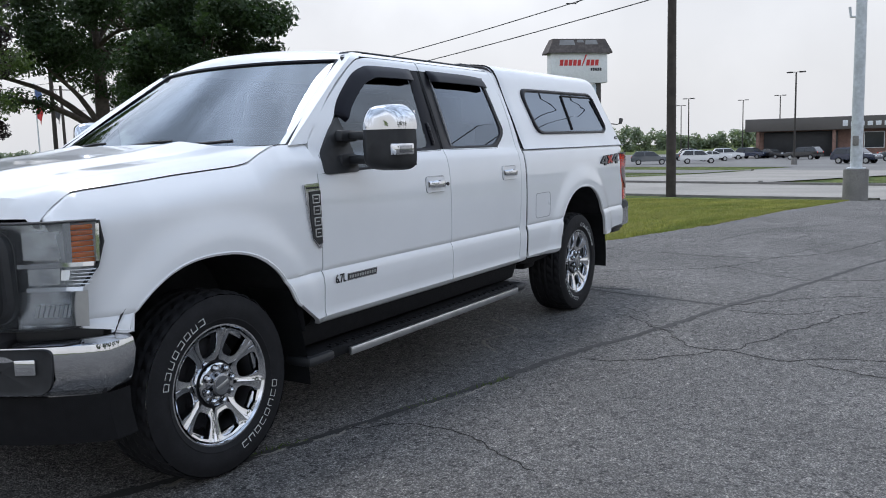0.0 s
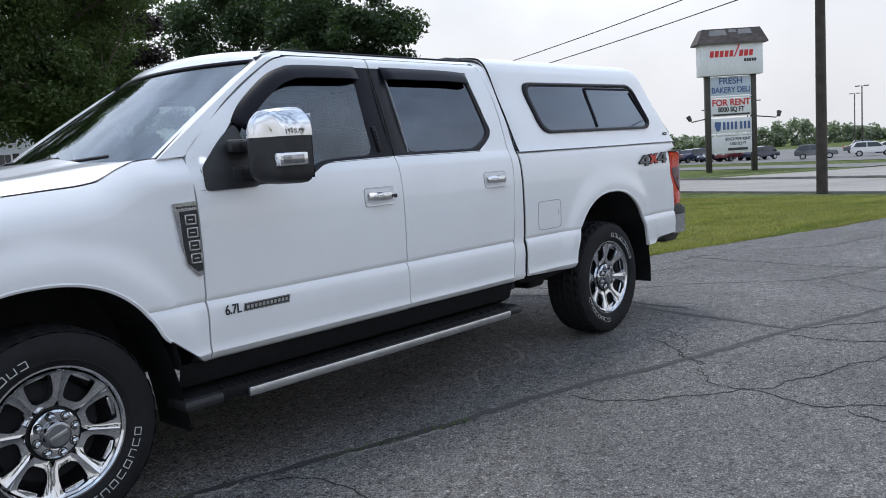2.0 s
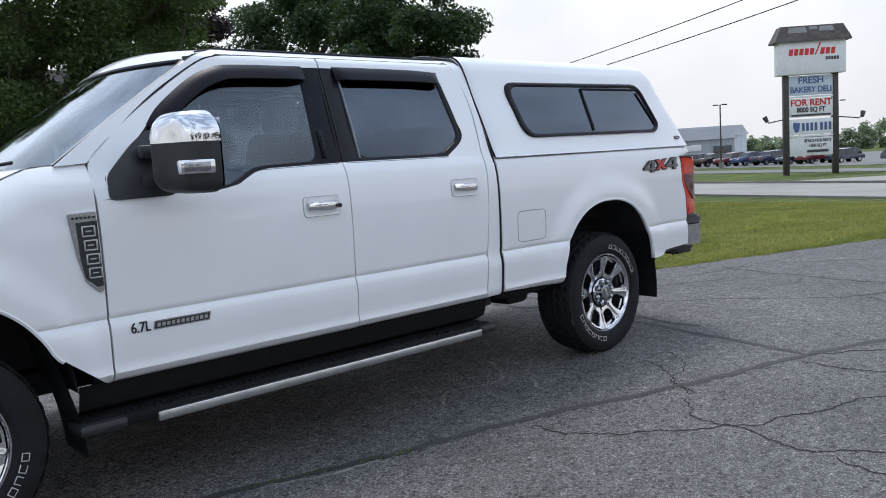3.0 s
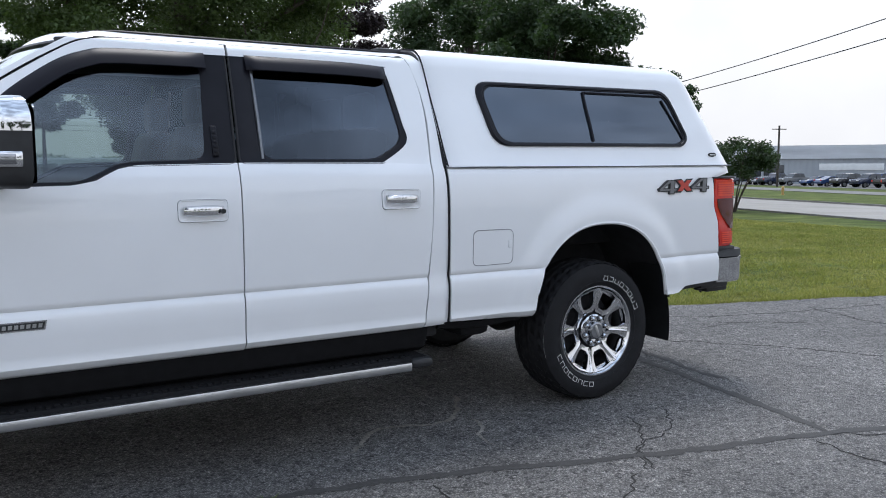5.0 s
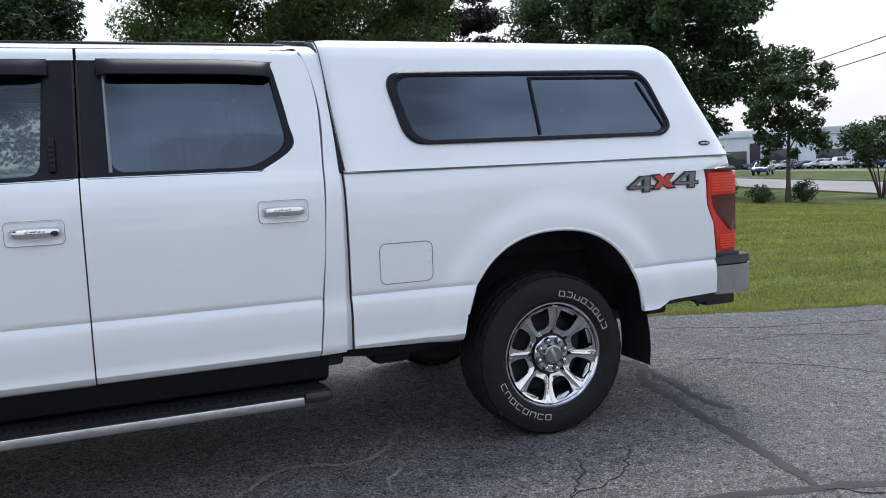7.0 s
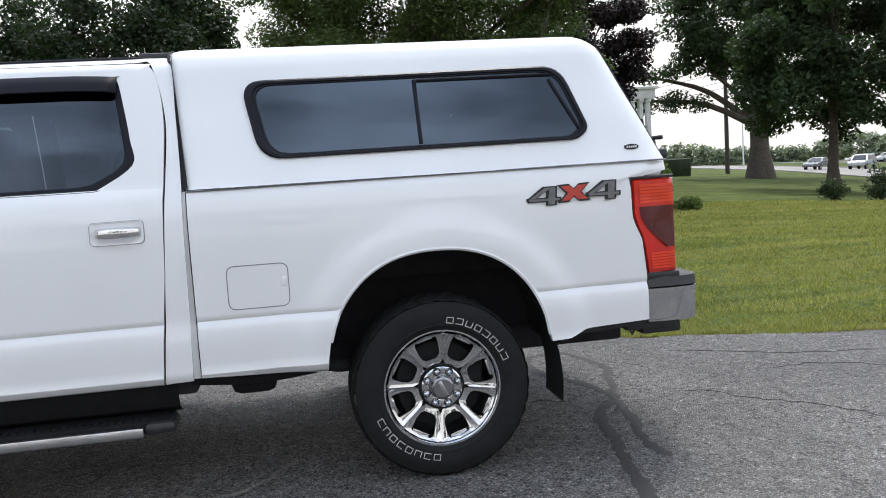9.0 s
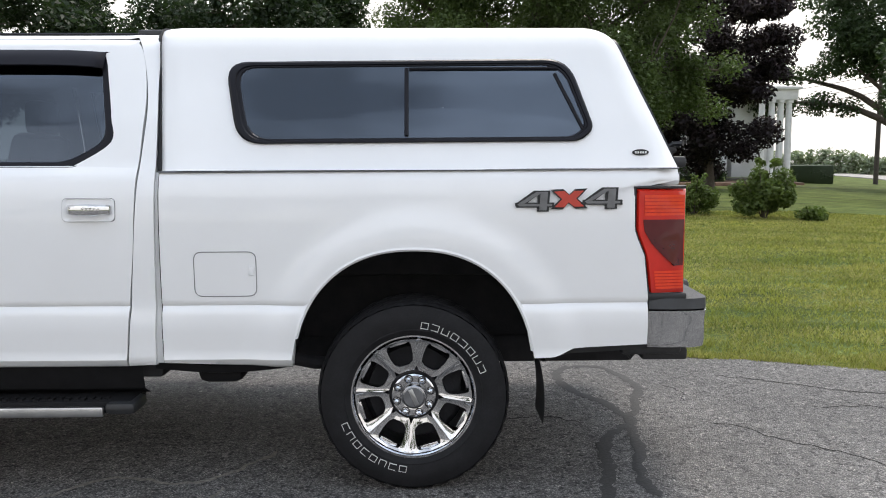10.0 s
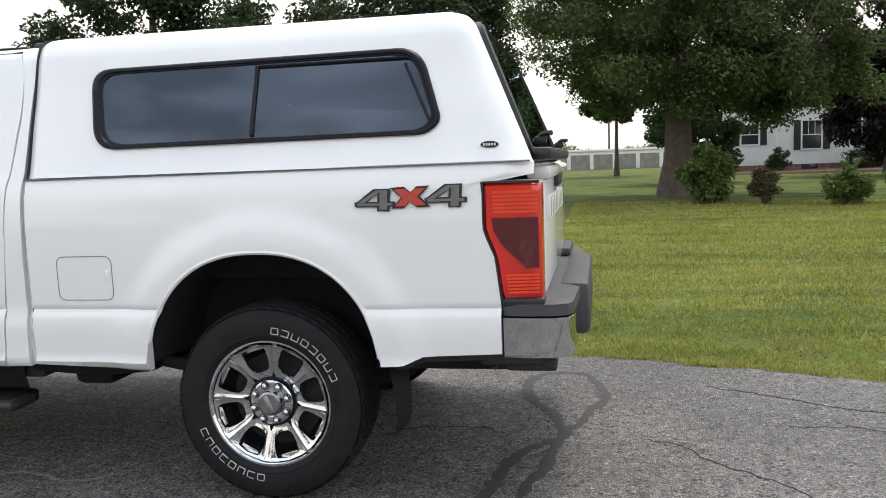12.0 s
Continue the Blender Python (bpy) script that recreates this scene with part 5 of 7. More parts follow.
# tow mirrors
for far in (False, True):
    sg = (lambda y: 2 * YC - y) if far else (lambda y: y)
    bm = bmesh.new()
    rows = []
    for t, gx_, gz, oy in ((0.0, 0.90, 0.90, 0.03), (0.03, 1.0, 1.0, 0.0), (0.25, 1.0, 1.0, -0.003), (0.55, 0.96, 0.97, 0.0), (0.8, 0.86, 0.92, 0.0), (0.95, 0.66, 0.80, 0.0), (1.0, 0.4, 0.55, 0.0)):
        x = -2.965 - 0.155 * t
        loop = rounded([(-0.112, 1.318), (0.098, 1.318), (0.098, 1.56), (0.060, 1.650), (-0.060, 1.650), (-0.112, 1.585)], 0.06, 4)
        rows.append([(x - 0.065 + (0.34 * p[0]) * -1, sg(-0.265 + p[0] * gx_), 1.49 + (p[1] - 1.49) * gz) for p in loop])
    grid(bm, rows, True)
    c = bm.verts.new((-3.187, sg(-0.265), 1.49))
    n_ = len(rows[0])
    bm.verts.ensure_lookup_table()
    lastring = [bm.verts[(len(rows) - 1) * n_ + k] for k in range(n_)]
    for k in range(n_):
        bm.faces.new((lastring[k], lastring[(k + 1) % n_], c))
    chromed = bm.copy()
    mr = part("tow_mirror", bm, BLACK, truck, "large black tow mirror with a chrome cap", 45)
    for v in chromed.verts:
        d = Vector((v.co.x + 3.08, v.co.y - sg(-0.265), v.co.z - 1.48))
        v.co += d.normalized() * 0.004
    g = bmesh.ops.bisect_plane(chromed, geom=list(chromed.verts) + list(chromed.edges) + list(chromed.faces), plane_co=(0, 0, 1.525), plane_no=(0, 0, -1), clear_outer=True)
    part("mirror_cap", chromed, CHROME, mr, "chrome mirror cap", 45)
    bm = bmesh.new()
    grid(bm, [[(-3.018 - 0.34 * (y + 0.265), sg(y), z) for y in (-0.365, -0.175)] for z in (1.34, 1.62)])
    part("mirror_glass", bm, CHROME, mr)
    bm = bmesh.new()
    box(bm, (-3.10, sg(-0.358), 1.425), (0.15, 0.052, 0.060), 0.010)
    tl_ = part("turn_lamp", bm, CHROME, mr, "clear turn signal strip")
    bm = bmesh.new()
    box(bm, (-3.105, sg(-0.383), 1.425), (0.112, 0.006, 0.036), 0.002)
    part("lamp_insert", bm, DARKCHROME, tl_)
    for z in (1.50, 1.375):
        bm = bmesh.new()
        box(bm, (-3.085, sg(-0.10), z), (0.10, 0.17, 0.045), 0.014)
        box(bm, (-3.12, sg(-0.02), z), (0.14, 0.05, 0.06), 0.014)
        part("mirror_arm", bm, BLACK, mr)
    bm = bmesh.new()
    f = [(-3.338, 1.308), (-3.05, 1.312), (-3.05, 1.44), (-3.10, 1.61), (-3.20, 1.535), (-3.325, 1.41)]
    flatshape(rounded(f, 0.03, 3), sg(0.03), sg(-0.022), bm)
    for v in bm.verts:
        y = side_y(-2.2, v.co.z) - 0.008 if abs(v.co.y - sg(-0.022)) < 0.01 else side_y(-2.2, v.co.z) + 0.02
        v.co.y = sg(y)
    part("sail_panel", bm, BLACK, mr)

# interior
def seat(x, y):
    bm = bmesh.new()
    box(bm, (x, y, 1.00), (0.52, 0.52, 0.20), 0.06)
    box(bm, (x + 0.30, y, 1.30), (0.16, 0.50, 0.62), 0.06, Matrix.Translation((x + 0.3, y, 1.1)) @ Matrix.Rotation(radians(14), 4, "Y") @ Matrix.Translation((-x - 0.3, -y, -1.1)))
    box(bm, (x + 0.42, y, 1.69), (0.10, 0.28, 0.20), 0.04)
    rod(bm, (x + 0.40, y - 0.06, 1.5), (x + 0.42, y - 0.06, 1.66), 0.008)
    rod(bm, (x + 0.40, y + 0.06, 1.5), (x + 0.42, y + 0.06, 1.66), 0.008)
    part("seat", bm, SEAT, truck)


for x, ys_ in ((-2.60, (0.50, 1.42)), (-1.72, (0.50, 0.96, 1.42))):
    for y in ys_:
        seat(x, y)
bm = bmesh.new()
box(bm, (-3.30, YC, 1.28), (0.50, 1.70, 0.20), 0.06)
box(bm, (-3.42, YC, 1.38), (0.30, 1.60, 0.04), 0.015)
part("dashboard", bm, SEAT, truck)
bm = bmesh.new()
tube(bm, [Matrix.Translation((-2.98, 0.50, 1.36)) @ Matrix.Rotation(radians(62), 4, "Y") @ Vector((0.19 * math.cos(a), 0.19 * math.sin(a), 0)) for a in [2 * math.pi * k / 28 for k in range(28)]], 0.016, 8, True)
rod(bm, (-3.15, 0.50, 1.28), (-2.98, 0.50, 1.36), 0.03)
part("steering_wheel", bm, SEAT, truck)
bm = bmesh.new()
grid(bm, [[(x, y, roof_z(max(x, -2.7), y) - 0.05) for y in span(0.28, 2 * YC - 0.28, 8)] for x in span(-2.72, -1.12, 8)])
part("headliner", bm, TAN, truck)

# ---- the camper shell ----
def cap_section(n=40):
    """Half an arch from the near rail over the roof, as (y, z)."""
    return resample([(-0.028, 1.392), (-0.022, 1.402), (0.006, 1.47), (0.058, 1.62), (0.112, 1.76), (0.152, 1.882), (0.176, 1.942), (0.212, 1.990), (0.285, 2.020), (0.50, 2.040), (0.75, 2.048), (YC, 2.050)], 5, True)


half = cap_section()
sect = [tuple(p) for p in half] + [(2 * YC - p[0], p[1]) for p in half[-2::-1]]
cap_front = lambda z: -1.046 - 0.048 * (z - 1.39) / 0.6  # noqa: E731
cap_rear = lambda z: 1.128 - 0.245 * (z - 1.392) / 0.60 - 0.03 * max(0.0, (z - 1.95) / 0.07) ** 2  # noqa: E731
wo = [(-0.792, 1.850), (-0.722, 1.505), (0.708, 1.513), (0.768, 1.563), (0.672, 1.862)]
hole = rounded([(-0.765, 1.830), (-0.700, 1.528), (0.70, 1.536), (0.745, 1.575), (0.658, 1.840)], 0.06)


def inside(p, poly):
    c = False
    for i in range(len(poly)):
        a, b = poly[i - 1], poly[i]
        if (a[1] > p[1]) != (b[1] > p[1]) and p[0] < (b[0] - a[0]) * (p[1] - a[1]) / (b[1] - a[1]) + a[0]:
            c = not c
    return c


bm = bmesh.new()
rows = []
us = [0, 0.006, 0.018, 0.04] + span(0.06, 0.94, 60) + [0.955, 0.968, 0.98, 0.99, 0.997, 1.0]
for u in us:
    row = []
    for y, z in sect:
        inset = 0.0
        if u > 0.955:
            inset = 0.035 * ((u - 0.955) / 0.045) ** 2
        if u < 0.04:
            inset = 0.02 * ((0.04 - u) / 0.04) ** 2
        yy_ = y + (YC - y) * inset
        zz_ = z - (inset * 0.45 if z > 1.95 else inset * 0.4 * max(0.0, (z - 1.5) / 0.45))
        x = cap_front(z) + u * (cap_rear(z) - cap_front(z))
        row.append((x, yy_, zz_))
    rows.append(row)
grid(bm, rows)
bmesh.ops.delete(bm, geom=[f for f in bm.faces if inside((f.calc_center_median().x, f.calc_center_median().z), hole) and abs(f.normal.y) > 0.3], context="FACES")
shell = thing("camper_shell", 0, 0, 0, "white fibreglass camper shell with sliding windows on the truck bed", "camper shell")
part("shell", bm, CAP_PAINT, shell, "", 45)
cap_y = lambda z: float(np.interp(z, [p[1] for p in half], [p[0] for p in half]))  # noqa: E731
for far in (False, True):
    sg = (lambda y: 2 * YC - y) if far else (lambda y: y)
    def ringat(s, o, poly):
        c = np.mean(poly, 0)
        return [(q[0], sg(cap_y(q[1]) - o), q[1]) for q in (c + (p - c) * np.array((1 - (1 - s) * 0.42, s)) for p in poly)]
    poly = rounded(wo, 0.10, 6)
    bm = bmesh.new()
    grid(bm, [ringat(s, o, poly) for s, o in ((1.02, -0.004), (1.02, 0.010), (0.99, 0.017), (0.94, 0.017), (0.925, 0.010), (0.90, 0.010), (0.885, 0.004), (0.86, -0.004))], True)
    wf = part("side_window", bm, TRIM, shell, "black framed sliding window", 30)
    bm = bmesh.new()
    inner = [np.array((p[0], p[2])) for p in ringat(0.885, 0, poly)]
    c = np.mean(inner, 0)
    grid(bm, [[(q[0], sg(cap_y(q[1]) - 0.004), q[1]) for q in (c + (p - c) * k / 8 for p in inner)] for k in (8, 6, 4, 2, 0.05)], True)
    orient(bm, (0, 1 if far else -1, 0))
    part("pane", bm, TINTED, wf, "dark tinted pane")
    bm = bmesh.new()
    tube(bm, [(-0.022 + 0.0 * z, sg(cap_y(z) - 0.008), z) for z in span(1.535, 1.825, 6)], 0.009, 6)
    tube(bm, [(x, sg(cap_y(1.822) - 0.008), 1.822 + 0.004 * x) for x in span(-0.01, 0.63, 6)], 0.007, 6)
    tube(bm, [(0.615 + 0.11 * (1.80 - z) / 0.24, sg(cap_y(z) - 0.008), z) for z in span(1.80, 1.56, 6)], 0.007, 6)
    part("sash_bar", bm, TRIM, wf)
    # maker's oval, left plain
    bm = bmesh.new()
    el = [(0.963 + 0.035 * math.cos(a), 1.461 + 0.013 * math.sin(a)) for a in [2 * math.pi * k / 24 for k in range(24)]]
    flatshape(el, sg(0.005), sg(-0.006), bm)
    bo = part("oval_badge", bm, BLACK, shell, "", 0)
    bm = bmesh.new()
    for k in range(5):
        box(bm, (0.942 + 0.0105 * k, sg(-0.0066), 1.461), (0.007, 0.002, 0.009), 0.0)
    part("oval_mark", bm, SIGNWHITE, bo)
# bulkhead window frame, rear hatch
bm = bmesh.new()
grid(bm, [[(cap_front(z) + 0.005, y, z) for y, z in sect], [(cap_front(z) + 0.02, YC + (y - YC) * 0.8, 1.42 + (z - 1.42) * 0.8) for y, z in sect]])
part("front_wall", bm, SEAL, shell)
rear = lambda y, z, o=0.0: (cap_rear(z) + o, y, z)  # noqa: E731
bm = bmesh.new()
ho = rounded([(0.035, 1.415), (2 * YC - 0.035, 1.415), (2 * YC - 0.245, 1.975), (0.245, 1.975)], 0.07, 5)
hc = np.mean(ho, 0)
grid(bm, [[rear(*(hc + (p - hc) * np.array((s, s))), o) for p in ho] for s, o in ((1.0, -0.01), (1.0, 0.014), (0.94, 0.018), (0.93, 0.006))], True)
ht = part("rear_hatch", bm, BLACK, shell, "black framed dark glass rear hatch")
bm = bmesh.new()
grid(bm, [[rear(*(hc + (p - hc) * np.array((s, s))), 0.010) for p in ho] for s in (0.95, 0.6, 0.3, 0.01)], True)
orient(bm, (1, 0, 0.3))
part("hatch_glass", bm, TINTED, ht, "dark tinted hatch glass")
bm = bmesh.new()
box(bm, (1.15, YC, 1.42), (0.09, 1.72, 0.05), 0.015)
for y in (0.20, 2 * YC - 0.20):
    box(bm, (1.145, y, 1.475), (0.05, 0.05, 0.03), 0.008)
    tube(bm, [(1.12, y, 1.47), (1.16, y - 0.02, 1.50), (1.19, y - 0.05, 1.50)], 0.012, 6)
part("hatch_latch", bm, BLACK, ht)
# weather strip between cab, shell and bed
bm = bmesh.new()
grid(bm, [[(-1.0525, side_y(-1.0, z) + d, z) for z in span(0.58, 1.388, 16)] for d in (0.004, 0.022)])
tube(bm, [(cap_front(z) - 0.002, YC + (y - YC) * 0.972, 1.39 + (z - 1.39) * 0.972) for y, z in sect[::3]], 0.013, 6)
part("weather_strip", bm, SEAL, shell, "", 60)
bm = bmesh.new()
grid(bm, [[(x, side_y(-1.1, z) + 0.020, z) for z in span(0.58, 1.385, 16)] for x in (-1.10, -1.0535)])
both("gap_filler", bm, PAINT)
bm = bmesh.new()
tube(bm, [(x, -0.024, 1.3895 + 0.004 * x) for x in span(-1.05, 1.12, 10)], 0.004, 6)
part("rail_gasket", bm, BADGE, shell)


# ---- wheels ----
def revolve(bm, prof, n=72):
    """Turn (radius, y) points round the y axis."""
    grid(bm, [[(r * math.cos(a), y, r * math.sin(a)) for r, y in prof] for a in [2 * math.pi * k / n for k in range(n + 1)]])
    bmesh.ops.remove_doubles(bm, verts=bm.verts, dist=1e-5)
    return bm


def wheel(x, y, z, turn):
    rot = pose(x, y, z, 0, turn, 180 if y > 1 else 0)
    # rim face: eight openings between broad spokes
    bm = bmesh.new()
    ri, ro = 0.108, 0.252
    dish = lambda r: 0.034 - 0.030 * max(0.0, min(1.0, (r - 0.112) / 0.128)) - 0.006 * max(0.0, (r - 0.240) / 0.012)  # noqa: E731
    for s in range(8):
        a0 = 2 * math.pi * (s + 0.5) / 8
        polar = lambda r, a: (r * math.cos(a0 + a), dish(r) - 0.005 * min(1.0, abs(a) / 0.39) ** 6, r * math.sin(a0 + a))  # noqa: E731
        outer, inner = [], []
        h = rounded([(0.138, -0.16), (0.154, -0.255), (0.185, -0.262), (0.232, -0.225), (0.240, -0.20), (0.243, 0.0), (0.240, 0.20), (0.232, 0.225), (0.185, 0.262), (0.154, 0.255), (0.138, 0.16), (0.135, 0.0)], 0.012, 3)
        hc_ = np.array((0.185, 0.0))
        W = math.pi / 8
        for p in h:
            d = (p - hc_) * np.array((1, 0.22))
            k = 1e9
            d2 = p - hc_
            for lim, comp in ((ro - 0.185, d2[0]), (ri - 0.185, d2[0]), (W, d2[1]), (-W, d2[1])):
                if abs(comp) > 1e-9 and lim / comp > 0:
                    k = min(k, lim / comp)
            outer.append(hc_ + d2 * k)
            inner.append(p)
        rows = [[polar(*(o + (i - o) * t)) for o, i in zip(outer, inner)] for t in (0, 0.35, 0.7, 0.93, 1.0)]
        rows[-1] = [(p[0], p[1] + 0.004, p[2]) for p in rows[-1]]
        rows.append([(p[0] * 0.99, p[1] + 0.035, p[2] * 0.99) for p in rows[-1]])
        grid(bm, rows, True)
    bmesh.ops.remove_doubles(bm, verts=bm.verts, dist=2e-4)
    revolve(bm, [(0.250, -0.006 + 0.012), (0.256, 0.002), (0.264, -0.010), (0.271, -0.010), (0.273, 0.0), (0.268, 0.02)], 96)
    rim = part("wheel", bm, CHROME, truck, "chrome eight-spoke wheel with a black tyre", 30)
    rim.matrix_basis = rot
    bm = bmesh.new()
    revolve(bm, [(0.252, 0.012), (0.246, 0.04), (0.236, 0.09), (0.232, 0.22)], 72)
    part("barrel", bm, STEEL, rim)
    bm = bmesh.new()
    revolve(bm, [(0.235, 0.17), (0.12, 0.165), (0.03, 0.16)], 40)
    part("backing_plate", bm, WELL, rim)
    for s in range(8):
        # a bright notch at the spoke's end, and a ledge across the foot of each opening
        m_ = Matrix.Rotation(-2 * math.pi * s / 8, 4, "Y")
        bm = bmesh.new()
        a, b, c, d = (bm.verts.new(m_ @ Vector(p)) for p in ((0.248, -0.004, 0.016), (0.248, -0.004, -0.016), (0.214, 0.0065, -0.007), (0.214, 0.0065, 0.007)))
        e, f = (bm.verts.new(m_ @ Vector(p)) for p in ((0.246, 0.012, 0.013), (0.246, 0.012, -0.013)))
        for q in ((a, e, f, b), (e, d, c, f), (a, d, e), (b, f, c)):
            bm.faces.new(q)
        part("spoke_tip", bm, CHROME, rim, "", 0)
        m_ = Matrix.Rotation(-2 * math.pi * (s + 0.5) / 8, 4, "Y")
        bm = bmesh.new()
        box(bm, (0.236, 0.034, 0), (0.016, 0.020, 0.078), 0.003, m_)
        part("rim_ledge", bm, CHROME, rim, "", 25)
    bm = bmesh.new()
    revolve(bm, [(0.001, -0.012), (0.044, -0.012), (0.051, -0.008), (0.054, 0.004), (0.055, 0.028)], 48)
    part("hub_cap", bm, DARKCHROME, rim, "", 30)
    bm = bmesh.new()
    revolve(bm, [(0.052, 0.016), (0.064, 0.012), (0.088, 0.014), (0.095, 0.019), (0.098, 0.040)], 48)
    part("hub_plate", bm, CHROME, rim, "", 30)
    bm = bmesh.new()
    revolve(bm, [(0.096, 0.040), (0.106, 0.044), (0.112, 0.036)], 48)
    part("hub_groove", bm, SEAL, rim)
    bm = bmesh.new()
    revolve(bm, [(0.001, -0.0135), (0.041, -0.0135), (0.043, -0.012)], 32)
    part("cap_inset", bm, BADGE, rim)
    bm = bmesh.new()
    box(bm, (0, -0.0140, 0), (0.074, 0.003, 0.019), 0.001, Matrix.Rotation(radians(60), 4, "Y"))
    part("cap_mark", bm, STEEL, rim)
    for k in range(8):
        a = 2 * math.pi * (k + 0.5) / 8
        bm = bmesh.new()
        at_ = lambda y: (0.077 * math.cos(a), y, 0.077 * math.sin(a))  # noqa: E731
        rod(bm, at_(0.030), at_(-0.006), 0.0145, 0.0130, 6)
        rod(bm, at_(-0.006), at_(-0.013), 0.0120, 0.005, 10)
        part("lug_nut", bm, CHROME, rim, "", 20)
        bm = bmesh.new()
        revolve(bm, [(0.0150, 0.0105), (0.0185, 0.0100), (0.0195, 0.0140)], 16)
        bmesh.ops.translate(bm, verts=bm.verts, vec=(0.077 * math.cos(a), 0, 0.077 * math.sin(a)))
        part("lug_seat", bm, SEAL, rim)
    bm = bmesh.new()
    revolve(bm, [(0.05, 0.10), (0.20, 0.10), (0.205, 0.13), (0.05, 0.14)], 40)
    box(bm, (0.16, 0.11, 0.06), (0.09, 0.05, 0.14), 0.015)
    part("brake_disc", bm, WELL, rim)
    # tyre with blocks on the tread
    bm = bmesh.new()
    sidew = [(0.262, 0.0), (0.276, -0.012), (0.292, -0.020), (0.294, -0.0215), (0.297, -0.0215), (0.299, -0.020), (0.330, -0.026), (0.362, -0.024), (0.386, -0.014), (0.400, -0.009)]
    revolve(bm, sidew, 96)
    wy = 0.275
    revolve(bm, [(0.262, wy - 0.02), (0.30, wy), (0.36, wy + 0.01), (0.392, wy - 0.01)], 64)
    nseg, ny = 216, 22
    rows = []
    for k in range(nseg + 1):
        a = 2 * math.pi * k / nseg
        row = []
        for j in range(ny + 1):
            y = -0.009 + (wy - 0.001) * j / ny
            f = abs(j - ny / 2) / (ny / 2)
            base = 0.4205 - 0.010 * f**3 - (0.016 if f > 0.97 else 0)
            groove = j in (4, 9, 13, 18)
            ph = (k + (j // 5) * 2 + (j % 5)) % 6
            cut = ph in (0, 1) and not (9 <= j <= 13 and ph == 1)
            r = base - (0.009 if groove else 0.006 if cut else 0.0)
            if f > 0.97:
                r = 0.402 + (0.003 if (k % 6) > 2 else 0.0)
            row.append((r * math.cos(a), y, r * math.sin(a)))
        rows.append(row)
    grid(bm, rows)
    ty = part("tyre", bm, RUBBER, rim, "all-terrain tyre with raised white marks", 28)
    # raised white marks in two arcs, drawn as plain outlined blocks
    for centre in (58, 238):
        bm = bmesh.new()
        for k in range(8):
            a = radians(centre + (k - 3.5) * -8.3)
            m_ = Matrix.Rotation(-a, 4, "Y") @ Matrix.Translation((0.318, -0.0245, 0))
            for cx_, cz_, sx_, sz_ in ((0.013, 0, 0.0030, 0.032), (-0.013, 0, 0.0030, 0.032), (0, 0.015, 0.026, 0.0030), (0, -0.015, 0.026, 0.0030)):
                if (k % 3 == 1 and cz_ > 0) or (k % 4 == 2 and cx_ > 0):
                    continue
                box(bm, (cx_, 0, cz_), (sx_, 0.003, sz_), 0.0, m_)
        part("raised_marks", bm, LETTER, rim, "white outlined raised marks")
    return rim


wheel(0, 0.0, 0.4155, 6)
wheel(FW, 0.0, 0.4155, -80)
wheel(0, 2 * YC, 0.4155, 20)
wheel(FW, 2 * YC, 0.4155, 40)


# ---- trees and shrubs ----
def leaves(name, centres, radii, count, size, material, parent, rng, flat=0.7, label="", kind="", droop=0.0):
    """Many small bent leaves, scattered round clump centres, as one crown."""
    centres, radii = np.array(centres), np.array(radii)
    pick = rng.choice(len(centres), count, p=radii**2.2 / (radii**2.2).sum())
    d = rng.normal(size=(count, 3))
    d /= np.linalg.norm(d, axis=1, keepdims=True)
    r = rng.random(count) ** 0.45
    c = centres[pick] + d * (r * radii[pick])[:, None] * np.array((1, 1, flat))
    c[:, 2] -= droop * rng.random(count) ** 2
    up = rng.normal(size=(count, 3)) * 0.75 + np.array((0, 0, 0.8)) + d * 0.5
    up /= np.linalg.norm(up, axis=1, keepdims=True)
    a = np.cross(up, rng.normal(size=(count, 3)))
    a /= np.linalg.norm(a, axis=1, keepdims=True)
    b = np.cross(up, a)
    s = size * (0.6 + 0.8 * rng.random(count))[:, None]
    tip, tail, lft, rgt = c + a * s * 0.5 - up * s * 0.10, c - a * s * 0.5, c + b * s * 0.27 + up * s * 0.08, c - b * s * 0.27 + up * s * 0.08
    v = np.stack([tail, lft, tip, rgt], 1).reshape(-1, 3)
    me = bpy.data.meshes.new(name)
    me.vertices.add(len(v))
    me.vertices.foreach_set("co", v.ravel())
    me.loops.add(count * 4)
    me.loops.foreach_set("vertex_index", np.arange(count * 4))
    me.polygons.add(count)
    me.polygons.foreach_set("loop_start", np.arange(count) * 4)
    me.polygons.foreach_set("loop_total", np.full(count, 4))
    me.update()
    me.validate()
    me.materials.append(material)
    ob = new(name, me)
    if parent:
        ob.parent = parent
    return tagged(ob, label, "", "", kind)


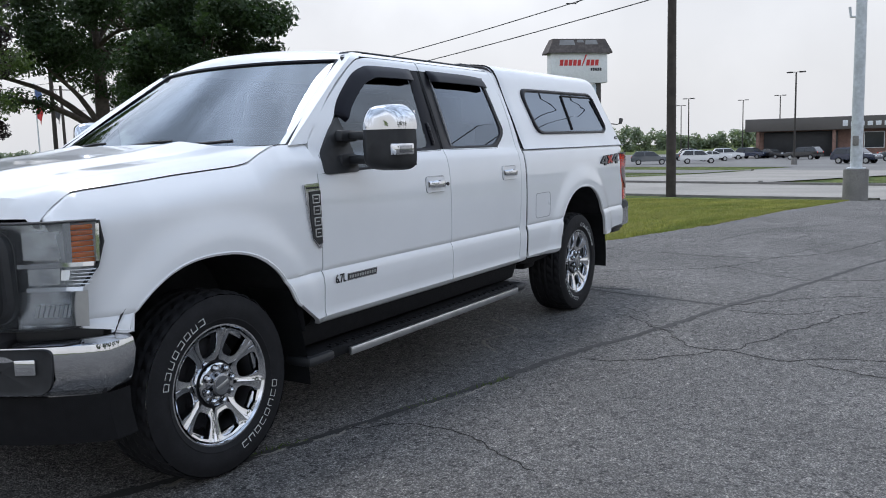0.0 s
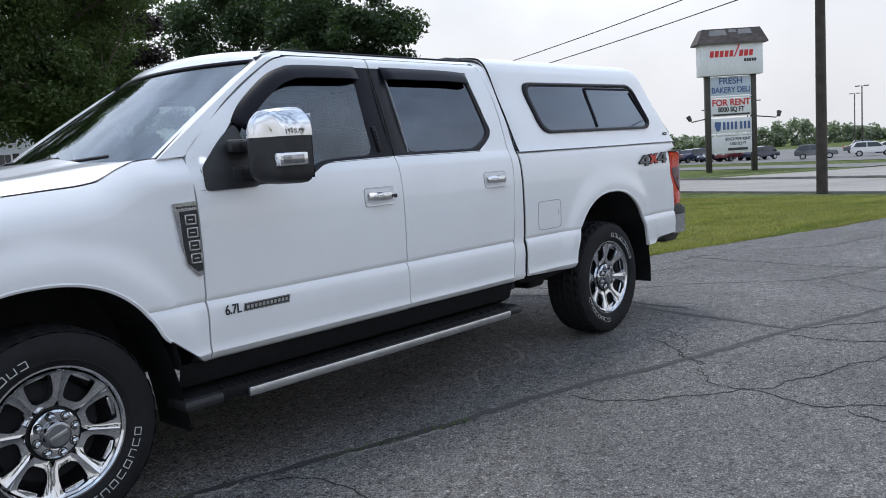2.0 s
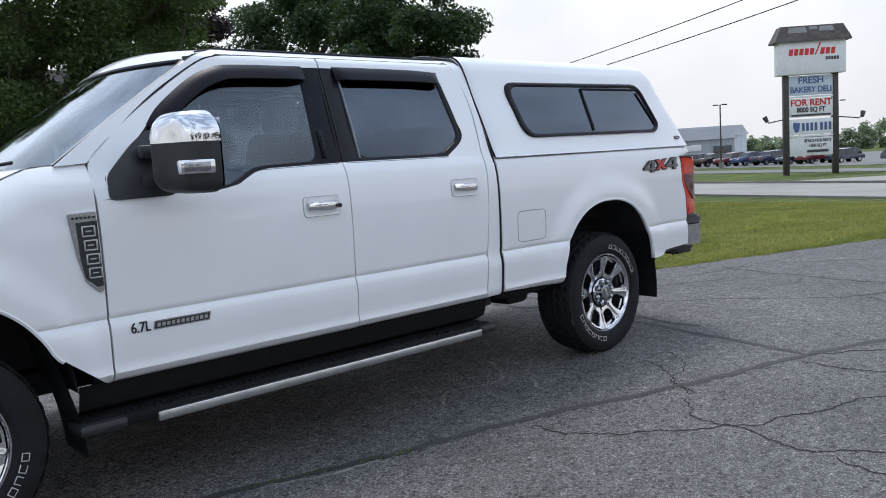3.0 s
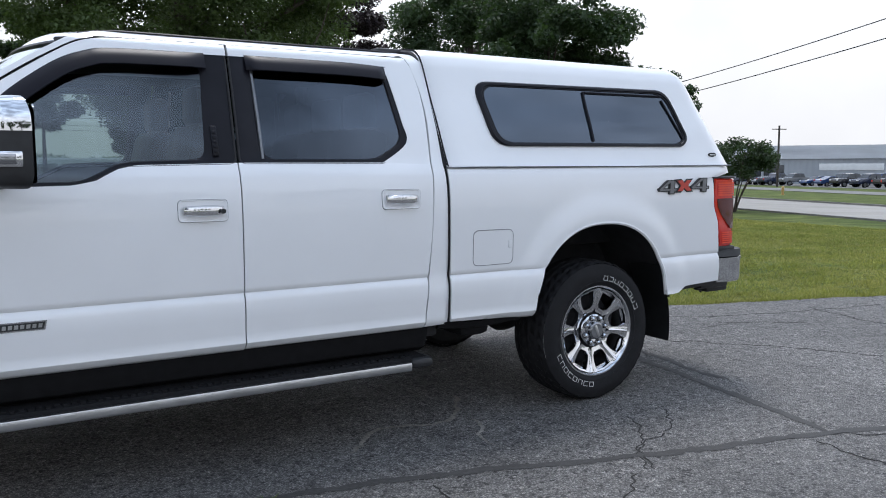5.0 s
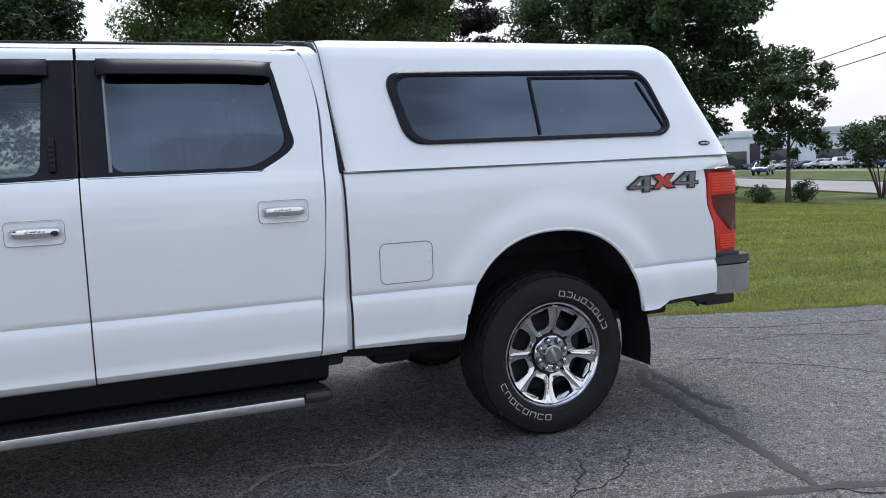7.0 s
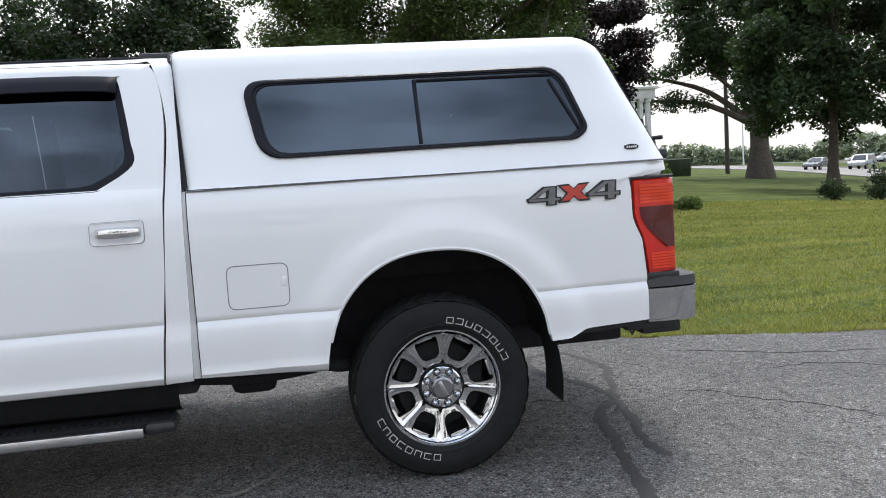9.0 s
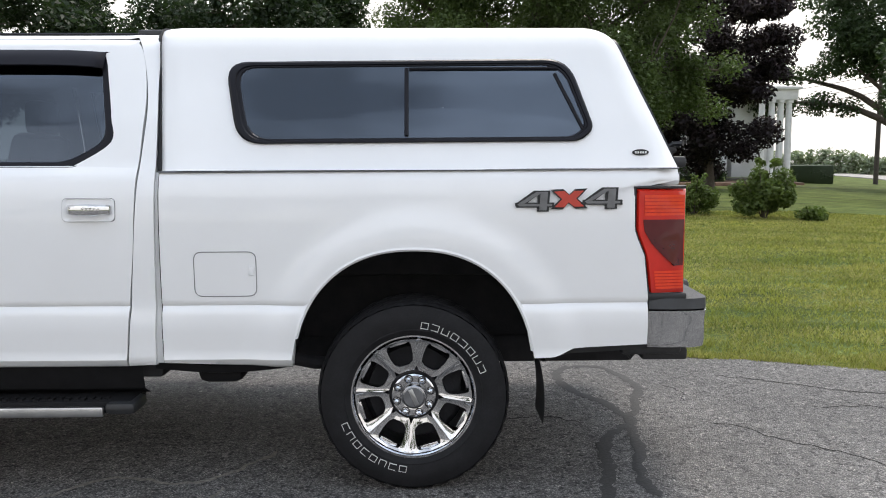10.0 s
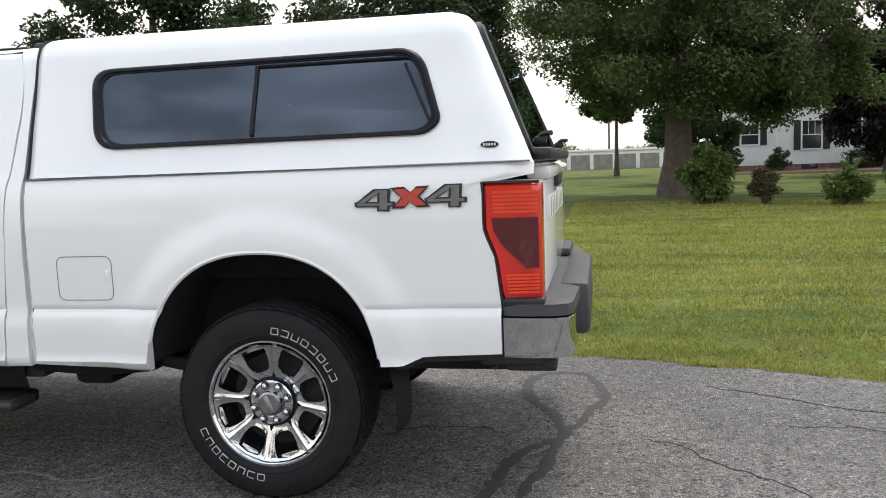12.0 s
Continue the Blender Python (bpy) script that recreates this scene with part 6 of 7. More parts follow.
def tree(name, x, y, label, trunk_r, top, crown_c, crown_r, clumps, count, leaf, leafm, seed, fork=0.35, limbs=7, extra=(), lean=(0, 0), clump=1.0, category="tree", droop=0.0, shell=0.35):
    """A tapered trunk with limbs, and a crown of clumps round the limbs' ends. Heights above its foot."""
    rng = np.random.default_rng(seed)
    z0 = height(x, y) - 0.02
    t = thing(name, x, y, z0, label, category)
    bm = bmesh.new()
    path, rad = [], []
    n = 9
    for k in range(n):
        s = k / (n - 1)
        path.append((lean[0] * s * top + rng.normal() * 0.05 * top * 0.1 * s, lean[1] * s * top + rng.normal() * 0.05 * top * 0.1 * s, s * top * 0.86))
        rad.append(trunk_r * (1 - 0.86 * s) * (1.0 + 0.55 * max(0, 1 - s * n / 1.3)))
    tube(bm, path, rad, 14)
    cc, cr = np.array(crown_c), np.array(crown_r)
    ends, er = [], []
    for k in range(clumps):
        d = rng.normal(size=3)
        d /= np.linalg.norm(d)
        r = shell + (1 - shell) * rng.random() ** 0.5
        p = cc + d * cr * r * (0.82 + 0.25 * rng.random())
        ends.append(p)
        er.append(clump * (0.65 + 0.6 * rng.random()) * cr[0] / 5.0)
    for e in extra:
        for s in np.linspace(0.45, 1.0, 6):
            ends.append(np.array(e) * np.array((s, s, 1)) + np.array((0, 0, (1 - s) * -0.6)) + rng.normal(size=3) * 0.35)
            er.append(clump * 0.75 * cr[0] / 5.0)
    start = [np.array(p) for p in path]
    order = rng.permutation(clumps)
    mains = []
    for k in range(limbs):
        e = ends[order[k]] * np.array((0.9, 0.9, 1))
        mains.append((e, None))
    mains += [(np.array(e), 1) for e in extra]
    mids = []
    for e, ex in mains:
        s = fork + (0.55 - 0.3 * fork) * rng.random() if ex is None else fork
        i = s * (n - 1)
        b = start[int(i)] + (start[min(int(i) + 1, n - 1)] - start[int(i)]) * (i - int(i))
        m1 = b + (e - b) * 0.35 + np.array((0, 0, 0.10 * np.linalg.norm(e - b)))
        m2 = b + (e - b) * 0.7 + np.array((0, 0, 0.06 * np.linalg.norm(e - b))) + rng.normal(size=3) * 0.12
        r0 = trunk_r * (0.42 if ex is None else 0.45) * (1 - 0.5 * s)
        c = resample([b, m1, m2, e], 3, True)
        tube(bm, c, [r0 * (1 - 0.88 * j / (len(c) - 1)) for j in range(len(c))], 8)
        mids += c[3:]
    for k in range(min(len(ends), 70)):
        e = ends[k]
        b = min(mids, key=lambda q: np.linalg.norm(q - e) + max(0, q[2] - e[2]))
        m1 = (b + e) / 2 + rng.normal(size=3) * 0.15
        tube(bm, [b, m1, e], [trunk_r * 0.07, trunk_r * 0.045, trunk_r * 0.02], 5)
    part("trunk", bm, BARK, t, "", 60)
    leaves("crown", ends, er, count, leaf, leafm, t, rng, droop=droop)
    return t


tree("oak_tree", 3.95, 25.5, "large green oak with a broad low crown on the lawn", 0.50, 12.0, (0.2, 0, 8.0), (6.2, 5.4, 4.2), 165, 185000, 0.135, OAKLEAF, 3, 0.30, 10, ((0.6, -3.6, 4.2), (-1.8, -3.6, 4.0), (2.4, -3.2, 4.1), (4.4, -1.4, 3.8), (6.2, 0.6, 3.6), (5.4, 1.4, 3.9), (6.3, -0.4, 4.6), (4.9, 0.3, 3.5), (5.9, 0.9, 4.3), (4.0, 1.8, 3.9), (3.2, -2.8, 4.6), (-4.4, -2.0, 4.6), (1.6, -3.6, 5.4), (-3.4, -1.0, 3.9)), clump=0.80, droop=0.35)
tree("oak_tree", 33.2, 52.0, "big dark oak with a long low limb beside the street", 0.72, 18, (0.8, 0, 12.2), (8.4, 8.0, 6.6), 120, 60000, 0.28, TREELEAF, 5, 0.24, 10, ((-9.4, 3.6, 6.2), (8.5, -3.4, 7.4), (-7.5, 6.3, 8.8)), clump=0.86)
tree("shade_tree", 23.6, 30.2, "tall green shade tree with a dense crown", 0.24, 11.5, (0.2, -0.2, 6.8), (4.7, 4.7, 5.2), 95, 52000, 0.23, TREELEAF, 9, 0.25, 7, clump=1.1, lean=(0.01, 0))
tree("purple_maple_tree", 16.3, 43.6, "dark purple-leaved maple on the lawn", 0.27, 12.6, (0, 0, 7.3), (4.3, 4.0, 6.4), 100, 52000, 0.24, MAPLELEAF, 12, 0.2, 7, clump=1.15)
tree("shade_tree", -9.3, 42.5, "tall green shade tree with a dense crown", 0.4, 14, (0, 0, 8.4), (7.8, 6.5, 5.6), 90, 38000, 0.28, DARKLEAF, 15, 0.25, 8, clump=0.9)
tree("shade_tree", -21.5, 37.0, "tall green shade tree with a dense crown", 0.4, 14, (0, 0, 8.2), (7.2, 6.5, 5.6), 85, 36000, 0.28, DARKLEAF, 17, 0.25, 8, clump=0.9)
tree("shade_tree", 5.8, 38.0, "dense dark green tree behind the oak", 0.2, 7.5, (0, 0, 3.9), (3.0, 2.6, 3.4), 60, 26000, 0.20, TREELEAF, 19, 0.12, 7, clump=1.2, shell=0.2)
tree("shade_tree", 2.5, 57.0, "tall green shade tree with a dense crown", 0.15, 13, (0, 0, 8.0), (3.2, 3.2, 4.8), 60, 20000, 0.30, TREELEAF, 23, 0.25, 7, clump=1.2)
tree("young_tree", 23.3, 22.2, "young tree with a narrow dark green crown on the lawn", 0.10, 6.4, (0.05, 0, 3.75), (1.75, 1.75, 2.55), 70, 11000, 0.16, TREELEAF, 31, 0.15, 7, clump=1.15, shell=0.2)


def shrub(name, x, y, h, w, label, leafm, seed, count=5000, leaf=0.085, stems=7, low=0.1, spiky=0.0):
    rng = np.random.default_rng(seed)
    t = thing(name, x, y, height(x, y) - 0.02, label, "shrub", "shrubs in a row on the lawn")
    bm = bmesh.new()
    ends, er = [], []
    for k in range(stems):
        a = 2 * math.pi * (k + rng.random() * 0.6) / stems
        e = np.array((math.cos(a) * w * 0.36 * (0.5 + 0.6 * rng.random()), math.sin(a) * w * 0.36, h * (0.62 + 0.3 * rng.random())))
        c = resample([(math.cos(a) * 0.05, math.sin(a) * 0.05, 0), e * np.array((0.5, 0.5, 0.55)), e], 3, True)
        tube(bm, c, [0.02 * (1 - 0.7 * j / (len(c) - 1)) for j in range(len(c))], 5)
    part("stems", bm, BARK, t)
    for k in range(34):
        d = rng.normal(size=3)
        d /= np.linalg.norm(d)
        ends.append(np.array((0, 0, h * 0.47)) + d * np.array((w * 0.40, w * 0.40, h * 0.40)) * (0.5 + 0.5 * rng.random()))
        er.append(w * 0.15 * (0.7 + 0.7 * rng.random()))
    for k in range(int(spiky)):
        a = 2 * math.pi * rng.random()
        ends.append(np.array((math.cos(a) * w * 0.3 * rng.random(), math.sin(a) * w * 0.3, h * (0.9 + 0.12 * rng.random()))))
        er.append(w * 0.06)
    leaves("foliage", ends, er, count, leaf, leafm, t, rng, 0.9)
    return t


shrub("shrub", 4.3, 20.8, 1.65, 1.75, "rounded bright green shrub on the lawn", BUSHLEAF, 41, 7500, 0.11, spiky=9)
shrub("shrub", 5.62, 19.7, 1.12, 0.95, "clipped brownish half-bare shrub on the lawn", DRYLEAF, 42, 3600, 0.07)
shrub("shrub", 7.3, 18.6, 1.10, 1.35, "loose light green shrub on the lawn", BUSHLEAF, 43, 2600, 0.10, spiky=10)
shrub("shrub", 8.75, 17.45, 1.50, 1.55, "broad bright green shrub on the lawn", BUSHLEAF, 44, 8200, 0.11, spiky=10)
shrub("shrub", 9.7, 16.8, 0.35, 0.9, "low green shrub on the lawn", BUSHLEAF, 49, 1500, 0.09)
shrub("shrub", 18.7, 20.85, 1.18, 1.35, "low dark green shrub on the lawn", TREELEAF, 45, 2800, 0.085, spiky=5)
shrub("shrub", 17.3, 21.3, 0.8, 1.2, "low dark green shrub on the lawn", TREELEAF, 46, 2200, 0.085)
shrub("shrub", 21.0, 21.2, 0.72, 1.2, "small low green shrub on the lawn", TREELEAF, 47, 1800, 0.08, spiky=3)
shrub("shrub", 23.9, 22.0, 0.95, 1.2, "low green shrub at the foot of the young tree", TREELEAF, 48, 1900, 0.08)

# a vase-shaped tree of several stems
rng = np.random.default_rng(61)
ms = thing("multi_stem_tree", 29.3, 22.9, height(29.3, 22.9) - 0.02, "small vase-shaped tree with many bare stems", "tree")
ends, er = [], []
for k in range(8):
    a = 2 * math.pi * (k + 0.4 * rng.random()) / 8
    e = np.array((math.cos(a) * 1.3, math.sin(a) * 1.3, 2.45 + 0.5 * rng.random()))
    c = resample([(math.cos(a) * 0.08, math.sin(a) * 0.08, 0), (math.cos(a) * 0.42, math.sin(a) * 0.42, 1.0), e], 4, True)
    bm = bmesh.new()
    tube(bm, c, [0.045 * (1 - 0.6 * j / (len(c) - 1)) for j in range(len(c))], 6)
    part("stem", bm, BARK, ms)
for k in range(46):
    d = rng.normal(size=3)
    d /= np.linalg.norm(d)
    ends.append(np.array((0, 0, 2.5)) + d * np.array((1.85, 1.85, 0.88)) * (0.5 + 0.5 * rng.random()))
    er.append(0.5)
leaves("crown", ends, er, 9500, 0.14, TREELEAF, ms, rng, 0.8)

# trees across the lot behind the walk, seen in the windows
for k, (x, y) in enumerate(((-24, -44), (-13, -50), (-3, -46), (9, -52), (20, -46))):
    tree("shade_tree", x, y, "tall green shade tree across the lot", 0.35, 14, (0, 0, 9), (5.5, 5.5, 5.5), 50, 9000, 0.5, TREELEAF, 200 + k, 0.25, 7, clump=0.85)

# far woods along the skyline, their haze painted as a paler leaf colour
rng = np.random.default_rng(71)
ends, er = [], []
for az in np.arange(-25, 140, 0.42):
    D = 290 + 25 * noise.noise((az * 0.11, 2.0, 0)) * 2
    hgt = 3.9 + 4.6 * max(0.0, noise.noise((az * 0.23, 7.7, 0.0)) + 0.25) + 1.2 * rng.random()
    px, py = -3 + D * math.cos(radians(az)), -3 + D * math.sin(radians(az))
    for k in range(4):
        ends.append((px + rng.normal(), py + rng.normal(), height(px, py) + hgt * (0.15 + 0.85 * k / 4)))
        er.append(1.5 + 0.9 * rng.random())
woods = leaves("far_woods", ends, er, 110000, 1.2, HAZELEAF, None, rng, 0.9, "line of far green trees with haze put into their pale leaf colour", "stuff")
tagged(woods, category="woods")

# ---- grass blades on the near lawn ----
rng = np.random.default_rng(81)


def blades(name, count, box_, hgt, material, label, patch=None):
    """Single bent blades on the lawn inside x0, x1 and up to a depth from its edge."""
    x0, x1, depth = box_
    x = x0 + (x1 - x0) * rng.random(count)
    d = depth * rng.random(count) ** 1.7
    ex = np.array([edge_y(v) for v in np.linspace(x0, x1, 400)])
    y = np.interp(x, np.linspace(x0, x1, 400), ex) + d - 0.03
    keep = (x * 0.94 - y * 0.342) < 21.2
    if patch:
        pn = np.array([noise.noise((a * patch, b * patch, 3.3)) for a, b in zip(x, y)])
        keep &= pn + 0.32 * np.sin((y + 0.12 * x) * 5.6 + 2.0 * pn) > -0.05
    x, y, d = x[keep], y[keep], d[keep]
    n = len(x)
    z = np.array([height(a, b) for a, b in zip(x, y)]) - 0.018
    a = rng.random(n) * 2 * math.pi
    tuft = np.array([noise.noise((p * 2.3, q * 2.3, 8.1)) + 0.6 * noise.noise((p * 7, q * 7, 1.4)) for p, q in zip(x, y)])
    h = hgt * (0.4 + 0.8 * rng.random(n)) * (1 + 0.5 * (d < 0.12)) * (1 + d * 0.02) * np.clip(0.85 + 0.9 * tuft, 0.35, 2.0)
    w = (0.004 + 0.004 * rng.random(n)) * (1 + d * 0.16)
    l = h * (0.25 + 0.7 * rng.random(n))
    b = rng.random(n) * 2 * math.pi
    ux, uy = np.cos(a) * w, np.sin(a) * w
    v = np.stack([np.stack([x - ux, y - uy, z], 1), np.stack([x + ux, y + uy, z], 1), np.stack([x + np.cos(b) * l, y + np.sin(b) * l, z + h], 1)], 1).reshape(-1, 3)
    me = bpy.data.meshes.new(name)
    me.vertices.add(len(v))
    me.vertices.foreach_set("co", v.ravel())
    me.loops.add(n * 3)
    me.loops.foreach_set("vertex_index", np.arange(n * 3))
    me.polygons.add(n)
    me.polygons.foreach_set("loop_start", np.arange(n) * 3)
    me.polygons.foreach_set("loop_total", np.full(n, 3))
    me.update()
    me.materials.append(material)
    return tagged(new(name, me), label, "grass", "", "stuff")


blades("grass", 400000, (0.6, 21.5, 20.0), 0.042, BLADE, "short green grass blades along the lawn")
def weed(x, y, rz, length, seed):
    """A thin line of small weeds in a crack."""
    r_ = np.random.default_rng(seed)
    b = bmesh.new()
    for k in range(45):
        p = Vector(((r_.random() - 0.5) * length, r_.normal() * 0.012, 0))
        a, h = r_.random() * 6.28, 0.008 + 0.016 * r_.random()
        u = Vector((math.cos(a), math.sin(a), 0)) * 0.004
        tip = p + Vector((r_.normal() * 0.02, r_.normal() * 0.02, h))
        b.faces.new([b.verts.new(p - u), b.verts.new(p + u), b.verts.new(tip)])
    ob = ob_from("weed", b, BUSHLEAF, smooth=0)
    ob.matrix_basis = pose(x, y, 0.002, 0, 0, rz)
    tagged(ob, "small green weeds growing in a tar seam", "weed", "weeds in the asphalt")


weed(-2.72, -0.27, -16, 0.5, 301)
weed(-2.28, -0.40, -14, 0.3, 302)
weed(-3.72, 0.02, -17, 0.35, 303)


blades("dry_grass", 240000, (0.6, 21.5, 18.0), 0.036, STRAW, "straw-coloured dry grass blades in the lawn", 1.1)


# ---- poles and wires ----
def utility_pole(x, y, h, r, arm, lean=0.0, rz=70):
    t = thing("utility_pole", x, y, height(x, y) - 0.05, "tall weathered wooden utility pole", "utility pole", "utility poles along the street", rz=rz)
    bm = bmesh.new()
    tube(bm, [(lean * s * h, 0, s * h) for s in (0, 0.33, 0.66, 1)], [r, r * 0.93, r * 0.85, r * 0.78], 14)
    part("pole", bm, WOODPOLE, t)
    if arm:
        bm = bmesh.new()
        box(bm, (lean * h, 0, h - 0.5), (0.1, 2.2, 0.12), 0.01)
        part("crossarm", bm, WOODPOLE, t)
    return t


P1 = (25.0, 6.5)
utility_pole(*P1, 11.0, 0.19, False)
utility_pole(39.6, 68.1, 12, 0.21, False, -0.03)
utility_pole(55.8, 91, 11, 0.2, True)
utility_pole(2.6, 118, 9.5, 0.16, True)
utility_pole(96, 70, 8.5, 0.16, True)
for k, (dz, dx) in enumerate(((0.0, 0.0), (-0.78, 0.0))):
    bm = bmesh.new()
    c = resample([(11 + dx, -50, 9.6 + dz), (22.1 + dx, -5.1, 8.95 + dz), (P1[0] + dx, P1[1], 7.62 + dz), (27.9 + dx, 18.1, 6.42 + dz * 0.9), (30.8 + dx, 29.8, 5.57 + dz * 0.85), (34.7 + dx, 45.3, 4.97 + dz * 0.7), (44 + dx, 70, 5.8 + dz), (55.8 + dx, 91, 8.3 + dz)], 8, True)
    tube(bm, c, 0.022, 5)
    if k == 0:
        q = Vector(c[19])
        tube(bm, [q + Vector((0, -0.4, 0.12)), q + Vector((0, 0, -0.06)), q + Vector((0, 0.4, 0.0))], 0.02, 5)
    tagged(ob_from("overhead_wire", bm, WIRE), "thin dark overhead service wire", "wire", "overhead wires")
for dz in (0.0, 0.9, 1.5):
    bm = bmesh.new()
    A, B = Vector((39.6, 68.1, 9.0 - dz)), Vector((2.6, 118, 8.2 - dz))
    tube(bm, [A + (B - A) * s + Vector((0, 0, -1.6 * 4 * s * (1 - s))) for s in [k / 14 for k in range(15)]], 0.02, 5)
    tagged(ob_from("overhead_wire", bm, WIRE), "thin dark overhead wire between poles", "wire", "overhead wires")
    bm = bmesh.new()
    B = Vector((55.8, 91, 8.6 - dz))
    tube(bm, [A + (B - A) * s + Vector((0, 0, -0.8 * 4 * s * (1 - s))) for s in [k / 10 for k in range(11)]], 0.02, 5)
    tagged(ob_from("overhead_wire", bm, WIRE), "thin dark overhead wire between poles", "wire", "overhead wires")

# painted steel light pole on a concrete footing at the lot's corner
lx, ly = 21.9, -0.17
lp = thing("light_pole", lx, ly, height(lx, ly), "pale painted steel light pole on a round concrete footing", "light pole")
bm = bmesh.new()
rod(bm, (0, 0, -0.1), (0, 0, 0.98), 0.365, 0.36, 32)
bmesh.ops.bevel(bm, geom=[e for e in bm.edges if e.calc_length() < 0.3 and all(v.co.z > 0.5 for v in e.verts)], offset=0.02, segments=2, affect="EDGES")
part("footing", bm, KERB, lp, "weathered concrete footing")
bm = bmesh.new()
tube(bm, [(0, 0, 0.98), (0, 0, 5), (0, 0, 11)], [0.175, 0.16, 0.12], 16)
box(bm, (0, 0, 1.0), (0.5, 0.5, 0.05), 0.008)
part("pole", bm, POLEWHITE, lp)
bm = bmesh.new()
box(bm, (-0.12, 0.02, 1.85), (0.16, 0.17, 0.3), 0.02)
part("junction_box", bm, KERB, lp)
bm = bmesh.new()
tube(bm, [(0, 0.05, 5.6), (0, 0.28, 5.6), (0, 0.32, 5.9)], 0.04, 8)
part("bracket", bm, POLEWHITE, lp)


def lot_lamp(x, y, h, group="car park lamps"):
    t = thing("parking_lamp", x, y, height(x, y), "tall dark car park lamp post with flat heads", "lamp post", group)
    bm = bmesh.new()
    tube(bm, [(0, 0, 0.7), (0, 0, h)], [0.11, 0.08], 10)
    part("post", bm, DARKPOLE, t)
    bm = bmesh.new()
    rod(bm, (0, 0, -0.05), (0, 0, 0.75), 0.32, 0.30, 16)
    part("footing", bm, KERB, t)
    for s in (-1, 1):
        bm = bmesh.new()
        box(bm, (0, s * 0.62, h), (0.34, 0.6, 0.14), 0.03)
        box(bm, (0, s * 0.2, h), (0.08, 0.3, 0.06), 0.01)
        part("lamp_head", bm, DARKPOLE, t)
    return t


for x, y, h in ((86.6, 11.5, 9.6), (125, 33, 9.5), (160, 44, 10), (140, 22, 10), (108, 42, 8), (126, 57, 8), (118, 47, 8.4), (92, 50, 8), (150, 30, 10)):
    lot_lamp(x, y, h)

# ---- roadside shop sign ----
sx, sy = 63.6, 26.3
sg_ = thing("shop_sign", sx, sy, height(sx, sy), "tall roadside shop sign with a brown roof and stacked panels", "sign", rz=-46)
sg_.scale = (1.43, 1.43, 1.43)
def plate(bm, x0, x1, z0, z1, y0=-0.12, y1=0.12, bev=0.02):
    return box(bm, ((x0 + x1) / 2, (y0 + y1) / 2, (z0 + z1) / 2), (x1 - x0, y1 - y0, z1 - z0), bev)


for x in (-1.38, 1.38):
    bm = bmesh.new()
    plate(bm, x - 0.15, x + 0.15, -0.1, 5.8, -0.15, 0.15)
    part("post", bm, DARKPOLE, sg_)
bm = bmesh.new()
plate(bm, -1.85, 1.85, 5.68, 7.55, -0.42, 0.42, 0.03)
cab = part("sign_box", bm, SIGNWHITE, sg_, "white lit box with red marks")
bm = bmesh.new()
grid(bm, [[(x, y, z) for x, y in ((-a, -b), (a, -b), (a, b), (-a, b))] for a, b, z in ((2.1, 0.62, 7.48), (2.1, 0.62, 7.56), (1.72, 0.36, 8.38), (0.01, 0.01, 8.40))], True)
rf = part("sign_roof", bm, SIGNROOF, sg_, "brown shingled mansard roof with worn patches", 0)
bm = bmesh.new()
for x0, x1, z0, z1 in ((-1.35, -0.3, 7.98, 8.3), (0.35, 1.2, 8.02, 8.3), (-0.2, 0.3, 8.15, 8.32)):
    f = lambda z: -0.62 + 0.26 * (z - 7.56) / 0.82 - 0.012  # noqa: E731
    bm.faces.new([bm.verts.new(p) for p in ((x0, f(z0), z0), (x1, f(z0), z0), (x1 - 0.08, f(z1), z1), (x0 + 0.06, f(z1), z1))])
part("worn_patch", bm, PATCH, rf, "", 0)
# plain red shapes stand for the shop's mark
bm = bmesh.new()
for k in range(9):
    x = -1.32 + 0.29 * k
    if k == 5:
        flat_ = [(x - 0.02, 6.72), (x + 0.06, 6.72), (x + 0.36, 7.42), (x + 0.27, 7.42)]
    else:
        flat_ = [(x, 6.74), (x + 0.22, 6.74), (x + 0.27, 7.1), (x + 0.05, 7.1)]
    flatshape(flat_, -0.40, -0.435, bm)
part("shop_mark", bm, SIGNRED, cab, "", 0)
bm = bmesh.new()
for k in range(5):
    flatshape([(0.72 + 0.15 * k, 6.42), (0.84 + 0.15 * k, 6.42), (0.84 + 0.15 * k, 6.6), (0.72 + 0.15 * k, 6.6)], -0.40, -0.435, bm)
part("shop_mark", bm, SIGNDARK, cab, "", 0)
face = lambda x, z, d=0.135: pose(x, -d, z, 90, 0, 0)  # noqa: E731
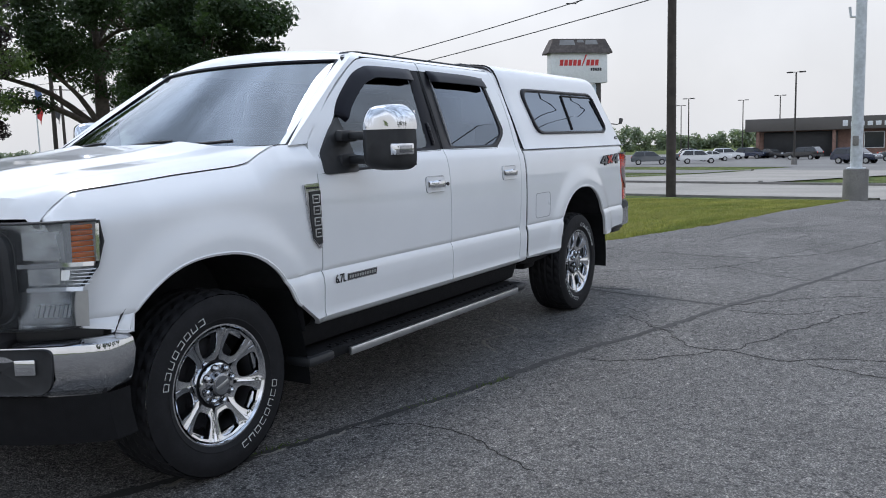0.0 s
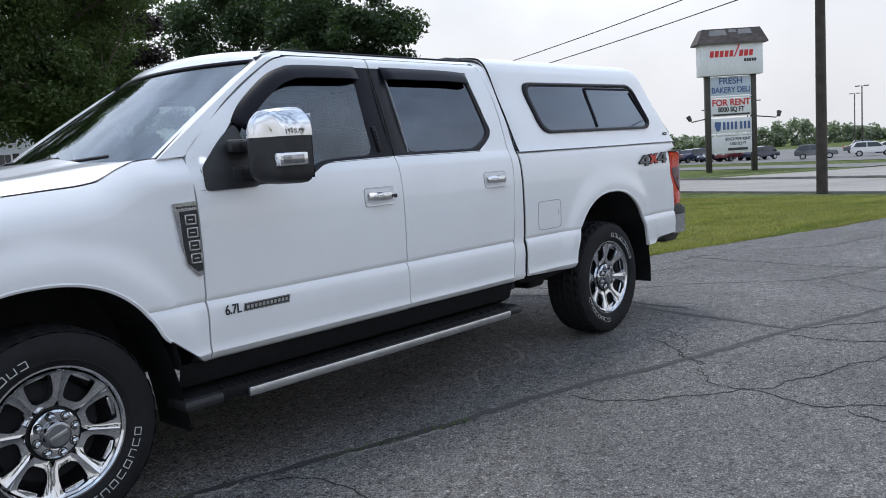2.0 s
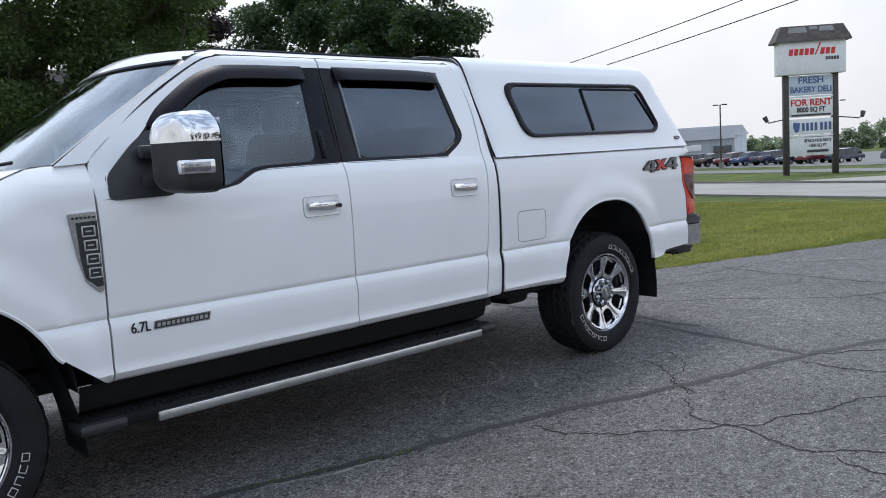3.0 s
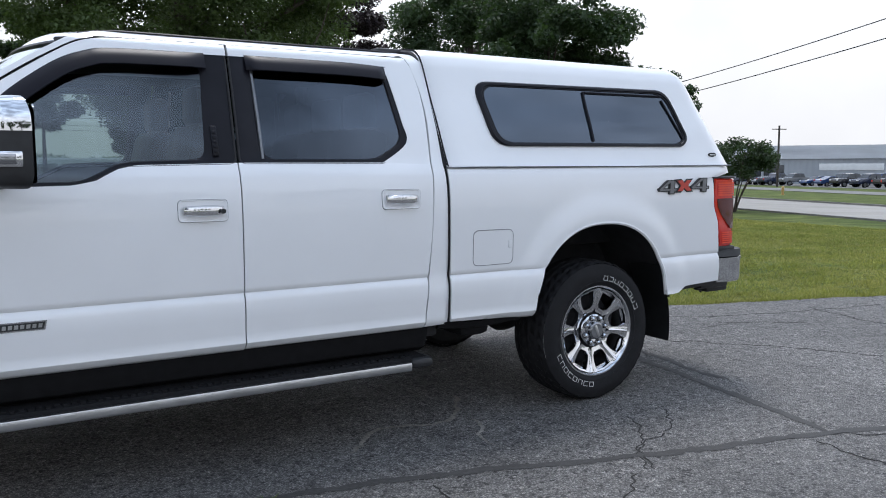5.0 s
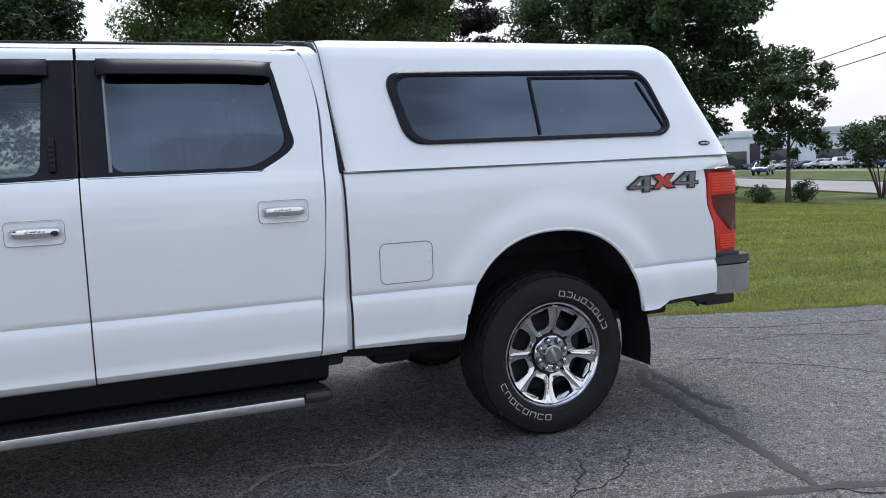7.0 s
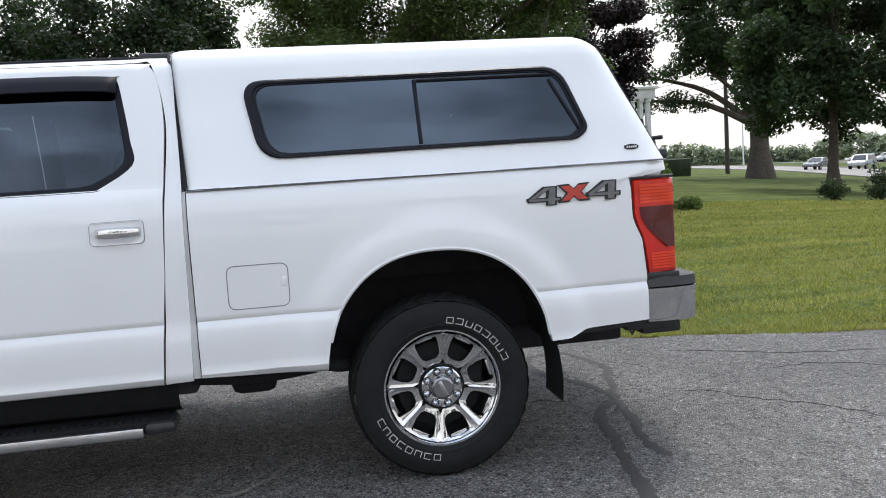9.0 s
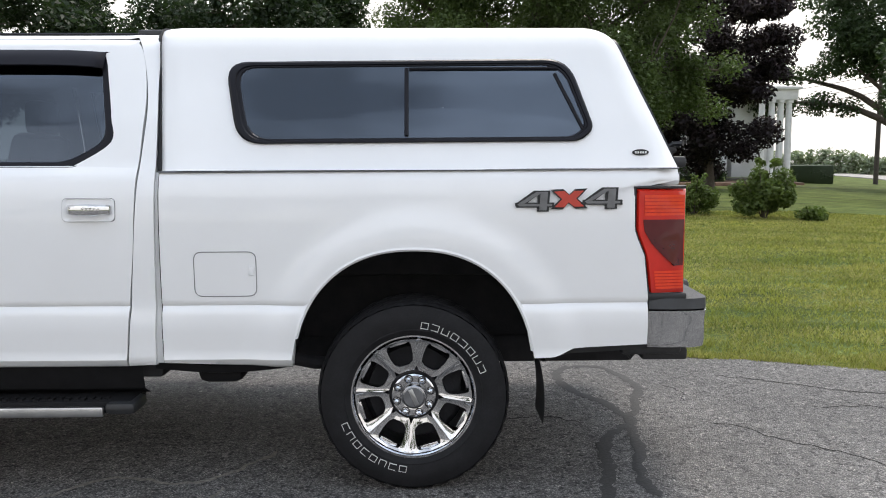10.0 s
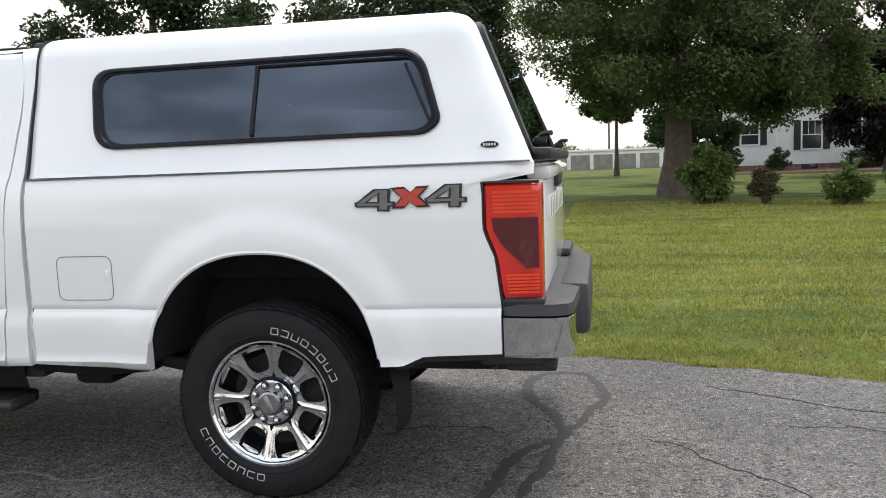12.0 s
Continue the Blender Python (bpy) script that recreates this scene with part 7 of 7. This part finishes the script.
for z0, z1, m_ in ((4.52, 5.62, SIGNPALE), (3.28, 4.34, SIGNWHITE), (2.28, 3.18, SIGNWHITE), (1.08, 2.12, SIGNWHITE)):
    bm = bmesh.new()
    plate(bm, -1.22, 1.22, z0, z1)
    pn = part("panel", bm, m_, sg_)
    if z0 > 4.4:
        writing("FRESH", 0.52, face(0, 5.34), SIGNBLUE, pn, bold=0.01)
        writing("BAKERY DELI", 0.46, face(0, 4.82), SIGNBLUE, pn, bold=0.01, squeeze=0.86)
    elif z0 > 3.2:
        writing("FOR RENT", 0.52, face(0, 4.08), SIGNRED, pn, bold=0.012, squeeze=0.95)
        writing("8000 SQ FT", 0.38, face(0, 3.68), SIGNDARK, pn, bold=0.012, squeeze=0.85)
        bm = bmesh.new()
        flatshape([(-1.1, 3.34), (1.1, 3.34), (1.1, 3.44), (-1.1, 3.44)], -0.12, -0.135, bm)
        part("plain_bar", bm, SIGNDARK, pn, "", 0)
    elif z0 > 2.2:
        bm = bmesh.new()
        flatshape([(-1.02, 2.75), (-0.92, 2.45), (-0.82, 2.40), (-0.68, 2.5), (-0.62, 2.95), (-1.0, 3.0)], -0.12, -0.136, bm)
        for k in range(7):
            x = -0.52 + 0.235 * k + (0.08 if k > 3 else 0)
            flatshape([(x, 2.5), (x + 0.15, 2.5), (x + 0.15, 2.95), (x, 2.95)], -0.12, -0.135, bm)
        part("shop_mark", bm, SIGNBLUE, pn, "", 0)
    else:
        writing("SPACE FOR RENT", 0.24, face(0.36, 1.92), SIGNDARK, pn, bold=0.006, squeeze=0.82)
        writing("1500 SQ FT", 0.24, face(0.36, 1.64), SIGNDARK, pn, bold=0.006, squeeze=0.85)
        bm = bmesh.new()
        flatshape([(-0.25, 1.25), (0.95, 1.25), (0.95, 1.40), (-0.25, 1.40)], -0.12, -0.135, bm)
        part("plain_bar", bm, SIGNDARK, pn, "", 0)
for z in (4.43, 2.2):
    bm = bmesh.new()
    plate(bm, -1.22, 1.22, z - 0.05, z + 0.05, -0.16, 0.1, 0.01)
    part("light_strip", bm, SIGNWHITE, sg_)
for s in (-1, 1):
    bm = bmesh.new()
    tube(bm, [(s * 1.4, -0.1, 3.22), (s * 2.5, -0.5, 3.05), (s * 2.65, -0.6, 3.2)], 0.035, 6)
    rod(bm, (s * 2.62, -0.62, 3.12), (s * 2.72, -0.5, 3.38), 0.10, 0.14, 12)
    part("floodlight", bm, DARKPOLE, sg_)

# ---- parked vehicles ----
PROFILES = {
    "suv": ([(-2.3, 0.42), (-2.28, 0.80), (-2.1, 0.95), (-1.15, 1.02), (-0.45, 1.60), (0.4, 1.70), (1.75, 1.66), (2.2, 1.10), (2.3, 0.95), (2.3, 0.42)], 1.86, ((-1.02, 1.06), (-0.42, 1.55), (1.68, 1.58), (2.02, 1.08)), 0.36, (-1.4, 1.4)),
    "sedan": ([(-2.35, 0.40), (-2.33, 0.68), (-2.1, 0.82), (-1.0, 0.92), (-0.2, 1.38), (0.7, 1.44), (1.55, 1.05), (2.2, 0.98), (2.35, 0.75), (2.35, 0.40)], 1.80, ((-0.85, 0.95), (-0.15, 1.33), (0.68, 1.38), (1.35, 1.02)), 0.33, (-1.42, 1.40)),
    "pickup": ([(-2.85, 0.52), (-2.83, 1.0), (-2.7, 1.12), (-1.45, 1.18), (-0.8, 1.80), (0.1, 1.88), (0.75, 1.80), (0.85, 1.22), (2.85, 1.22), (2.88, 0.55)], 1.95, ((-1.3, 1.22), (-0.75, 1.74), (0.66, 1.74), (0.72, 1.22)), 0.40, (-1.85, 1.75)),
}


def vehicle(kind, x, y, rz, paint, label):
    prof, w, win, wr, axles = PROFILES[kind]
    t = thing("pickup" if kind == "pickup" else kind, x, y, height(x, y) + 0.02, label, "car", "vehicles in the car park", rz=rz)
    bm = bmesh.new()
    pts = rounded(prof, 0.12, 3)
    rows = []
    for s, inset in ((-1, 0.07), (-0.97, 0.0), (0.97, 0.0), (1, 0.07)):
        row = []
        for p in pts:
            tum = 0.20 * max(0.0, (p[1] - 1.0)) / 0.7
            c = np.array((0.0, 0.7))
            q = c + (p - c) * (1 - inset * 0.5)
            row.append((q[0], s * (w / 2 - tum), q[1]))
        rows.append(row)
    grid(bm, rows, True)
    bm.verts.ensure_lookup_table()
    n = len(pts)
    bm.faces.new([bm.verts[i] for i in range(n)][::-1])
    bm.faces.new([bm.verts[3 * n + i] for i in range(n)])
    part("body", bm, paint, t, "", 30)
    wy = w / 2 - 0.20 * max(0.0, (np.mean([p[1] for p in win]) - 1.0)) / 0.7
    for s in (-1, 1):
        mid = (win[1][0] + win[2][0]) / 2
        for quad in ((win[0], win[1], (mid - 0.05, win[1][1] + 0.02), (mid - 0.05, win[0][1])), ((mid + 0.05, win[0][1]), (mid + 0.05, win[1][1] + 0.02), win[2], win[3])):
            bm = bmesh.new()
            f = [bm.verts.new((px, s * (w / 2 - 0.20 * max(0.0, pz - 1.0) / 0.7 + 0.012), pz)) for px, pz in quad]
            bm.faces.new(f if s < 0 else f[::-1])
            part("window", bm, PANE, t, "", 0)
    bm = bmesh.new()
    a, b = win[0], win[1]
    f = [bm.verts.new(p) for p in ((a[0] - 0.10, -w / 2 + 0.16, a[1] + 0.03), (a[0] - 0.10, w / 2 - 0.16, a[1] + 0.03), (b[0] - 0.10, w / 2 - 0.30, b[1] + 0.05), (b[0] - 0.10, -w / 2 + 0.30, b[1] + 0.05))]
    bm.faces.new(f)
    part("windscreen", bm, PANE, t, "", 0)
    for ax in axles:
        for s in (-1, 1):
            bm = bmesh.new()
            revolve(bm, [(0.02, -0.12), (wr * 0.62, -0.12), (wr * 0.64, -0.10), (wr * 0.9, -0.125), (wr, -0.08), (wr, 0.08)], 20)
            wh = part("wheel", bm, RUBBER, t)
            wh.matrix_basis = pose(ax, s * (w / 2 - 0.10), wr - 0.02, 0, 0, 0 if s < 0 else 180)
            bm = bmesh.new()
            revolve(bm, [(0.02, -0.122), (wr * 0.6, -0.126), (wr * 0.62, -0.11)], 16)
            part("rim", bm, STEEL, wh)
    e0 = prof[0][0]
    e1 = prof[-1][0]
    for s in (-1, 1):
        bm = bmesh.new()
        box(bm, (e0 + 0.04, s * (w / 2 - 0.28), 0.78 if kind != "pickup" else 0.98), (0.08, 0.34, 0.14), 0.02)
        part("headlight", bm, SIGNWHITE, t)
        bm = bmesh.new()
        box(bm, (e1 - 0.05, s * (w / 2 - 0.16), 0.92), (0.10, 0.16, 0.26), 0.02)
        part("tail_light", bm, RED, t)
    return t


NAMES = ("navy", "white", "black", "silver", "dark grey", "maroon", "blue")


def park(kind, x, y, rz, c):
    vehicle(kind, x, y, rz, CARPAINTS[c], "%s %s parked in the car park" % (NAMES[c], "pickup truck" if kind == "pickup" else kind))


for k, x, y, rz, c in (("suv", 94, 29.3, 108, 4), ("suv", 97, 24.1, 108, 1), ("sedan", 110, 25.5, 112, 1), ("suv", 118, 25.4, 108, 1), ("suv", 122, 22.8, 70, 0), ("sedan", 122, 20.0, 60, 2), ("suv", 112, 14.2, 250, 2), ("suv", 88.5, 5.8, 70, 0), ("sedan", 97, 2.0, 80, 4), ("sedan", 134, 26, 100, 1), ("suv", 138, 22, 100, 3), ("sedan", 116, 30.5, 110, 4), ("suv", 126, 32.5, 110, 0)):
    park(k, x, y, rz, c)
rng = np.random.default_rng(91)
for k in range(36):
    s = k / 35
    u, n = 70 + 112 * s, 81 - 24 * s + 0.6 * rng.normal()
    p = U * u + N * n
    kind = ("pickup", "pickup", "suv", "pickup", "suv", "sedan")[int(rng.integers(6))]
    c = int(rng.choice([2, 0, 2, 6, 4, 5, 0])) if s < 0.5 else int(rng.choice([1, 3, 4, 2, 1, 6, 0]))
    park("pickup" if k == 18 else kind, p.x, p.y, (-20 if k % 3 else 160) + 3 * rng.normal(), 1 if k == 18 else c)
for k in range(10):
    p = U * (78 + 3.4 * k) + N * (90 - 0.6 * k)
    park(("suv", "pickup")[k % 2], p.x, p.y, -20, (2, 0, 4, 6)[k % 4])
for k, (x, y) in enumerate(((60, 84), (64, 81.5), (68, 79), (72, 76))):
    park(("sedan", "suv", "pickup", "suv")[k], x, y, 35, (4, 3, 2, 6)[k])

# hydrant
hy = thing("fire_hydrant", 65.6, 46.8, height(65.6, 46.8), "small yellow fire hydrant on the verge", "hydrant")
bm = bmesh.new()
HYD = mat("hydrant_paint", (0.5, 0.32, 0.12), 0.5)
tube(bm, [(0, 0, 0), (0, 0, 0.06), (0, 0, 0.07), (0, 0, 0.6), (0, 0, 0.66), (0, 0, 0.78), (0, 0, 0.84)], [0.17, 0.17, 0.11, 0.11, 0.15, 0.10, 0.03], 12)
rod(bm, (-0.2, 0, 0.45), (0.2, 0, 0.45), 0.06, 0.06, 10)
part("barrel", bm, HYD, hy)

# ---- buildings ----
def opening(bm_parent, name, x0, x1, z0, z1, y, material, frame=0.08, mullions=0, shutters=False, parent=None, rails=1):
    bm = bmesh.new()
    box(bm, ((x0 + x1) / 2, y + 0.02, (z0 + z1) / 2), (x1 - x0, 0.03, z1 - z0))
    w = part(name, bm, material, parent)
    bm = bmesh.new()
    f = frame
    for a in ((x0 - f / 2, (z0 + z1) / 2, f, z1 - z0 + 2 * f), (x1 + f / 2, (z0 + z1) / 2, f, z1 - z0 + 2 * f), ((x0 + x1) / 2, z0 - f / 2, x1 - x0, f), ((x0 + x1) / 2, z1 + f / 2, x1 - x0, f)):
        box(bm, (a[0], y - 0.02, a[1]), (a[2], 0.09, a[3]), 0.006)
    for k in range(rails):
        box(bm, ((x0 + x1) / 2, y - 0.005, z0 + (z1 - z0) * (k + 1) / (rails + 1)), (x1 - x0, 0.05, f * 0.6))
    for k in range(mullions):
        box(bm, (x0 + (x1 - x0) * (k + 1) / (mullions + 1), y - 0.004, (z0 + z1) * 0.5 + (z1 - z0) * 0.25), (0.025, 0.04, (z1 - z0) * 0.5))
    part("frame", bm, FRAMEWHITE, w)
    if shutters:
        for s, xx_ in ((-1, x0 - f - 0.24), (1, x1 + f + 0.24)):
            bm = bmesh.new()
            box(bm, (xx_, y - 0.03, (z0 + z1) / 2), (0.42, 0.05, z1 - z0 + 0.14), 0.01)
            for k in range(12):
                box(bm, (xx_, y - 0.06, z0 + (z1 - z0) * (k + 0.5) / 12), (0.32, 0.02, 0.05))
            part("shutter", bm, SHUTTER, w, "black louvred shutter")
    return w


# white house with a columned porch
hx, hy_ = 9.9, 54.0
house = thing("house", hx, hy_, 0.12, "white clapboard house with black shutters and a columned porch", "house", rz=6)
bm = bmesh.new()
rows = []
W_, D_, Z0, Z1 = 11.6, 8.0, 0.35, 6.2
nb = int((Z1 - Z0) / 0.15)
ring = []
for k in range(nb):
    z = Z0 + 0.15 * k
    for o, dz in ((-0.022, 0.0), (0.0, 0.149)):
        ring.append([(x, y, z + dz) for x, y in ((o, o), (W_ - o, o), (W_ - o, D_ - o), (o, D_ - o))])
grid(bm, ring, True)
part("wall", bm, SIDING, house, "white lapped clapboard siding", 0)
bm = bmesh.new()
box(bm, (W_ / 2, D_ / 2, 0.12), (W_ - 0.1, D_ - 0.1, 0.50))
part("foundation", bm, BRICKWALL, house)
bm = bmesh.new()
grid(bm, [[(x, y, z) for x in (-0.4, W_ + 0.4)] for y, z in ((-0.5, 6.0), (D_ / 2, 9.3), (D_ + 0.5, 6.0))])
bmesh.ops.solidify(bm, geom=bm.faces, thickness=0.18)
part("roof", bm, ROOF, house, "", 0)
for x in (-0.06, W_ + 0.06, 2.85):
    bm = bmesh.new()
    box(bm, (x, -0.02, 2.9), (0.16, 0.10, 5.1), 0.01)
    part("corner_board", bm, FRAMEWHITE, house)
for x0, x1, z0, z1, mu in ((0.6, 1.7, 1.75, 3.0, 1), (4.5, 5.7, 1.35, 3.15, 2), (8.3, 9.5, 1.35, 3.15, 2), (1.0, 1.9, 4.0, 5.1, 1), (4.6, 5.6, 4.0, 5.2, 2), (8.1, 9.1, 4.0, 5.2, 2)):
    opening(None, "window", x0, x1, z0, z1, -0.03, PANE, 0.09, mu, True, house)
for x0 in (4.4, 8.4):
    bm = bmesh.new()
    box(bm, (x0 + 0.6, 0.03, 0.16), (1.0, 0.06, 0.36), 0.01)
    part("cellar_window", bm, PANE, house)
# porch
bm = bmesh.new()
box(bm, (13.65, -1.2, 0.06), (3.0, 4.2, 0.30), 0.02)
part("porch_floor", bm, KERB, house)
bm = bmesh.new()
box(bm, (13.65, -1.2, 5.9), (3.0, 4.2, 0.75), 0.03)
box(bm, (13.65, -1.2, 6.3), (3.4, 4.6, 0.18), 0.03)
part("porch_roof", bm, FRAMEWHITE, house)
for x in (12.7, 13.4, 14.05, 14.65):
    bm = bmesh.new()
    tube(bm, [(x, -3.0, 0.2), (x, -3.0, 0.32), (x, -3.0, 0.33), (x, -3.0, 2.6), (x, -3.0, 5.3), (x, -3.0, 5.33), (x, -3.0, 5.55)], [0.30, 0.30, 0.23, 0.225, 0.20, 0.28, 0.28], 18)
    part("column", bm, FRAMEWHITE, house, "tall white round column")
bm = bmesh.new()
box(bm, (13.65, 2.0, 3.2), (3.0, 4.0, 5.9), 0.02)
part("porch_wall", bm, SIDING, house)
# planting bed and shrubs against the house
bm = bmesh.new()
grid(bm, [[(x, y, z) for x in span(6.5, 25, 10)] for y, z in ((50.2, -0.1), (50.3, 0.07), (52.0, 0.10), (54.7, 0.14))])
tagged(ob_from("planting_bed", bm, MULCH), "reddish mulch bed along the house", "planting bed", kind="structure")
for k, (x, y, h, w) in enumerate(((12.6, 52.8, 1.7, 1.8), (17.6, 53.0, 1.7, 2.2), (19.9, 53.2, 1.7, 2.4), (9.0, 52.6, 1.3, 1.7))):
    shrub("shrub", x, y, h, w, "clipped dark evergreen shrub before the house", TREELEAF, 130 + k, 3000, 0.12)
bm = bmesh.new()
box(bm, (31.4, 64.4, 0.35), (4.4, 2.0, 1.7), 0.25)
hedge = thing("hedge", 0, 0, 0, "clipped dark green hedge beyond the lawn", "hedge")
part("core", bm, TREELEAF, hedge)
rngh = np.random.default_rng(140)
leaves("foliage", [(29.4 + 4.0 * a, 63.4 + 2.0 * b, 1.05 - 0.9 * c) for a, b, c in rngh.random((60, 3))], [0.5] * 60, 4000, 0.16, TREELEAF, hedge, rngh)

# storage units beyond the trees
st = thing("storage_building", -12, 112, height(0, 112), "long low white storage building with grey roller doors", "building")
bm = bmesh.new()
box(bm, (12.5, 4, 1.25), (33, 8, 2.5), 0.02)
part("wall", bm, SIGNWHITE, st)
bm = bmesh.new()
box(bm, (12.5, 4, 2.62), (33.6, 8.6, 0.28), 0.02)
part("roof", bm, FRAMEWHITE, st)
for k in range(10):
    bm = bmesh.new()
    grid(bm, [[(x, -0.03 - 0.03 * (j % 2), 0.02 + 0.125 * j) for x in (-3.1 + 3.1 * k, -0.5 + 3.1 * k)] for j in range(17)])
    part("roller_door", bm, KERB, st)

# brick shop with a deep fascia, at the end of the car park
def shop():
    t = thing("shop_building", 135.8, -26.4, height(130, 0), "low brown brick shop with a deep dark fascia", "building", rz=99)
    t.scale = (1.4, 1.4, 1.4)
    bm = bmesh.new()
    box(bm, (14, -6, 1.7), (44, 11, 3.4), 0.02)
    part("wall", bm, BRICKWALL, t, "brown brick wall")
    bm = bmesh.new()
    box(bm, (13.6, -0.2, 3.55), (47, 2.6, 1.35), 0.03)
    box(bm, (14, -6, 3.9), (44.6, 11, 0.5), 0.03)
    fa = part("fascia", bm, FASCIA, t, "dark brown fascia")
    for k in range(8):
        bm = bmesh.new()
        x = 27.2 - 0.78 * k
        h = 0.62 if k in (0, 7) else 0.45
        box(bm, (x, 1.13, 3.4 + h / 2 - 0.2), (0.5, 0.06, h), 0.02)
        part("plain_letter_block", bm, SIGNWHITE, fa)
    bm = bmesh.new()
    box(bm, (15.2, 1.13, 3.6), (3.8, 0.06, 0.7), 0.02)
    part("red_panel", bm, SIGNRED, fa)
    bm = bmesh.new()
    box(bm, (18, 0.2, 1.9), (3.2, 0.1, 0.9), 0.02)
    part("banner", bm, SIGNWHITE, t)
    for x in (21.5, 24.3, 10, 6, 2):
        opening(None, "window", x - 0.9, x + 0.9, 0.9, 2.5, -0.46, PANE, 0.08, 0, False, t, 0)
    # black slab painted in for the shade inside the entrance
    bm = bmesh.new()
    box(bm, (31.5, -0.42, 1.4), (7.4, 0.2, 2.7), 0.02)
    part("entrance_shade_slab", bm, SHUTTER, t)
    for x in (28.2, 35.8):
        bm = bmesh.new()
        box(bm, (x, 0.6, 1.45), (0.35, 0.35, 2.9), 0.02)
        part("column", bm, BRICKWALL, t)


shop()


def shed(x, y, rz, w, d, h, material, label, bands=()):
    t = thing("warehouse", x, y, height(x, y), label, "building", rz=rz)
    bm = bmesh.new()
    n = int(w / 0.9)
    rows = []
    row0 = []
    for k in range(n * 2 + 1):
        row0.append((-w / 2 + w * k / (2 * n), 0.05 * (k % 2)))
    grid(bm, [[(a, b, z) for a, b in row0] for z in (0, h)])
    box(bm, (0, d / 2 + 0.12, h / 2), (w - 0.02, d, h), 0.0)
    part("wall", bm, material, t, "", 0)
    bm = bmesh.new()
    grid(bm, [[(a, b, z) for a in (-w / 2 - 0.4, w / 2 + 0.4)] for b, z in ((-0.4, h), (d / 2, h + d * 0.09), (d + 0.4, h))])
    bmesh.ops.solidify(bm, geom=bm.faces, thickness=0.15)
    part("roof", bm, GREYMETAL, t, "", 0)
    for x0, x1, z0, z1, m_ in bands:
        bm = bmesh.new()
        box(bm, ((x0 + x1) / 2, -0.04, (z0 + z1) / 2), (x1 - x0, 0.12, z1 - z0), 0.02)
        part("panel" if m_ is SIGNWHITE else "door", bm, m_, t)
    return t


shed(122.5, 78, -57, 24, 20, 4.2, GREYMETAL, "grey metal-sided workshop with a white sign", ((-11.6, -8.4, 0.0, 3.2, PANE), (-3, 6.5, 2.3, 3.4, SIGNWHITE), (8.5, 11.5, 0, 3.0, PANE)))
shed(152, 100, -57, 40, 26, 5.4, WHITEWALL, "long pale grey warehouse roofline behind the car park", ((-12, -8, 0, 4, PANE), (6, 12, 0, 4, PANE)))
shed(113, 117, -45, 27, 16, 6.2, WHITEWALL, "pale car showroom with dark glass front", ((-12, -5, 0.2, 3.6, PANE), (-2, 4, 0.2, 3.8, PANE), (7, 12, 0.2, 3.4, PANE), (-4.5, -2.6, 0, 5.0, SHUTTER)))
shed(134, 110, -50, 22, 16, 5.6, WHITEWALL, "pale car showroom with dark glass front", ((-9, -3, 0.2, 3.2, PANE), (2, 8, 0.2, 3.2, PANE)))
# flags on tall poles far across the street
for x, y, h, cols in ((83.8, 141.0, 7.4, (SIGNBLUE, SIGNRED)), (86.4, 139.4, 6.2, (SIGNDARK,))):
    t = thing("flagpole", x, y, height(x, y), "thin flagpole with a drooping flag", "flagpole", "flagpoles")
    t.scale = (2.2, 2.2, 2.2)
    bm = bmesh.new()
    tube(bm, [(0, 0, 0), (0, 0, h)], [0.07, 0.04], 8)
    part("pole", bm, POLEWHITE, t)
    for k, m_ in enumerate(cols):
        bm = bmesh.new()
        grid(bm, [[(0.05 + 0.55 * s * (1 - 0.3 * v), 0.14 * math.sin(5 * s + 3 * v), h - 0.3 - 1.3 * k - 1.3 * v - 0.6 * s) for s in span(0, 1, 6)] for v in span(0, 1, 6)])
        part("flag", bm, m_, t)
